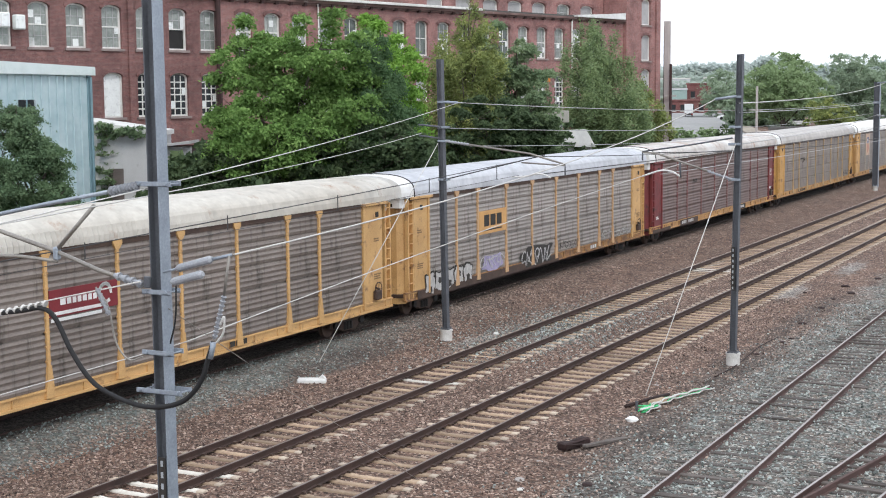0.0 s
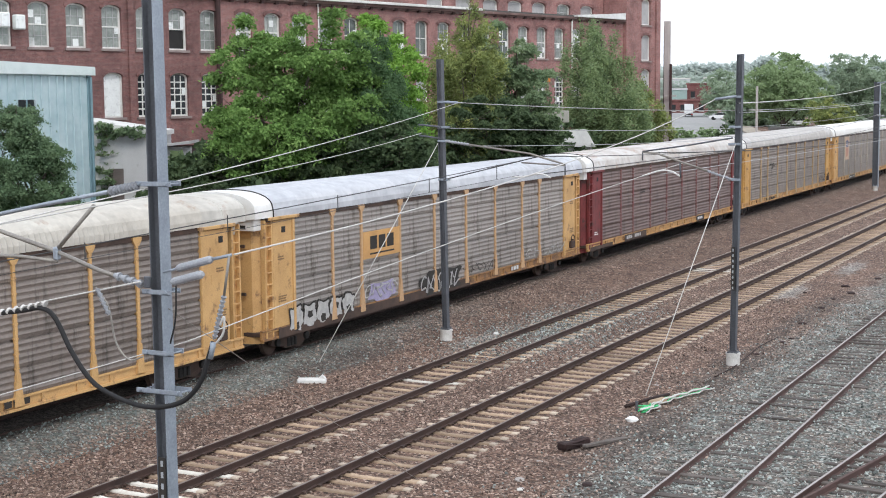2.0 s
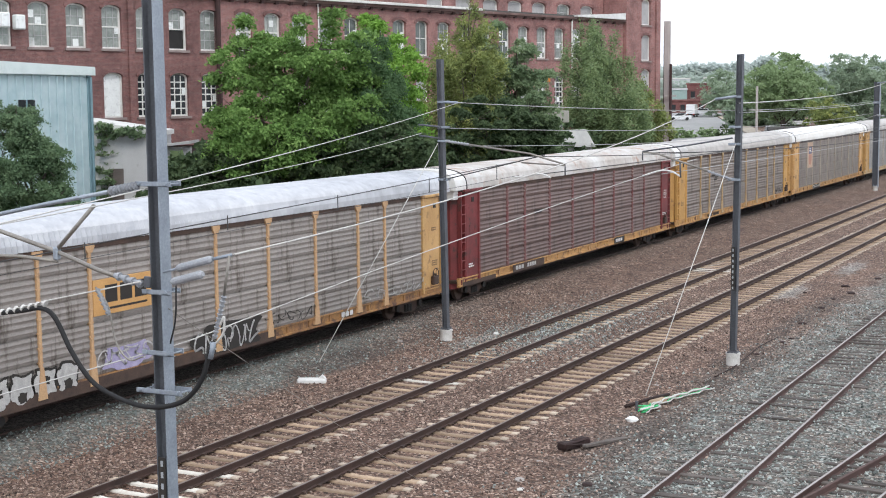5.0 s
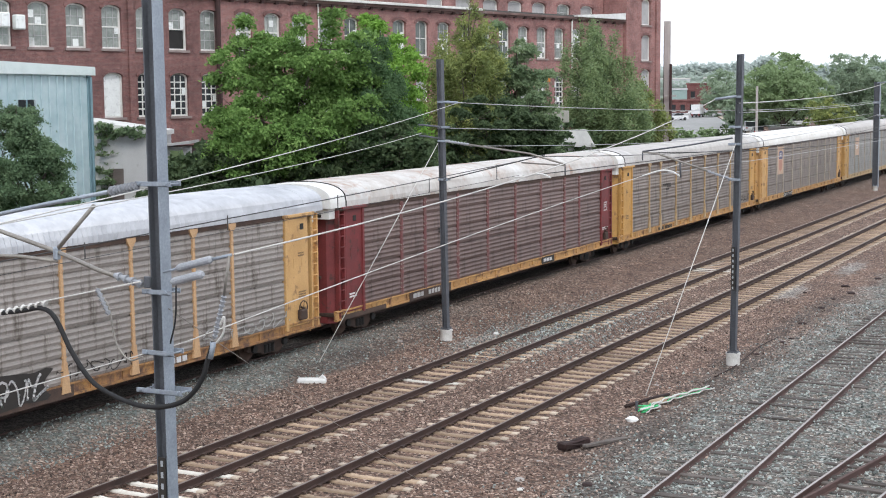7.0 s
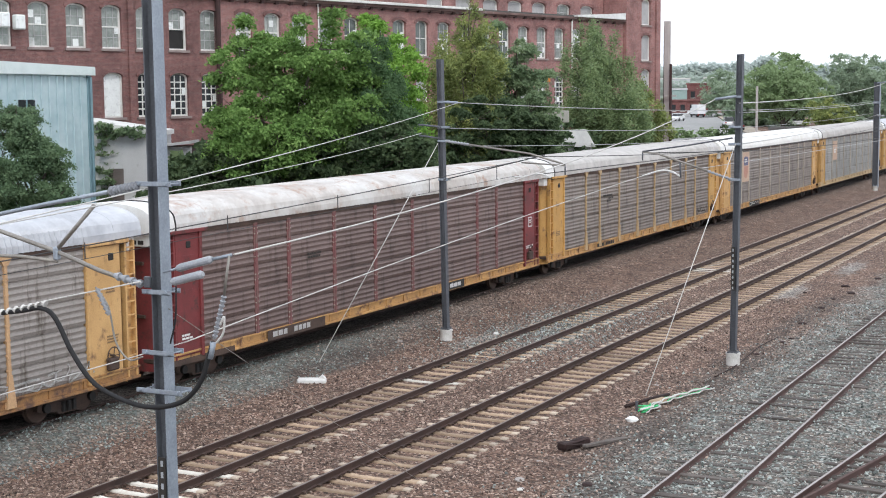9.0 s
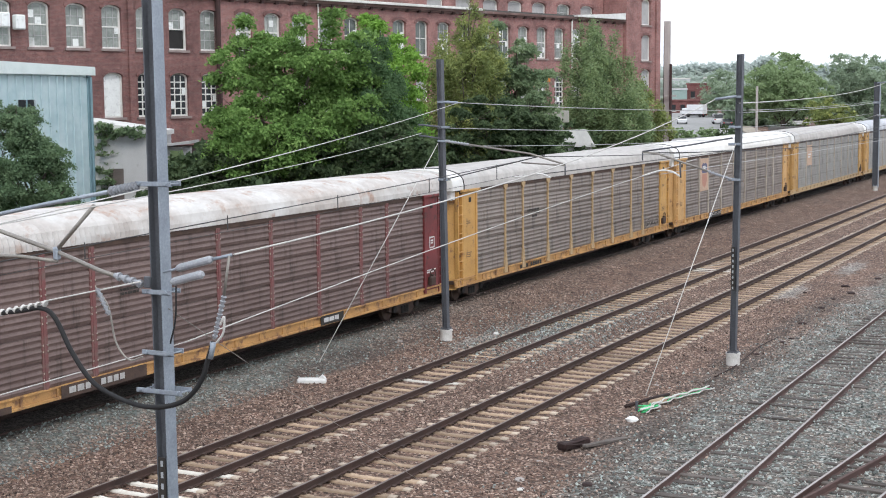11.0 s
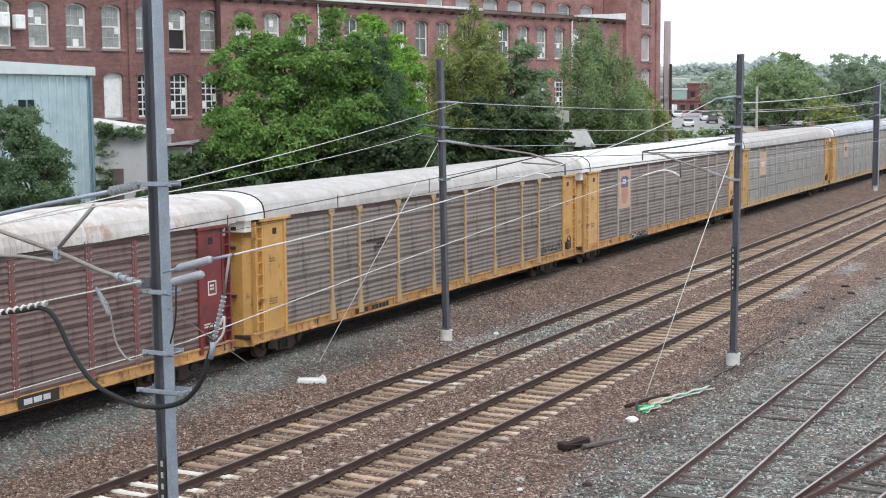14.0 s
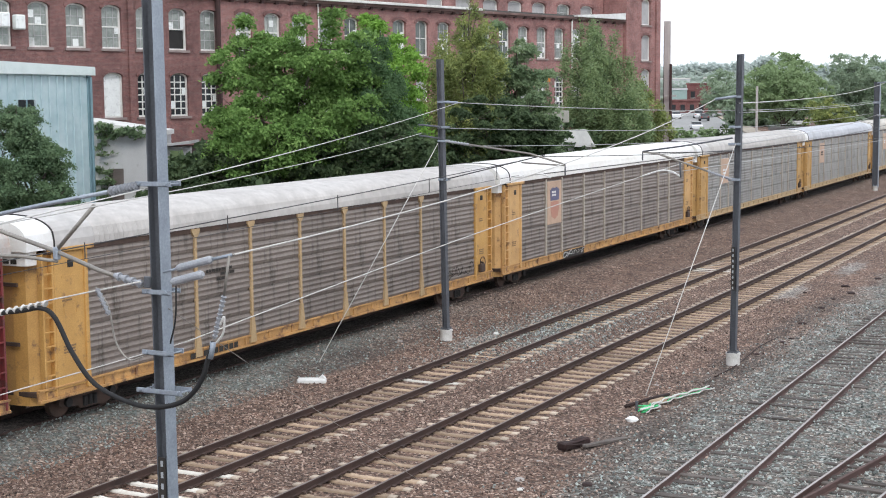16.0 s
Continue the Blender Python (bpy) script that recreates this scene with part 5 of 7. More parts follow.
def stone_material(name, dark, light):
    m, n, l, b = nodes_of(name)
    g = n.new("ShaderNodeNewGeometry")
    r = ramp(n, [(0.0, dark), (0.75, light), (1.0, tuple(min(1, c * 1.8) for c in light))])
    l.new(g.outputs["Random Per Island"], r.inputs[0])
    l.new(r.outputs[0], b.inputs["Base Color"])
    b.inputs["Roughness"].default_value = 0.95
    return m


DUSTY_STONE = stone_material("dusty_stone", (0.09, 0.102, 0.095), (0.22, 0.247, 0.232))
GREY_STONE = stone_material("grey_stone", (0.055, 0.063, 0.058), (0.3, 0.33, 0.312))
BROWN_STONE = stone_material("brown_stone", (0.045, 0.03, 0.024), (0.3, 0.225, 0.185))
scattered_stones()


# ---- the mill ----
def brick_material(name, base, dark, mortar):
    m, n, l, b = nodes_of(name)
    tc = n.new("ShaderNodeTexCoord")
    mp = n.new("ShaderNodeMapping")
    mp.inputs["Rotation"].default_value = (radians(90), 0, 0)
    l.new(tc.outputs["Object"], mp.inputs["Vector"])
    bt = n.new("ShaderNodeTexBrick")
    bt.inputs["Scale"].default_value = 1.0
    bt.inputs["Brick Width"].default_value, bt.inputs["Row Height"].default_value, bt.inputs["Mortar Size"].default_value = 0.21, 0.07, 0.006
    bt.inputs["Color1"].default_value, bt.inputs["Color2"].default_value, bt.inputs["Mortar"].default_value = (*base, 1), (*dark, 1), (*mortar, 1)
    l.new(mp.outputs[0], bt.inputs["Vector"])
    c = noised(n, l, tc.outputs["Object"], 0.5, 6, 0.7)
    r = ramp(n, [(0.3, (0.5, 0.48, 0.49)), (0.7, (1.28, 1.24, 1.22))])
    l.new(c, r.inputs[0])
    col = mixed(n, l, 1.0, bt.outputs["Color"], r.outputs[0], "MULTIPLY")
    f = noised(n, l, tc.outputs["Object"], 5, 6, 0.75)
    r2 = ramp(n, [(0.35, (0.75, 0.75, 0.75)), (0.7, (1.2, 1.2, 1.2))])
    l.new(f, r2.inputs[0])
    col = mixed(n, l, 0.8, col, r2.outputs[0], "MULTIPLY")
    l.new(col, b.inputs["Base Color"])
    b.inputs["Roughness"].default_value = 0.9
    bumped(n, l, bt.outputs["Fac"], b, 0.3, 0.01)
    return m


BRICK = brick_material("mill_brick", (0.262, 0.122, 0.11), (0.175, 0.087, 0.08), (0.29, 0.21, 0.197))
# paler brick of the other sections, with distance haze put into it
BRICK_WING = brick_material("wing_brick", (0.38, 0.19, 0.172), (0.3, 0.148, 0.135), (0.4, 0.3, 0.28))
TRIM = surface("grey_white_trim", (0.8, 0.79, 0.75), (0.6, 0.59, 0.55), 0.7)
SILLSTONE = surface("grey_sill", (0.33, 0.27, 0.25), (0.22, 0.17, 0.16), 0.85)
RUSTPIPE = surface("rust_brown_pipe", (0.06, 0.028, 0.025), (0.035, 0.018, 0.018), 0.8)
CORNICE = surface("weathered_cornice", (0.2, 0.12, 0.105), (0.11, 0.07, 0.062), 0.85, coarse=0.7, stain=(0.3, 0.27, 0.25), stain_amount=0.15)
FROSTED = surface("dusty_pane", (0.34, 0.365, 0.335), (0.2, 0.22, 0.2), 0.25, fine=8, coarse=1.2, vary=0.3)
BLANKED = surface("pale_painted_board", (0.86, 0.88, 0.86), (0.74, 0.76, 0.74), 0.7, coarse=2, stain=(0.45, 0.46, 0.44), stain_amount=0.2)
GREYBOARD = surface("grey_board", (0.46, 0.455, 0.45), (0.36, 0.355, 0.35), 0.8)
GREENGLASS = surface("greenish_dusty_glass", (0.17, 0.2, 0.18), (0.09, 0.105, 0.098), 0.2, fine=8, coarse=1.2, vary=0.35)
DARKGLASS = surface("dark_dirty_glass", (0.035, 0.04, 0.043), (0.02, 0.022, 0.025), 0.15)
ORANGEBOARD = surface("orange_board", (0.6, 0.22, 0.04), (0.5, 0.18, 0.03), 0.7)
TAR = surface("tar_roof", (0.12, 0.115, 0.11), (0.07, 0.068, 0.065), 0.9)


def arch_points(w, z0, z1, n=8, rise=0.28):
    """Outline of a window opening with a segmental head."""
    out = [(-w / 2, z0), (w / 2, z0)]
    for k in range(n + 1):
        a = math.pi * k / n
        out.append((w / 2 * math.cos(a), z1 - rise + rise * math.sin(a)))
    return out


def pierced_wall(rows, s0, s1, z_top, z_bottom, thick=0.45):
    """A wall in the x-z plane, facing -y, with arched openings: rows of (z0, z1, [centres], width)."""
    bm = bmesh.new()

    def slab(outline):
        prism(bm, outline, thick)

    z = z_bottom
    for z0, z1, centres, w in rows:
        slab([(s0, z), (s1, z), (s1, z0), (s0, z0)])
        left = s0
        for c in centres:
            slab([(left, z0), (c - w / 2, z0), (c - w / 2, z1), (left, z1)])
            arc = [(c + p, q) for p, q in arch_points(w, z0, z1)[2:]]
            slab([(c + w / 2, z1)] + [(c - w / 2, z1)] + arc[::-1])
            left = c + w / 2
        slab([(left, z0), (s1, z0), (s1, z1), (left, z1)])
        z = z1
    slab([(s0, z), (s1, z), (s1, z_top), (s0, z_top)])
    return bm


def mill_window(parent, c, z0, z1, w, style, rng):
    """Frame, sashes, panes and sill of one arched window."""
    win = part("window", boxes(((c - w / 2 - 0.12, -0.1, z0 - 0.14), (c + w / 2 + 0.12, 0.2, z0))), SILLSTONE, parent)
    y = 0.22
    bm = bmesh.new()
    out = arch_points(w, z0, z1)
    inner = arch_points(w - 0.22, z0 + 0.1, z1 - 0.1, rise=0.22)
    n = len(out)
    lo = [bm.verts.new((c + a, y - 0.06, b)) for a, b in out]
    li = [bm.verts.new((c + a, y - 0.06, b)) for a, b in inner]
    hi = [bm.verts.new((c + a, y + 0.04, b)) for a, b in inner]
    for i in range(n):
        j = (i + 1) % n
        bm.faces.new((lo[i], lo[j], li[j], li[i]))
        bm.faces.new((li[i], li[j], hi[j], hi[i]))
    bmesh.ops.recalc_face_normals(bm, faces=bm.faces)
    part("frame", bm, TRIM, win)
    pane = {"frosted": FROSTED, "dark": DARKGLASS, "blank": BLANKED, "grey": GREYBOARD, "open": FROSTED, "clear": GREENGLASS}[style]
    zm = (z0 + z1) / 2
    bm = bmesh.new()
    low = zm if style == "open" else z0 + 0.05
    box(bm, (c - w / 2 + 0.08, y, low), (c + w / 2 - 0.08, y + 0.02, z1 - 0.28))
    arc = [(c + a * 0.94, b - 0.03) for a, b in arch_points(w - 0.1, z0, z1)[2:]]
    bm.faces.new([bm.verts.new((a, y, b)) for a, b in arc])
    part("pane", bm, pane, win)
    if style == "open":
        # a black box stands in for the darkness of the room
        part("void", boxes(((c - w / 2, y + 0.05, z0), (c + w / 2, y + 0.3, zm + 0.05))), BLACK, win, "dark open sash")
    if style in ("frosted", "dark", "open", "clear"):
        part("meeting_rail", boxes(((c - w / 2 + 0.05, y - 0.05, zm - 0.04), (c + w / 2 - 0.05, y - 0.004, zm + 0.04))), TRIM, win)
        cols, rws = {"dark": (3, 3), "clear": (2, 1)}.get(style, (3, 2))
        thin = 0.035 if style == "dark" else 0.018
        for half in (0, 1):
            if style == "open" and half == 0:
                continue
            a, b = (z0 + 0.05, zm) if half == 0 else (zm, z1 - 0.18)
            bm = bmesh.new()
            for k in range(1, cols):
                u = c - w / 2 + w * k / cols
                box(bm, (u - thin, y - 0.03, a), (u + thin, y - 0.003, b))
            for k in range(1, rws):
                v = a + (b - a) * k / rws
                box(bm, (c - w / 2 + 0.08, y - 0.028, v - thin), (c + w / 2 - 0.08, y - 0.0035, v + thin))
            part("sash_grid", bm, TRIM if style in ("dark", "clear") else GREYBOARD, win)
        for k in range(rng.choice((0, 1, 1, 2, 3, 4))):
            u, v = c - w / 2 + w * rng.randrange(3) / 3 + 0.08, z0 + 0.1 + (z1 - z0 - 0.6) * rng.randrange(5) / 5
            part("patch_board", boxes(((u, y - 0.045, v), (u + w / 3 - 0.08, y - 0.032, v + 0.42))), BLANKED, win, "white patch over a pane")
    bm = bmesh.new()
    arc_o, arc_i = arch_points(w + 0.3, z0, z1 + 0.2, rise=0.32)[2:], arch_points(w, z0, z1)[2:]
    a0 = [bm.verts.new((c + a, -0.025, b)) for a, b in arc_o]
    a1 = [bm.verts.new((c + a, -0.025, b)) for a, b in arc_i]
    for i in range(len(a0) - 1):
        bm.faces.new((a0[i], a0[i + 1], a1[i + 1], a1[i]))
    bmesh.ops.recalc_face_normals(bm, faces=bm.faces)
    bmesh.ops.solidify(bm, geom=bm.faces[:], thickness=-0.03)
    part("arch_bricks", bm, BRICK, win)
    return win


def build_mill():
    rng = random.Random(12)
    # x runs along the front, -y faces the tracks
    turn = math.atan2(0.9759, 0.2181)
    at = pose(-56.25, 57.76, 0, 0, 0, math.degrees(turn))
    mill = thing("mill_building", "long red brick mill with rows of arched windows", "mill building", at)
    up = sorted({round(0.2 + 2.44 * k, 2) for k in range(-6, 7)})
    up += [round(17.73 + 2.465 * k, 2) for k in range(17)]
    low = [c for c in up if c < 16 or c > 18]
    # the darker section ends at the thick downpipe
    for lo, hi, brick in ((-16, 15.43, BRICK), (15.43, 61.8, BRICK_WING)):
        ups, lows = [c for c in up if lo < c < hi], [c for c in low if lo < c < hi]
        wall = part("wall", pierced_wall([(7.4, 10.0, lows, 1.4), (11.35, 13.85, ups, 1.4)], lo, hi, 14.75, -1), brick, mill)
        for c in ups:
            style = "open" if abs(c - 12.4) < 0.3 else "clear" if c > 26 and rng.random() < 0.6 else "frosted"
            mill_window(wall, c, 11.35, 13.85, 1.4, style, rng)
        for c in lows:
            if c > 16 and not 46 < c < 60:
                style = "grey"
            else:
                style = "blank" if abs(c - 7.5) < 0.4 else "dark"
            mill_window(wall, c, 7.4, 10.0, 1.4, style, rng)
    # corbelled cornice and gutter
    part("cornice", boxes(((-16, -0.16, 14.5), (61.8, 0.0, 14.62)), ((-16, -0.3, 14.62), (61.8, 0.1, 14.8)), bevel=0.01), CORNICE, mill, "weathered red-brown cornice")
    part("gutter", boxes(((22.0, -0.5, 14.8), (41.5, -0.2, 14.98)), bevel=0.02), TRIM, mill, "pale gutter edge")
    part("roof", boxes(((-16, -0.25, 14.8), (29.9, 14, 14.92)), ((29.9, -0.25, 14.8), (61.8, 1.99, 14.92))), TAR, mill)
    for k in range(60):
        part("corbel", boxes(((-15.5 + k * 1.28, -0.26, 14.42), (-15.3 + k * 1.28, -0.0, 14.6))), RUSTPIPE, mill)
    for s, r, mt, z0, z1 in ((15.43, 0.16, RUSTPIPE, 3, 14.6), (53.75, 0.07, TRIM, 4, 14.6), (24.2, 0.05, TRIM, 10, 14.6)):
        bm = bmesh.new()
        rod(bm, (s, -0.2, z0), (s, -0.2, z1), r, 10)
        part("downpipe", bm, mt, mill, "downpipe on the brick front")
    part("pilaster", boxes(((8.6, -0.16, -1), (9.0, 0, 14.5)), bevel=0.01), BRICK, mill)
    # white lean-to roof by the tower
    bm = bmesh.new()
    prism(bm, [(54.0, 14.8), (61.3, 14.8), (61.3, 15.35), (58.0, 15.15), (54.0, 14.95)], 1.6, Matrix.Translation((0, -0.6, 0)))
    part("porch_roof", bm, WHITE, mill, "white sheet roof edge")
    # taller wing set back, and the stair tower at the end
    back = thing("mill_wing", "taller red brick wing rising behind the mill's cornice", "mill building", at @ pose(0, 2, 0))
    cen = [38.9, 42.3, 45.7, 48.9, 52.2, 55.7, 59.2]
    bw = part("wall", pierced_wall([(13.6, 16.0, cen, 1.95)], 30, 61.75, 21.5, -1), BRICK_WING, back)
    for c in cen:
        mill_window(bw, c, 13.6, 16.0, 1.95, "grey" if c != 55.7 else "open", rng)
    part("roof", boxes(((30, 0.2, 21.5), (61.75, 12, 21.65))), TAR, back)
    tower = thing("mill_tower", "red brick stair tower with narrow arched windows", "mill building", at @ pose(0, -0.35, 0))
    rows = [(6.4, 8.4, [65.0], 1.5), (8.95, 10.6, [65.0], 1.5), (11.35, 13.6, [65.0], 1.5), (14.45, 16.7, [65.0], 1.5), (17.6, 19.8, [65.0], 1.5)]
    tw = part("wall", pierced_wall(rows, 61.8, 67.15, 21.5, -1), BRICK_WING, tower)
    for z0, z1, cs, w in rows:
        mill_window(tw, cs[0], z0, z1, w, "grey", rng)
    part("side_wall", boxes(((66.75, 0.45, -1), (67.15, 12, 21.5))), BRICK_WING, tower)
    part("side_wall", boxes(((61.8, 0.45, -1), (62.2, 2.3, 21.5))), BRICK_WING, tower)
    part("pilaster", boxes(((66.5, -0.15, -1), (67.2, 0, 21.5))), BRICK_WING, tower)
    part("roof", boxes(((61.8, 0, 21.5), (67.15, 12, 21.6))), TAR, tower)
    for z in (15.9, 14.6, 12.0):
        bm = bmesh.new()
        rod(bm, (67.15, 0.3, z), (67.9, 0.3, z), 0.05, 6)
        part("bracket_stub", bm, BLACK, tower)
    sat = thing("vent_hood", "white sheet vent hoods hung on the mill's front", "vent hood", at @ pose(0, 0, 0))
    for s, z in ((0.25, 12.35), (1.2, 12.25)):
        part("hood", boxes(((s - 0.3, -0.45, z), (s + 0.3, -0.02, z + 0.8)), bevel=0.06), BLANKED, sat)
    ob = thing("window_board", "orange board fixed over a mill window", "board", at)
    part("board", boxes(((50.3, -0.08, 9.45), (50.85, -0.03, 10.1)), bevel=0.01), ORANGEBOARD, ob)


build_mill()

# ---- low buildings between the mill and the tracks ----
BLUESTEEL = surface("pale_blue_ribbed_steel", (0.5, 0.625, 0.655), (0.44, 0.57, 0.605), 0.5, metal=0.05, coarse=0.5, fine=1.5)
BLUETRIM = surface("blue_trim", (0.2, 0.32, 0.36), (0.16, 0.26, 0.3), 0.5)
PALETRIM = surface("pale_green_trim", (0.68, 0.76, 0.75), (0.6, 0.68, 0.67), 0.5)
STUCCO = surface("pale_grey_block_wall", (0.62, 0.62, 0.62), (0.54, 0.54, 0.54), 0.85, coarse=0.8, stain=(0.34, 0.34, 0.33), stain_amount=0.12)
CREAMSHEET = surface("weathered_cream_sheet", (0.42, 0.41, 0.36), (0.33, 0.32, 0.28), 0.7, coarse=1.5)
DOORBROWN = surface("brown_door", (0.17, 0.14, 0.13), (0.12, 0.1, 0.09), 0.7)


def steel_building():
    b = thing("steel_building", "pale blue ribbed steel building with a low gable", "industrial building", pose(-44.78, 51.5, 0, 0, 0, 84))
    # x runs back along the front to the left (negative), -y faces the tracks
    bm = bmesh.new()
    prism(bm, [(-22, -0.3), (0, -0.3), (0, 9.65), (-22, 9.9)], 0.12)
    wall = part("wall", bm, BLUESTEEL, b)
    for k in range(44):
        x = -0.45 - k * 0.46
        part("rib", boxes(((x - 0.035, -0.1, 0), (x + 0.035, 0.0, 9.62 + (-x) * 0.01)), bevel=0.012), BLUESTEEL, b)
    part("corner_trim", boxes(((-0.02, -0.07, -0.3), (0.22, 0.14, 9.62)), bevel=0.02), BLUETRIM, b, "darker blue corner trim")
    bm = bmesh.new()
    prism(bm, [(-22, 9.8), (0.35, 9.58), (0.35, 9.92), (-22, 10.75)], 0.4, Matrix.Translation((0, -0.22, 0)))
    part("eave_trim", bm, PALETRIM, b, "pale green roof edge")
    bm = bmesh.new()
    prism(bm, [(-22, 10.75), (0.35, 9.92), (0.35, 9.97), (-22, 10.82)], 12, Matrix.Translation((0, -0.2, 0)))
    part("roof", bm, PALETRIM, b)
    part("side_wall", boxes(((0, 0.1, -0.3), (0.1, 11, 9.6))), BLUESTEEL, b)
    w = part("window", boxes(((-4.15, -0.1, 7.0), (-3.15, 0.0, 8.5)), bevel=0.02), DARKGLASS, b)
    part("frame", boxes(((-3.68, -0.13, 7.0), (-3.62, -0.1, 8.5))), BLUETRIM, w)
    bm = bmesh.new()
    rod(bm, (0.12, -0.14, 0), (0.12, -0.14, 9.5), 0.06, 8)
    part("downpipe", bm, BLUETRIM, b)


def shed():
    b = thing("block_shed", "pale grey block shed with ivy and brown door", "shed", pose(-50.0, 57.9, 0, 0, 0, 26))
    bm = bmesh.new()
    prism(bm, [(-0.6, -0.3), (3.3, -0.3), (3.3, 6.59), (-0.6, 7.15)], 3.5)
    part("wall", bm, STUCCO, b)
    bm = bmesh.new()
    prism(bm, [(-0.8, 7.18), (3.42, 6.56), (3.42, 6.82), (-0.8, 7.46)], 4, Matrix.Translation((0, -0.25, 0)))
    part("roof", bm, WHITE, b, "white sloping roof edge")
    part("door", boxes(((0.75, -0.05, 2.8), (1.5, 0.0, 4.87)), bevel=0.01), DOORBROWN, b)
    part("vent", boxes(((2.25, -0.2, 6.4), (2.6, 0.0, 6.75)), bevel=0.04), GREYBOARD, b)
    a = thing("lean_to", "dark open lean-to beside the shed", "shed", pose(-46.1, 59.8, 0, 0, 0, 26))
    bm = bmesh.new()
    prism(bm, [(-0.8, 6.0), (0.8, 6.15), (0.8, 6.3), (-0.8, 6.1)], 2.5, Matrix.Translation((0, -0.6, 0)))
    part("roof", bm, GREYBOARD, a)
    part("wall", boxes(((-0.6, 0, -0.3), (0.7, 1.6, 6.0))), RUSTPIPE, a)
    part("panel", boxes(((-0.6, -0.08, 5.2), (0.75, -0.01, 6.0))), GREYBOARD, a)
    v = thing("roof_unit", "pale sheet roof unit standing among the trees", "roof unit", pose(-35.45, 85.4, 0.15, 0, 0, 30))
    part("stack", boxes(((-0.4, -0.3, -0.5), (0.4, 0.3, 6.6))), GREYBOARD, v)
    part("cabinet", boxes(((-0.75, -0.6, 6.55), (0.75, 0.6, 7.3)), bevel=0.03), CREAMSHEET, v)
    s = thing("low_shed", "low shed with a white sheet roof", "shed", pose(-35.0, 86.2, 0, 0, 0, 30))
    bm = bmesh.new()
    prism(bm, [(-1.0, 5.1), (1.8, 5.1), (1.2, 6.2), (-0.7, 6.1)], 1.6, Matrix.Translation((0, -0.3, 0)))
    part("roof", bm, WHITE, s)
    part("wall", boxes(((-0.9, 0, -0.3), (1.6, 1.2, 5.12))), STUCCO, s)


steel_building()
shed()


# ---- trees ----
def leaf_material(name, dark, mid, light, patches=1.1):
    m, n, l, b = nodes_of(name)
    g = n.new("ShaderNodeNewGeometry")
    r = ramp(n, [(0.0, dark), (0.55, mid), (1.0, light)])
    # whole sprays differ in tint, painting in lit and dim clumps; single leaves a little
    patch = noised(n, l, g.outputs["Position"], patches, 3, 0.6)
    spread_ = n.new("ShaderNodeMapRange")
    spread_.inputs["From Min"].default_value, spread_.inputs["From Max"].default_value = 0.34, 0.66
    l.new(patch, spread_.inputs["Value"])
    both = mixed(n, l, 0.55, g.outputs["Random Per Island"], spread_.outputs[0])
    l.new(both, r.inputs[0])
    l.new(r.outputs[0], b.inputs["Base Color"])
    b.inputs["Roughness"].default_value = 0.7
    b.inputs["Specular IOR Level"].default_value = 0.2
    tr = n.new("ShaderNodeBsdfTranslucent")
    mx = n.new("ShaderNodeMixShader")
    mx.inputs[0].default_value = 0.3
    l.new(r.outputs[0], tr.inputs["Color"])
    l.new(b.outputs[0], mx.inputs[1])
    l.new(tr.outputs[0], mx.inputs[2])
    l.new(mx.outputs[0], n["Material Output"].inputs["Surface"])
    return m


LEAF_BRIGHT = leaf_material("maple_leaf", (0.072, 0.138, 0.036), (0.16, 0.28, 0.075), (0.28, 0.43, 0.135))
LEAF_LIME = leaf_material("lime_leaf", (0.085, 0.18, 0.03), (0.19, 0.36, 0.06), (0.32, 0.52, 0.11))
LEAF_DARK = leaf_material("dark_leaf", (0.095, 0.145, 0.08), (0.19, 0.27, 0.145), (0.31, 0.39, 0.22))
LEAF_OLIVE = leaf_material("birch_leaf", (0.11, 0.145, 0.048), (0.24, 0.29, 0.1), (0.45, 0.47, 0.17))
# aerial haze is put into this paler far foliage colour
LEAF_FAR = leaf_material("hazed_far_leaf", (0.19, 0.27, 0.135), (0.25, 0.34, 0.17), (0.32, 0.42, 0.215))
LEAF_WILLOW = leaf_material("willow_leaf", (0.11, 0.16, 0.078), (0.215, 0.295, 0.14), (0.34, 0.42, 0.205))
LEAF_BUSH = leaf_material("bush_leaf", (0.06, 0.105, 0.055), (0.12, 0.19, 0.098), (0.21, 0.295, 0.16), 2.2)
LEAF_PINE = leaf_material("pine_needle", (0.05, 0.1, 0.045), (0.1, 0.18, 0.08), (0.16, 0.25, 0.115))
# shrub and undergrowth leaves, darkened in colour for the shade below the crowns
LEAF_SHADE = leaf_material("shade_toned_leaf", (0.036, 0.062, 0.03), (0.075, 0.115, 0.055), (0.14, 0.19, 0.085))
# darker far foliage, also paled in its colour to stand for haze
LEAF_FARDARK = leaf_material("hazed_far_dark_leaf", (0.22, 0.29, 0.2), (0.28, 0.36, 0.245), (0.35, 0.43, 0.3))
BARK = surface("grey_bark", (0.12, 0.1, 0.085), (0.06, 0.05, 0.042), 0.95, fine=12, coarse=2)


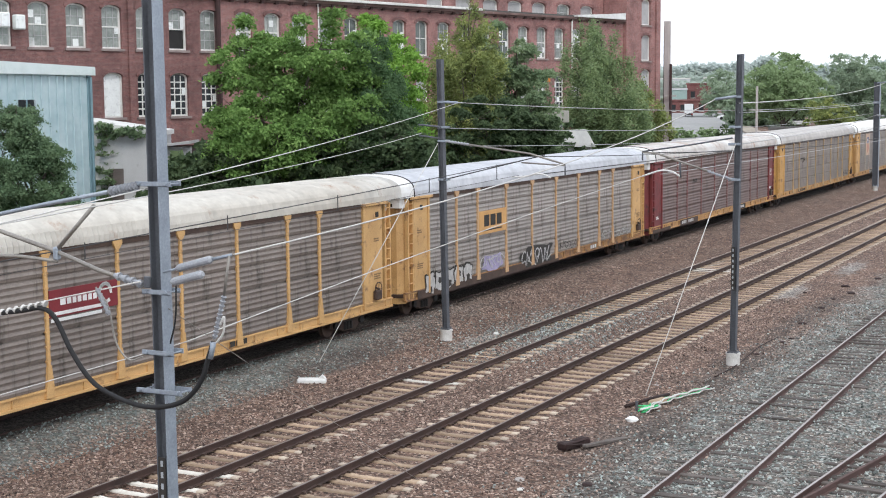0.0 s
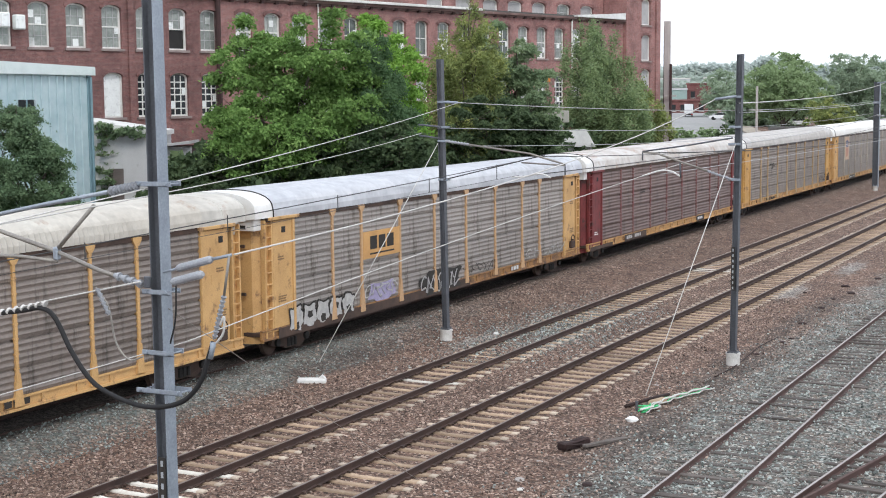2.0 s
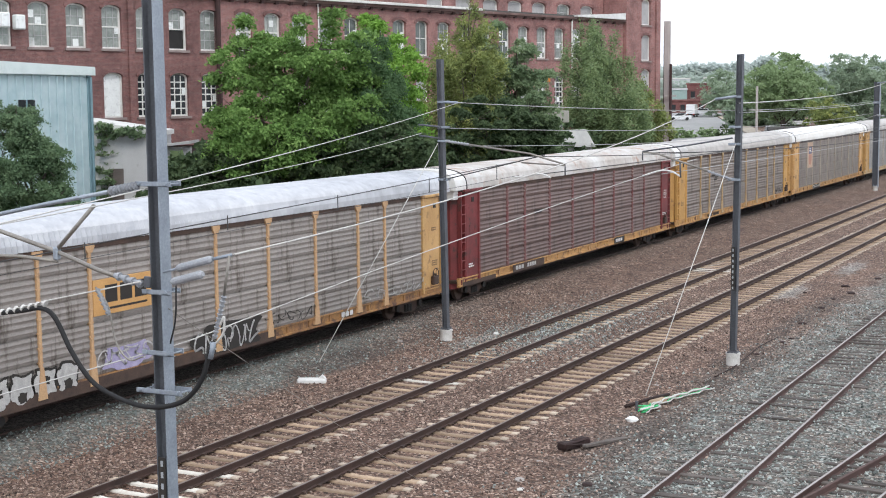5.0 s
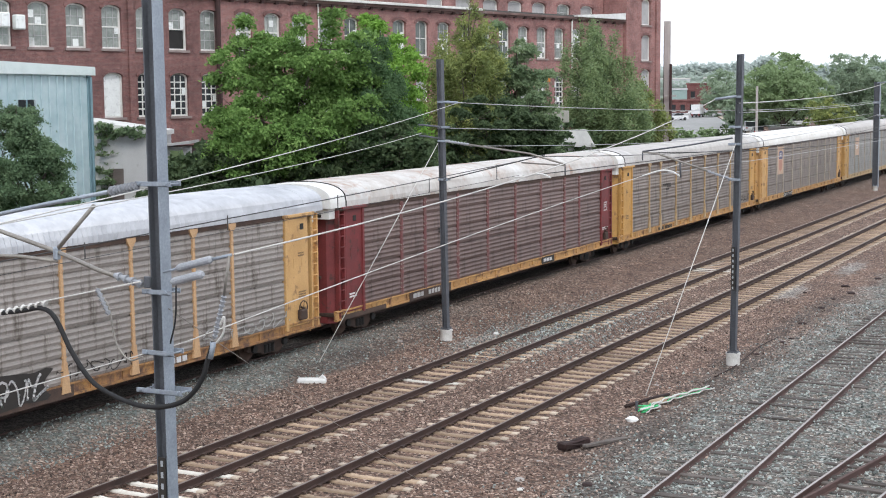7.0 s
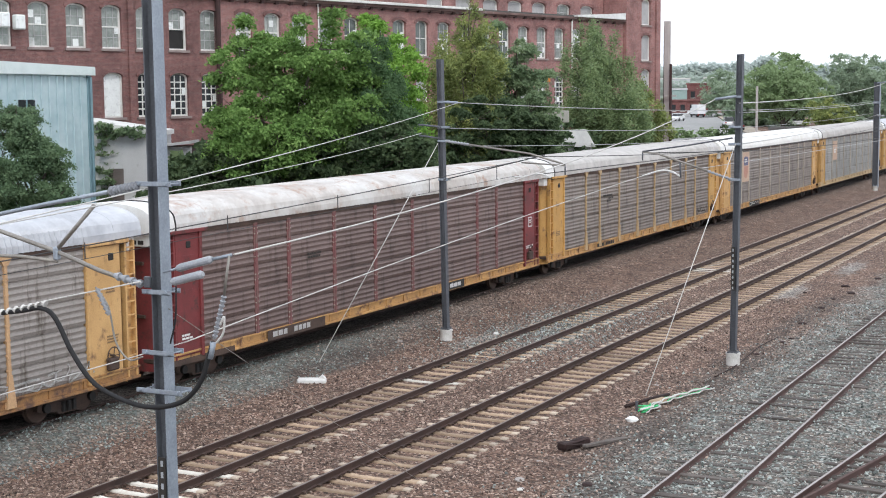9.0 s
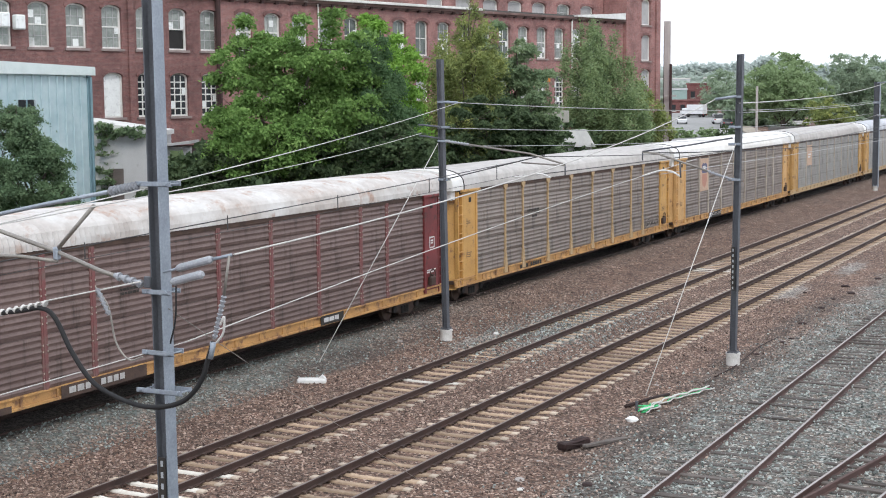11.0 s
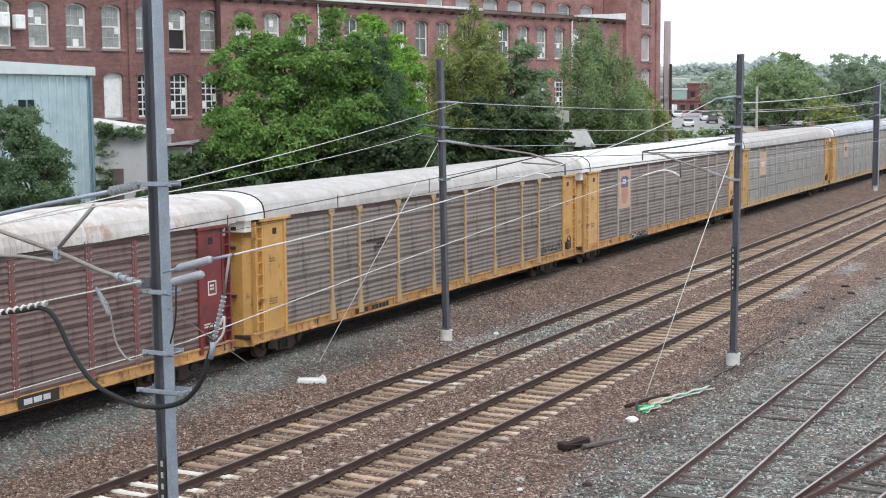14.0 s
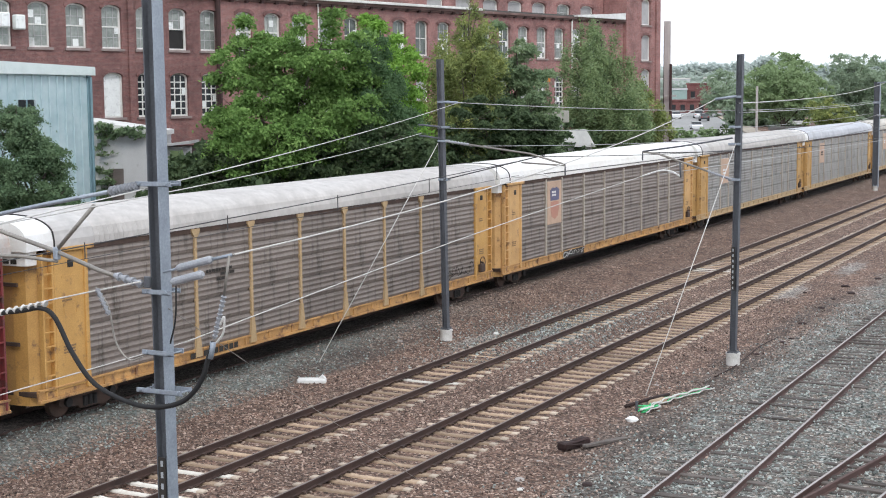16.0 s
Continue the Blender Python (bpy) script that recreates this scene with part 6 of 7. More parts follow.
def leaf_cloud(blobs, per, size, seed, droop=0.0, spray=0.25, wild=0.7):
    """Leaves in small sprays round the twig ends of each clump."""
    rng = np.random.RandomState(seed)
    P = []
    for x, y, z, r in blobs:
        n_twig = max(7, int(10 * r * r))
        d = rng.randn(n_twig, 3)
        d /= np.linalg.norm(d, axis=1)[:, None]
        tips = np.array([x, y, z]) + d * (r * (0.5 + 0.75 * rng.rand(n_twig, 1) ** 0.6)) * np.array([1.05, 1.05, 0.95])
        k = int(per * r * r / n_twig) + 1
        for t in tips:
            o = rng.randn(k, 3) * np.array([spray, spray, 0.45 * spray + droop]) * (0.4 + 0.38 * r)
            P.append(t + o - np.array([0, 0, 1]) * (o[:, :1] ** 2 + o[:, 1:2] ** 2) * 0.6)
    P = np.concatenate(P)
    n = len(P)
    nrm = rng.randn(n, 3) * wild + np.array([0.3, -0.35, 0.65])
    nrm /= np.linalg.norm(nrm, axis=1)[:, None]
    t = np.cross(nrm, rng.randn(n, 3))
    t /= np.linalg.norm(t, axis=1)[:, None] + 1e-9
    b = np.cross(nrm, t)
    s = size * (0.55 + 0.7 * rng.rand(n, 1))
    V = np.stack([P - t * s, P + b * s * 0.55 - t * s * 0.1, P + t * s, P - b * s * 0.55 - t * s * 0.1], 1).reshape(-1, 3)
    me = bpy.data.meshes.new("crown")
    me.vertices.add(4 * n)
    me.vertices.foreach_set("co", V.astype(np.float32).ravel())
    me.loops.add(4 * n)
    me.loops.foreach_set("vertex_index", np.arange(4 * n, dtype=np.int32))
    me.polygons.add(n)
    me.polygons.foreach_set("loop_start", np.arange(0, 4 * n, 4, dtype=np.int32))
    me.update(calc_edges=True)
    me.validate()
    return me


def tree(name, label, blobs, leaf, per, size, seed, trunk=0.2, droop=0.0, low=True, category="tree", wild=0.7):
    rng = random.Random(seed)
    x = sum(b[0] for b in blobs) / len(blobs)
    y = sum(b[1] for b in blobs) / len(blobs)
    g = ground_height(x, y)
    t = thing(name, label, category)
    top = max(b[2] for b in blobs)
    bm = bmesh.new()
    pts = [Vector((x + 0.25 * math.sin(k * 1.7 + seed), y + 0.2 * math.cos(k * 1.3), g - 0.1 + (top - g) * k / 6)) for k in range(7)]
    for k in range(6):
        rod(bm, pts[k], pts[k + 1], trunk * (1 - k / 6.6), 8, trunk * (1 - (k + 1) / 6.6))
    part("trunk", bm, BARK, t)
    for bx, by, bz, r in blobs:
        bm = bmesh.new()
        k = min(max(int((bz - g) / (top - g) * 6 - 1.6), 1), 5)
        a, c = pts[k], Vector((bx, by, bz))
        mid = a.lerp(c, 0.55) + Vector((0, 0, 0.25))
        rod(bm, a, mid, trunk * 0.35, 6, trunk * 0.22)
        rod(bm, mid, c, trunk * 0.22, 6, trunk * 0.08)
        for _ in range(4):
            e = c + Vector((rng.gauss(0, 1), rng.gauss(0, 1), rng.gauss(0, 0.8))).normalized() * r * 0.95
            rod(bm, mid.lerp(c, 0.8), e, trunk * 0.08, 5, 0.012)
        part("limb", bm, BARK, t)
    if low:
        zmin = min(b[2] for b in blobs)
        blobs = blobs + [(b[0], b[1], max(g + 1.0, b[2] - 2.6), b[3] * 0.9) for b in blobs if b[2] < zmin + 1.2]
    part("crown", leaf_cloud(blobs, per, size, seed, droop, wild=wild), leaf, t)
    return t


MAPLE = [(-36.4, 53.2, 10.7, 1.1), (-36.4, 51.6, 9.6, 1.0), (-35.9, 53.4, 9.6, 1.4), (-32.5, 52.3, 10.8, 1.1), (-32.6, 53.9, 9.8, 1.4), (-33.5, 52.5, 9.0, 1.5), (-36.6, 52.3, 7.8, 1.35), (-34.2, 51.3, 7.4, 1.7),
         (-33.6, 54.0, 7.6, 1.6), (-32.0, 53.8, 8.0, 1.4), (-37.2, 52.2, 6.6, 1.0), (-35.5, 51.3, 6.5, 1.2), (-32.9, 53.9, 6.7, 1.1), (-32.6, 53.4, 7.0, 1.1),
         (-35.3, 50.4, 6.2, 1.0), (-35.2, 51.0, 5.6, 1.0), (-35.3, 52.4, 6.1, 1.1), (-34.6, 54.6, 6.2, 1.0)]
LOCUST = [(-35.6, 62.9, 11.9, 0.6), (-35.1, 62.9, 10.8, 1.1), (-33.2, 61.2, 9.9, 1.0), (-35.3, 61.5, 9.6, 1.2), (-34.0, 62.4, 8.5, 1.1), (-35.2, 62.5, 8.0, 1.4), (-33.5, 62.3, 6.8, 0.8), (-33.7, 60.3, 6.3, 1.4), (-35.2, 60.7, 5.5, 1.2), (-33.5, 61.5, 5.2, 1.1)]
BIRCH = [(-35.6, 73.6, 13.6, 0.22), (-35.3, 73.3, 13.0, 0.25), (-35.8, 72.8, 12.6, 0.28), (-36.3, 73.8, 11.9, 0.6), (-35.2, 73.4, 12.0, 0.4), (-34.7, 72.5, 11.3, 0.8), (-35.4, 71.5, 10.3, 1.1), (-34.8, 72.8, 9.7, 1.1), (-36.7, 72.2, 9.1, 1.0), (-35.9, 73.5, 8.1, 1.4), (-36.8, 71.7, 7.2, 1.1), (-35.2, 71.3, 6.3, 1.4), (-34.9, 73.6, 5.3, 1.3), (-36.3, 71.4, 5.0, 1.3)]
OAK = [(-35.9, 77.5, 11.6, 0.8), (-35.1, 77.1, 10.6, 1.0), (-35.6, 75.9, 10.1, 0.9), (-34.5, 78.0, 9.4, 1.1), (-35.6, 77.6, 8.4, 1.5), (-33.4, 76.7, 7.8, 1.1), (-34.4, 76.9, 6.6, 1.5), (-33.1, 77.2, 6.4, 0.8), (-35.1, 75.5, 5.5, 1.5), (-33.3, 76.5, 5.2, 1.2)]
WILLOW = [(-36.5, 94.1, 12.5, 0.8), (-35.8, 94.0, 11.3, 1.2), (-36.3, 92.0, 10.7, 1.2), (-34.8, 94.0, 10.3, 1.1), (-35.5, 91.0, 8.8, 1.6), (-34.7, 94.4, 8.5, 1.5), (-36.7, 91.9, 7.2, 1.2), (-35.6, 93.4, 6.6, 1.6), (-33.3, 92.7, 6.8, 1.4), (-36.1, 91.5, 5.5, 1.2), (-34.0, 92.5, 5.5, 1.6)]
SMALL = [(-34.5, 99.2, 8.3, 0.9), (-34.3, 97.3, 7.1, 1.1), (-33.3, 98.0, 6.7, 1.0), (-33.1, 99.5, 5.7, 0.7), (-34.1, 98.8, 5.5, 1.1)]
PINE = [(-31.5, 54.7, 10.9, 0.5), (-31.6, 54.5, 10.2, 0.7), (-31.3, 55.2, 9.5, 0.8), (-31.7, 54.6, 9.0, 0.9), (-31.3, 56.0, 8.8, 0.7), (-31.6, 54.8, 8.1, 1.0), (-31.2, 56.3, 7.7, 0.8), (-31.8, 54.1, 7.5, 0.9),
        (-31.3, 55.5, 7.1, 1.0), (-31.2, 56.5, 6.6, 0.9), (-31.8, 53.9, 6.4, 1.0), (-31.4, 55.0, 5.9, 1.1)]
SHRUB = [(-40.4, 54.8, 5.1, 1.0), (-39.0, 55.6, 5.6, 1.2), (-37.9, 56.1, 5.0, 1.1), (-36.4, 56.9, 5.4, 1.2), (-34.9, 57.6, 5.1, 1.1), (-33.8, 58.2, 5.5, 1.2), (-32.6, 58.9, 5.5, 1.2), (-31.6, 59.5, 5.7, 1.0), (-41.0, 54.4, 4.5, 0.8)]
SHRUB_FAR = [(-37.9, 73.6, 4.7, 1.2), (-36.4, 74.4, 5.0, 1.3), (-34.9, 75.2, 5.2, 1.3), (-33.5, 75.9, 5.3, 1.2), (-32.4, 76.4, 5.4, 1.0)]
BUSH = [(-33.2, 34.0, 8.05, 0.6), (-32.4, 34.2, 7.85, 0.45), (-31.85, 34.0, 7.5, 0.55), (-33.2, 34.3, 7.1, 0.9), (-31.5, 34.0, 6.9, 0.55), (-32.3, 33.9, 6.6, 0.9), (-31.2, 34.1, 6.2, 0.6), (-33.1, 34.3, 5.9, 0.9), (-31.6, 34.0, 5.7, 0.8), (-31.1, 34.3, 5.3, 0.6)]
tree("maple_tree", "broad bright green maple tree behind the train", [(x, y, z, r * 1.12) for x, y, z, r in MAPLE], LEAF_BRIGHT, 3700, 0.088, 1, 0.28, low=False)
tree("locust_tree", "tall lime green tree beside the maple", [(x - 0.6, y, z, r * 1.32) for x, y, z, r in LOCUST if z > 6], LEAF_LIME, 2900, 0.088, 2, 0.22, low=False)
tree("pine_tree", "dark soft-needled tree among the maples", [(x, y, z, r * 1.1) for x, y, z, r in PINE], LEAF_PINE, 6000, 0.055, 3, 0.15, 0.1, low=False)
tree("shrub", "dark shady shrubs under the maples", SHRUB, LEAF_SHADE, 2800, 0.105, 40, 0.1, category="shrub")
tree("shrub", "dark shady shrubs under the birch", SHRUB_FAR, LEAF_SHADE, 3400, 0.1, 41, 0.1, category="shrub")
# shrubs whose dark leaf colour carries the shade of the trees' lower parts
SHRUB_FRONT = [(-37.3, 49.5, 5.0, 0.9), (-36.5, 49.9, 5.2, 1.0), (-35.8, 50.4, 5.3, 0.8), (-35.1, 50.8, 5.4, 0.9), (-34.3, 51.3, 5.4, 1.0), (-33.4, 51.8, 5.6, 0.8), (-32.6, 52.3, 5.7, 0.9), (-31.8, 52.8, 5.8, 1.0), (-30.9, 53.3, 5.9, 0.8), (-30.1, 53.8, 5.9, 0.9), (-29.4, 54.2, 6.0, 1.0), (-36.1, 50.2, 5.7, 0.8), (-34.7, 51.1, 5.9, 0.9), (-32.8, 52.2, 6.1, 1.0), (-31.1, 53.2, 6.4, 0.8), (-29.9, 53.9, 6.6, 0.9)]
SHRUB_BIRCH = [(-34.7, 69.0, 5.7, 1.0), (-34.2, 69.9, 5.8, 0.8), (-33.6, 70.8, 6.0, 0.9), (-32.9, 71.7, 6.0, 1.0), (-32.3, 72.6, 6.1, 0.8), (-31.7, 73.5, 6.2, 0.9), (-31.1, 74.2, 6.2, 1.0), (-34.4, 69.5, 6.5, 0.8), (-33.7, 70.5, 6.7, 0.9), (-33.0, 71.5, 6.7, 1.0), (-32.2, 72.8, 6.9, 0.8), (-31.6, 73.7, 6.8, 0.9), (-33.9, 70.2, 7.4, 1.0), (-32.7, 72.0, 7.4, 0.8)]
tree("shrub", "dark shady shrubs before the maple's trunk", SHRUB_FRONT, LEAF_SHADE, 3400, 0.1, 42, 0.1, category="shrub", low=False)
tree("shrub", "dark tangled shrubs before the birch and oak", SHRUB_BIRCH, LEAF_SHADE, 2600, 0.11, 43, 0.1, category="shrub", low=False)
tree("birch_tree", "loose yellow-green birch tree before the mill", [(x, y, z, r * 1.18) for x, y, z, r in BIRCH], LEAF_OLIVE, 2800, 0.076, 4, 0.16, 0.2)
tree("oak_tree", "dark green tree before the mill", [(x, y, z, r * 1.26) for x, y, z, r in OAK], LEAF_DARK, 2800, 0.094, 5, 0.22)
tree("willow_tree", "drooping dark green tree before the mill", [(x, y + (1.9 if y < 92.6 and z < 8 else 0), z, r) for x, y, z, r in WILLOW], LEAF_WILLOW, 3200, 0.086, 6, 0.22, 0.42)
tree("small_tree", "small yellow-green tree beside the street", SMALL, LEAF_OLIVE, 2200, 0.095, 7, 0.12, 0.2)
tree("leafy_bush", "tall dark green bush before the steel building", [(x - 0.3, y, z, r * 1.16) for x, y, z, r in BUSH] + [(-31.3, 34.1, 6.6, 0.6), (-31.0, 34.2, 5.6, 0.6), (-32.6, 34.2, 5.4, 0.9)], LEAF_BUSH, 8000, 0.05, 8, 0.12, category="bush")
FAR = {"a": [(-54.6, 211.3, 9.6, 2.6), (-53.1, 218.8, 12.1, 2.4), (-50.4, 218.5, 10.4, 2.6), (-52.7, 213.7, 8.7, 3.4), (-56.1, 214.0, 7.2, 2.4), (-49.3, 213.7, 8.0, 3.0), (-54.2, 216.6, 7.4, 2.6), (-48.3, 217.5, 7.6, 2.4)],
       "b": [(-47.4, 232.3, 12.2, 2.0), (-44.0, 228.4, 11.2, 2.7), (-42.5, 234.2, 11.7, 2.2), (-45.9, 229.6, 8.6, 3.1), (-42.5, 232.4, 8.1, 3.6), (-44.1, 229.8, 5.1, 3.6), (-47.8, 230.7, 6.0, 2.7), (-40.5, 233.7, 5.0, 2.7)],
       "c": [(-71.9, 247.0, 10.3, 2.5), (-71.8, 241.8, 8.4, 2.8), (-69.6, 244.3, 7.8, 2.8), (-70.4, 242.3, 5.9, 3.0), (-68.5, 246.0, 5.4, 2.2)],
       "d": [(-43.7, 203.2, 6.3, 1.7), (-41.8, 201.6, 4.7, 2.0), (-44.9, 203.6, 4.3, 1.6), (-41.5, 204.0, 3.1, 1.7)]}
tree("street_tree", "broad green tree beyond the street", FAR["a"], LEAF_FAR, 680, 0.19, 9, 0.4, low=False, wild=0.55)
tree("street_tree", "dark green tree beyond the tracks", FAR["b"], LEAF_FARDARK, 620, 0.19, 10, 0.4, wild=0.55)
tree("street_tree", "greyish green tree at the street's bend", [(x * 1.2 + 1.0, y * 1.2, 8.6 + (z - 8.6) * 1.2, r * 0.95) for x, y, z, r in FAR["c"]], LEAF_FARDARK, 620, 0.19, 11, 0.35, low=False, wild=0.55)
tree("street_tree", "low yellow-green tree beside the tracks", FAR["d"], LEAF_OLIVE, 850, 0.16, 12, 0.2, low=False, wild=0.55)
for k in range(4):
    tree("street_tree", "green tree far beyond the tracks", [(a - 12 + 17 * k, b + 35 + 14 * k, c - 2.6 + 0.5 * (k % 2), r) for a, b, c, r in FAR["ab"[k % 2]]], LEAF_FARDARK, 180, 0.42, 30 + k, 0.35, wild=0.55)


def undergrowth():
    """Rank shrubs between the train and the buildings."""
    rng = random.Random(5)
    blobs = []
    for k in range(130):
        y = 30 + k * 0.7 + rng.uniform(-0.6, 0.6)
        x = rng.uniform(-39, -31.8)
        blobs.append((x, y, rng.uniform(0.6, 4.4) if y > 49 else rng.uniform(0.5, 1.8), rng.uniform(0.8, 1.6) if y > 49 else 0.8))
    for k in range(70):
        blobs.append((rng.uniform(-41, -35), 54 + k * 0.48, rng.uniform(3.2, 5.9), rng.uniform(1.0, 1.5)))
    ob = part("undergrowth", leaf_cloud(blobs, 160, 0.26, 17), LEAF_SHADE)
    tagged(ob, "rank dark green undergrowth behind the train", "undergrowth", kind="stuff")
    ivy = [(-49.7 + 0.25 * (k % 2), 57.7 + 0.1 * k, 3.0 + 0.5 * k, 0.35) for k in range(8)] + [(-49.4 + 0.42 * k, 57.95 + 0.2 * k, 7.05 - 0.06 * k, 0.3) for k in range(5)]
    tagged(part("ivy", leaf_cloud(ivy, 3000, 0.1, 19), LEAF_DARK), "dark ivy climbing the shed wall", "ivy", kind="stuff")
    hedge = [(-67.5 + 0.55 * k, 206.5 + 0.8 * k, 1.9 + 0.3 * math.sin(k), 0.9) for k in range(12)]
    tagged(part("hedge", leaf_cloud(hedge, 300, 0.25, 23), LEAF_FAR), "low green hedge along the street", "hedge", kind="stuff")


undergrowth()

# ---- street, town and hills ----
ASPHALT = surface("worn_asphalt", (0.3, 0.3, 0.29), (0.24, 0.24, 0.235), 0.9, fine=4, coarse=0.2)
KERB = surface("tan_kerb", (0.4, 0.35, 0.28), (0.3, 0.26, 0.21), 0.9)
TOWNRED = brick_material("town_brick", (0.23, 0.085, 0.08), (0.17, 0.065, 0.06), (0.24, 0.16, 0.15))
TOWNGREEN = surface("pale_green_siding", (0.33, 0.45, 0.42), (0.28, 0.39, 0.36), 0.7)
TOWNWHITE = surface("white_siding", (0.66, 0.68, 0.69), (0.54, 0.56, 0.57), 0.7)
POLEWOOD = surface("weathered_pole", (0.5, 0.46, 0.44), (0.38, 0.345, 0.33), 0.9, stretch=(3, 3, 0.3))


def strip(name, label, left, right, lift, material, category, kind="structure"):
    """A paved strip that follows the rising ground."""
    verts, faces = [], []
    n = 30
    for k in range(n + 1):
        for (ax, ay), (bx, by) in (left, right):
            x, y = ax + (bx - ax) * k / n, ay + (by - ay) * k / n
            verts.append((x, y, -0.25 + min(max(y - 120, 0), 190) * 0.0213 + lift))
    faces = [(2 * k, 2 * k + 1, 2 * k + 3, 2 * k + 2) for k in range(n)]
    bm = bmesh.new()
    bm.from_mesh(mesh_of(name, verts, faces))
    bmesh.ops.recalc_face_normals(bm, faces=bm.faces)
    for f in bm.faces:
        if f.normal.z < 0:
            f.normal_flip()
    up = bmesh.ops.extrude_face_region(bm, geom=bm.faces[:])
    bmesh.ops.translate(bm, vec=(0, 0, -0.3), verts=[g for g in up["geom"] if isinstance(g, bmesh.types.BMVert)])
    bmesh.ops.recalc_face_normals(bm, faces=bm.faces)
    return tagged(part(name, bm, material), label, category, kind=kind)


strip("road", "worn grey asphalt street rising away", ((-54, 165), (-116, 330)), ((-37.5, 160), (-86, 294)), 0.05, ASPHALT, "road")
strip("pavement", "tan kerb and pavement along the street", ((-37.3, 160), (-85.8, 294)), ((-34.5, 160), (-83.5, 295)), 0.18, KERB, "pavement")
strip("road", "worn grey asphalt cross street", ((-130, 296), (-60, 290)), ((-130, 318), (-60, 310)), 0.06, ASPHALT, "road")


def town_house(name, label, x, y, w, d, h, wall, roof, turn=18, wins=(4, 1), gable=False, ground=3.2):
    b = thing(name, label, "town building", pose(x, y, ground, 0, 0, turn))
    part("wall", boxes(((-w / 2, 0, -1), (w / 2, d, h))), wall, b)
    if gable:
        bm = bmesh.new()
        prism(bm, [(-w / 2 - 0.3, h), (w / 2 + 0.3, h), (0, h + w * 0.3)], d + 0.4, Matrix.Translation((0, -0.2, 0)))
        part("roof", bm, roof, b)
    else:
        part("roof", boxes(((-w / 2 - 0.2, -0.2, h), (w / 2 + 0.2, d + 0.2, h + 0.35))), roof, b)
    for r in range(wins[1]):
        for k in range(wins[0]):
            u = -w / 2 + w * (k + 0.5) / wins[0]
            z = 1.0 + r * 3.0
            win = part("window", boxes(((u - 0.5, -0.08, z), (u + 0.5, -0.004, z + 1.5))), DARKGLASS, b)
            part("frame", boxes(((u - 0.6, -0.14, z - 0.12), (u + 0.6, -0.085, z))), TRIM, win)
    return b


town_house("brick_warehouse", "low red brick warehouse at the street's end", -100.2, 329, 5.6, 8, 7.1, TOWNRED, TOWNRED, 16, (2, 2))
town_house("brick_shop", "long low red brick shop at the street's end", -98.6, 318.5, 10.5, 6, 3.3, TOWNRED, TOWNRED, 16, (5, 1))
town_house("green_house", "pale green and white town building", -104.6, 326, 4.6, 6, 5.9, TOWNGREEN, TOWNWHITE, 16, (2, 1))
for x, y, w, h, lab in ((-152.6, 480, 6.4, 1.5, "white house on the hillside"), (-161.7, 480, 4.2, 1.5, "pinkish white house on the hillside"), (-142.6, 480, 3.6, 1.6, "small white house on the hillside"), (-125.0, 480, 5.0, 1.0, "white house among far trees")):
    town_house("hill_house", lab, x, y, w, 6, h, TOWNWHITE, TRIM, 18, (0, 0), False, 11.6)
town_house("track_house", "low dark shed between street and tracks", -47, 200, 7, 4, 2.6, RUSTPIPE, TAR, 10, (2, 1), False, 0.6)

chim = thing("tall_column", "tall weathered square column beside the mill", "column", pose(-44.7, 136.1, 0, 0, 0, 14))
part("shaft", boxes(((-0.32, -0.32, -0.5), (0.32, 0.32, 15.5)), bevel=0.03), POLEWOOD, chim)
part("casing", boxes(((-0.335, -0.36, -0.5), (-0.27, -0.325, 15.0)), bevel=0.002), RUSTPIPE, chim, "dark rusted strip up the column")
for name, x, y, h, r in (("utility_pole", -44.1, 135.4, 11.3, 0.13), ("utility_pole", -39.2, 149.4, 9.1, 0.12)):
    p = thing(name, "weathered wooden utility pole with a cross arm", "utility pole", pose(x, y, 0))
    bm = bmesh.new()
    rod(bm, (0, 0, -0.3), (0, 0, h), r * 1.2, 10, r)
    part("shaft", bm, RUSTPIPE if h > 10 else POLEWOOD, p)
    part("cross_arm", boxes(((-0.6, -0.06, h * 0.72), (0.6, 0.06, h * 0.72 + 0.12)), bevel=0.01), POLEWOOD, p)


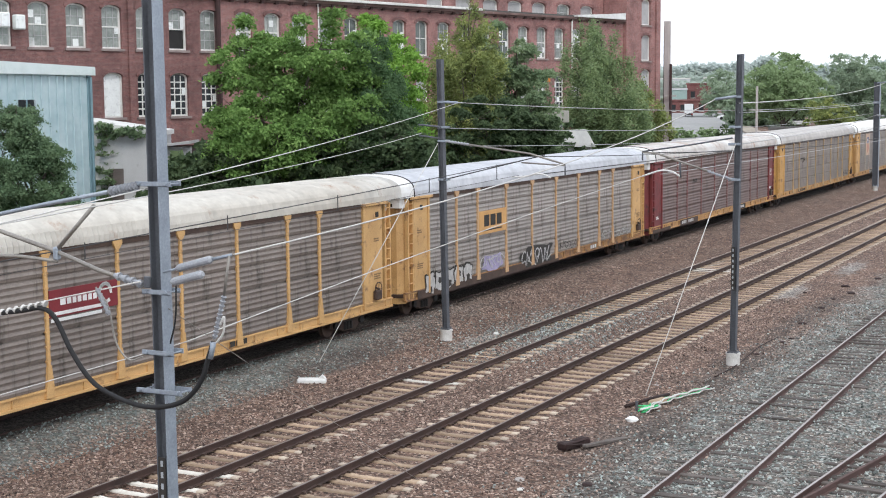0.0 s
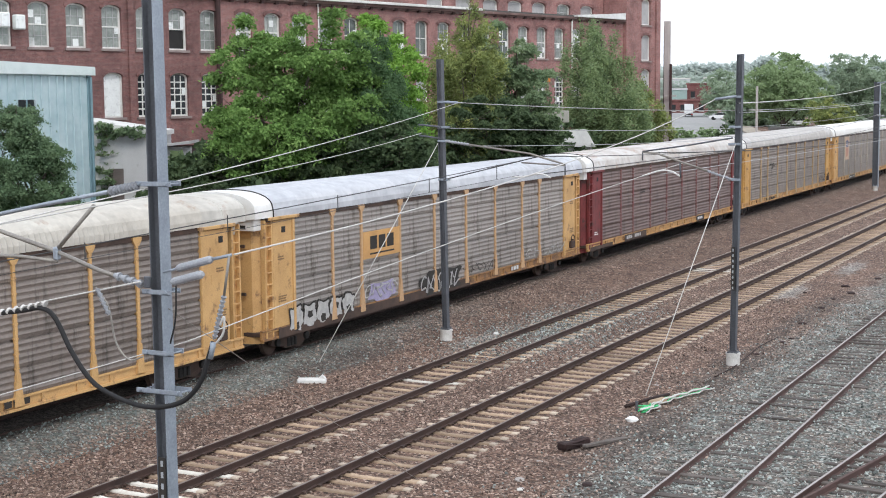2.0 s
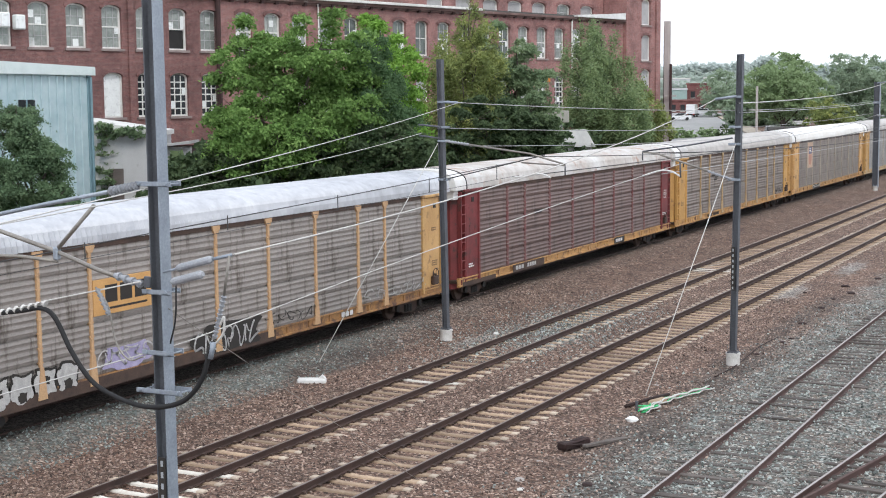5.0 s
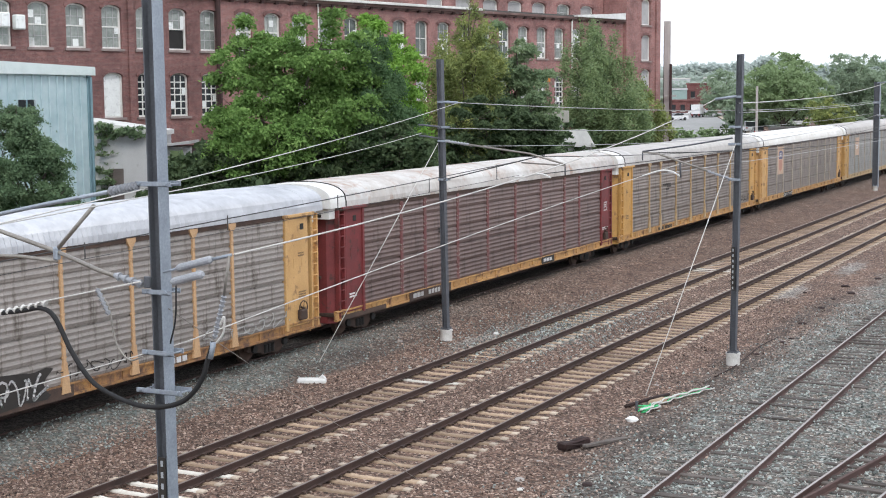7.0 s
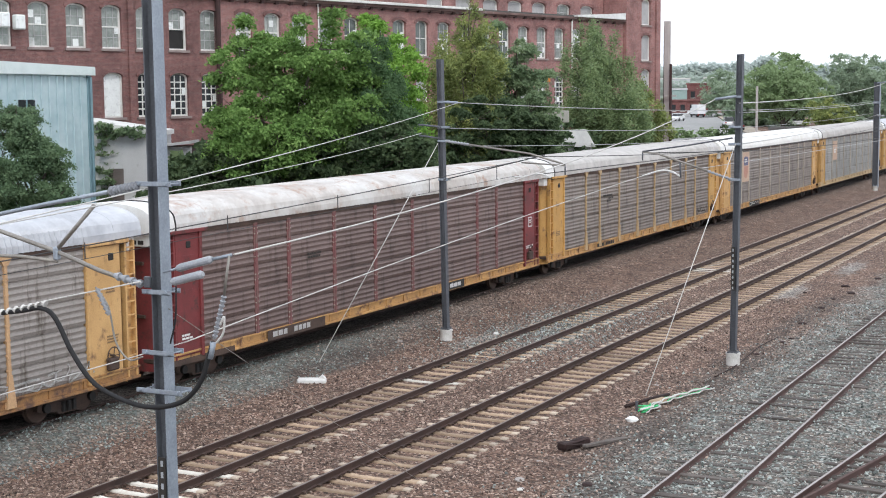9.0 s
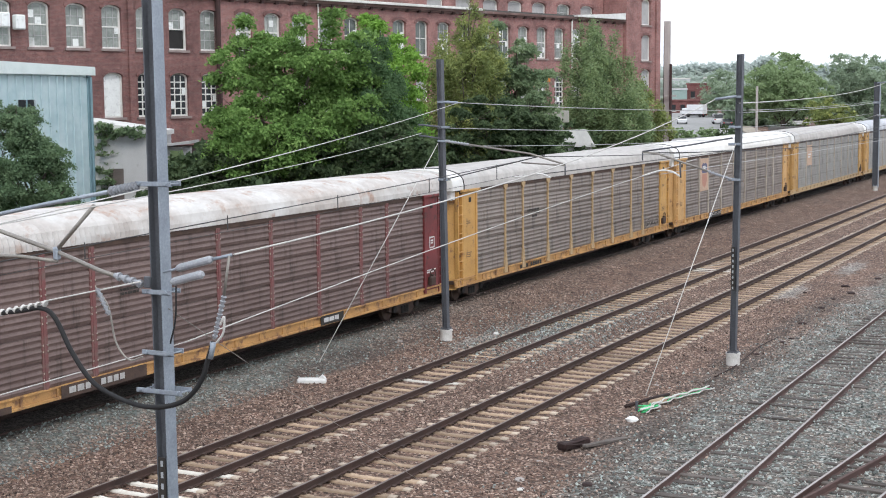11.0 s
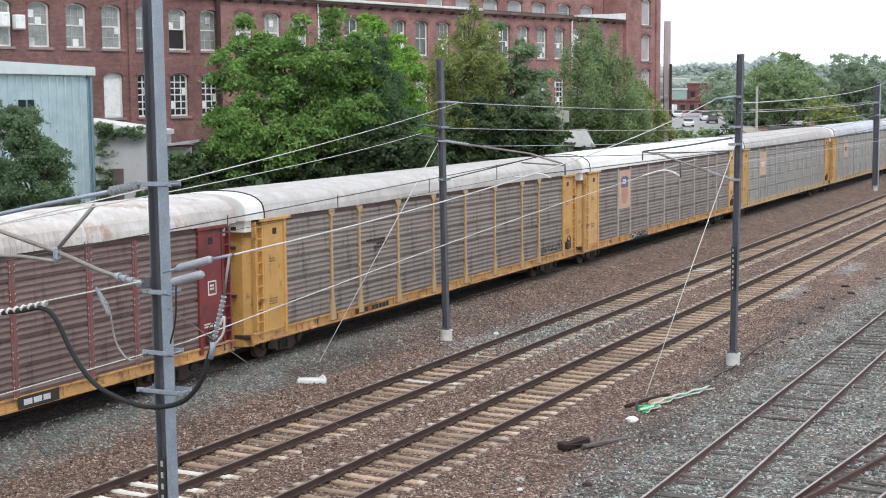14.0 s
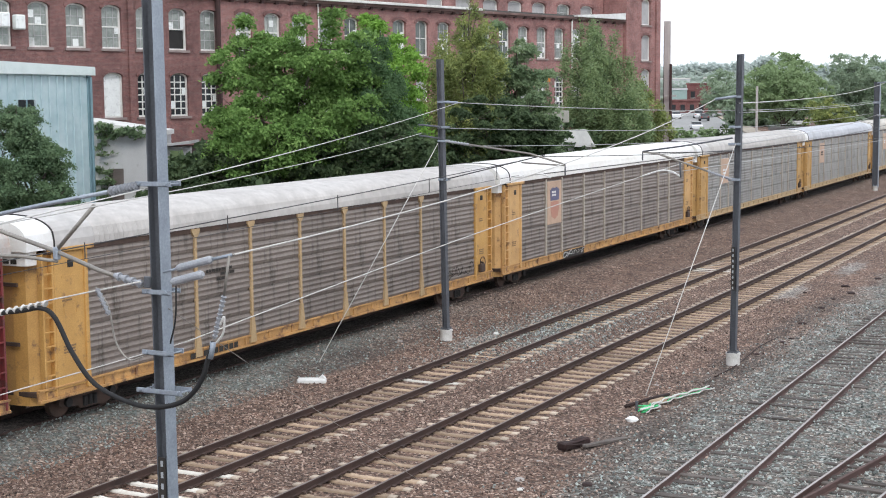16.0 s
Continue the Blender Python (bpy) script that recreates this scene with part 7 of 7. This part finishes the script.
def hills():
    """Wooded ridges, haze put into their pale colour: a solid slope with crowns along and below its skyline."""
    rng = np.random.RandomState(3)
    haze = leaf_material("painted_haze_woods", (0.5, 0.57, 0.54), (0.53, 0.6, 0.57), (0.56, 0.63, 0.6), 0.08)
    haze_near = leaf_material("painted_haze_near_woods", (0.38, 0.45, 0.395), (0.41, 0.48, 0.42), (0.44, 0.51, 0.45), 0.08)
    slope = [(-172 + 3.1 * k + rng.uniform(-1, 1), 468 + rng.uniform(-3, 3), z + rng.uniform(-0.6, 0.6), rng.uniform(1.8, 2.8)) for k in range(24) for z in (5.0, 8.0, 10.0)]
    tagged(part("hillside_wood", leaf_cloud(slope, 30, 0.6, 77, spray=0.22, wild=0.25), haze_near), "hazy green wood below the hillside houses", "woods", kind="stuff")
    knoll = lambda d: 5.5 * math.exp(-((d - 13.9) / 0.75) ** 4) + 4.0 * math.exp(-((d - 19.5) / 1.2) ** 2)
    far_top = lambda d: 23.5 + 1.6 * math.sin(d * 0.9) + 0.8 * math.sin(d * 2.7) + knoll(d)
    near_top = lambda d: 14.5 + 1.2 * math.sin(d * 1.3 + 1) + 0.7 * math.sin(d * 3.1) + 2.0 * math.exp(-((d - 17.8) / 1.5) ** 2)
    for dist, top, mat_ in ((880, far_top, haze), (600, near_top, haze_near)):
        blobs = []
        for k in range(84):
            d = 8 + k / 84 * 13.5
            a = radians(d)
            for drop in (2.4, 6.5):
                r = rng.uniform(2.6, 4.4) * dist / 880
                blobs.append((-math.sin(a) * dist + rng.uniform(-3, 3), math.cos(a) * dist + rng.uniform(-8, 2), top(d) - drop * dist / 880 + rng.uniform(-0.7, 0.7), r))
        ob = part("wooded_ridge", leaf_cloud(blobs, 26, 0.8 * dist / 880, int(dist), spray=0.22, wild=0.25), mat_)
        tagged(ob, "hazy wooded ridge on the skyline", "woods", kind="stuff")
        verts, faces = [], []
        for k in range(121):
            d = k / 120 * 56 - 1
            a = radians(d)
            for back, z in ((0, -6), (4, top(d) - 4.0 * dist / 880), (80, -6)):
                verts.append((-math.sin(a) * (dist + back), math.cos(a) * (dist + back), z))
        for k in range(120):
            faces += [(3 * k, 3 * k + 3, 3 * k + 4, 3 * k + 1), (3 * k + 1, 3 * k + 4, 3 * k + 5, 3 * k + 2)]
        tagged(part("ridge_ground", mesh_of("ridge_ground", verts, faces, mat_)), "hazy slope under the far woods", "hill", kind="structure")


hills()


# ---- road vehicles ----
CARWHITE = surface("white_car_paint", (0.75, 0.76, 0.77), (0.7, 0.7, 0.71), 0.25)
CARDARK = surface("dark_car_paint", (0.05, 0.055, 0.06), (0.04, 0.042, 0.045), 0.25)
TYRE = surface("tyre_rubber", (0.02, 0.02, 0.02), (0.015, 0.015, 0.015), 0.9)
TAIL = surface("red_lamp", (0.4, 0.02, 0.02), (0.3, 0.015, 0.015), 0.3)


def car(name, label, paint, van=False):
    """A car facing +x, on its wheels."""
    c = thing(name, label, "car")
    h = 1.75 if van else 1.42
    bm = bmesh.new()
    body = [(-2.15, 0.35), (2.15, 0.35), (2.2, 0.7), (1.9, 0.86), (1.0, 0.95), (-2.1, 0.98), (-2.2, 0.7)]
    prism(bm, body, 1.72, Matrix.Translation((0, -0.86, 0)))
    part("body", bm, paint, c)
    bm = bmesh.new()
    cab = [(-2.0 if van else -1.6, 0.96), (1.1, 0.94), (0.45, h - 0.04), (0.2, h), (-1.75 if van else -0.9, h)]
    prism(bm, cab, 1.5, Matrix.Translation((0, -0.75, 0)))
    part("cabin_glass", bm, DARKGLASS, c)
    part("roof", boxes(((-1.75 if van else -0.95, -0.7, h - 0.03), (0.35, 0.7, h + 0.02)), bevel=0.02), paint, c)
    for x in (-1.35, 1.35):
        for y in (-0.8, 0.8):
            bm = bmesh.new()
            rod(bm, (x, y - 0.1, 0.32), (x, y + 0.1, 0.32), 0.32, 14)
            part("wheel", bm, TYRE, c)
    for y in (-0.65, 0.65):
        part("tail_lamp", boxes(((-2.23, y - 0.15, 0.72), (-2.15, y + 0.15, 0.88))), TAIL, c)
    return c


def truck():
    c = thing("box_truck", "white box truck seen driving away", "truck")
    part("box", boxes(((-3.0, -1.2, 0.9), (2.2, 1.2, 3.5)), bevel=0.04), CARWHITE, c)
    part("cab", boxes(((2.25, -1.05, 0.5), (3.9, 1.05, 2.5)), bevel=0.15), CARWHITE, c)
    part("chassis", boxes(((-3.0, -1.1, 0.45), (3.7, 1.1, 0.88))), BLACK, c)
    for x in (-2.0, 2.9):
        for y in (-0.95, 0.95):
            bm = bmesh.new()
            rod(bm, (x, y - 0.14, 0.45), (x, y + 0.14, 0.45), 0.45, 14)
            part("wheel", bm, TYRE, c)
    for y in (-0.9, 0.9):
        part("tail_lamp", boxes(((-3.05, y - 0.2, 0.55), (-3.0, y + 0.2, 0.8))), TAIL, c)
    for ob in c.children:
        ob.data.transform(Matrix.Scale(0.74, 4))
    return c


TRUCK = truck()
CAR_A = car("white_car", "white saloon car turning on the street", CARWHITE)
CAR_B = car("dark_car", "dark saloon car driving up the street", CARDARK)
VAN = car("white_van", "white van driving up the street", CARWHITE, True)
CAR_D = car("white_car", "white car on the cross street", CARWHITE)
parked = car("white_car", "white car parked beyond the tracks", CARWHITE)
parked.matrix_basis = pose(-58, 248.3, 2.5, 0, 0, 190)


# ---- what moves ----
def street_z(y):
    return -0.25 + min(max(y - 120, 0), 190) * 0.0213 + 0.055


def drive(vehicle, rows):
    walk(vehicle, [(t, pose(x, y, street_z(y), 0, 0, heading)) for t, x, y, heading in rows])


def motions():
    # the train rolls at a steady 4.79 m/s towards the viewer
    for i, car_ in enumerate(TRAIN):
        y0 = 77.382 + CAR_MID + (i - 2) * 28.49
        walk(car_, [(t, pose(FREIGHT, y0 - 4.7915 * t, 0)) for t in (0.0, 16.0)])
    for w in WHEELS:
        x, y, z = w.location
        # 4.7915 m/s on a 0.43 m tread: 638 degrees a second
        walk(w, [(k * 0.125, pose(x, y, z, 79.8 * k)) for k in range(129)])
    drive(TRUCK, [(0, -91.1, 292.0, 108), (2, -90.8, 291.0, 108), (4, -90.0, 289.5, 104), (6, -88.6, 288.0, 95), (8, -87.5, 287.5, 100), (9, -87.7, 287.5, 125), (10.2, -88.1, 287.5, 155), (11.5, -88.5, 287.5, 170), (12.5, -90.1, 288.0, 175), (13.5, -93.0, 288.5, 177), (14.5, -97.4, 289.0, 178), (16, -104.0, 290.0, 178)])
    drive(CAR_A, [(0, -77.3, 274.0, 185), (2, -79.0, 274.0, 185), (4, -84.8, 271.4, 195), (7, -87.1, 271.4, 225), (9, -86.1, 268.8, 270),
                  (11.5, -80.3, 254.1, 290), (13, -78.5, 249.6, 291), (14, -76.6, 245.2, 292), (15, -73.9, 239.0, 293), (16, -71.4, 233.1, 293)])
    drive(CAR_B, [(0, -43, 180, 112), (6, -52, 205, 112), (9, -64, 232, 112), (11.5, -70.2, 245.5, 113), (13, -73.5, 252.1, 114), (14, -76.3, 259.0, 112), (15, -78.6, 263.8, 112), (16, -80.8, 268.8, 112)])
    drive(VAN, [(0, -45, 187, 112), (6, -56, 216, 112), (9, -69, 244, 112), (11.5, -75.7, 259.0, 112), (13, -78.5, 263.8, 112), (14, -81.4, 271.4, 111), (15, -84.5, 279.5, 111), (16, -86.1, 282.3, 111)])
    drive(CAR_D, [(0, -72, 299, 178), (4, -88.5, 298.5, 178), (9, -91.8, 300.5, 200), (12, -93.3, 297.4, 250), (15, -90.8, 282.4, 290), (16, -90.2, 280.6, 290)])


motions()
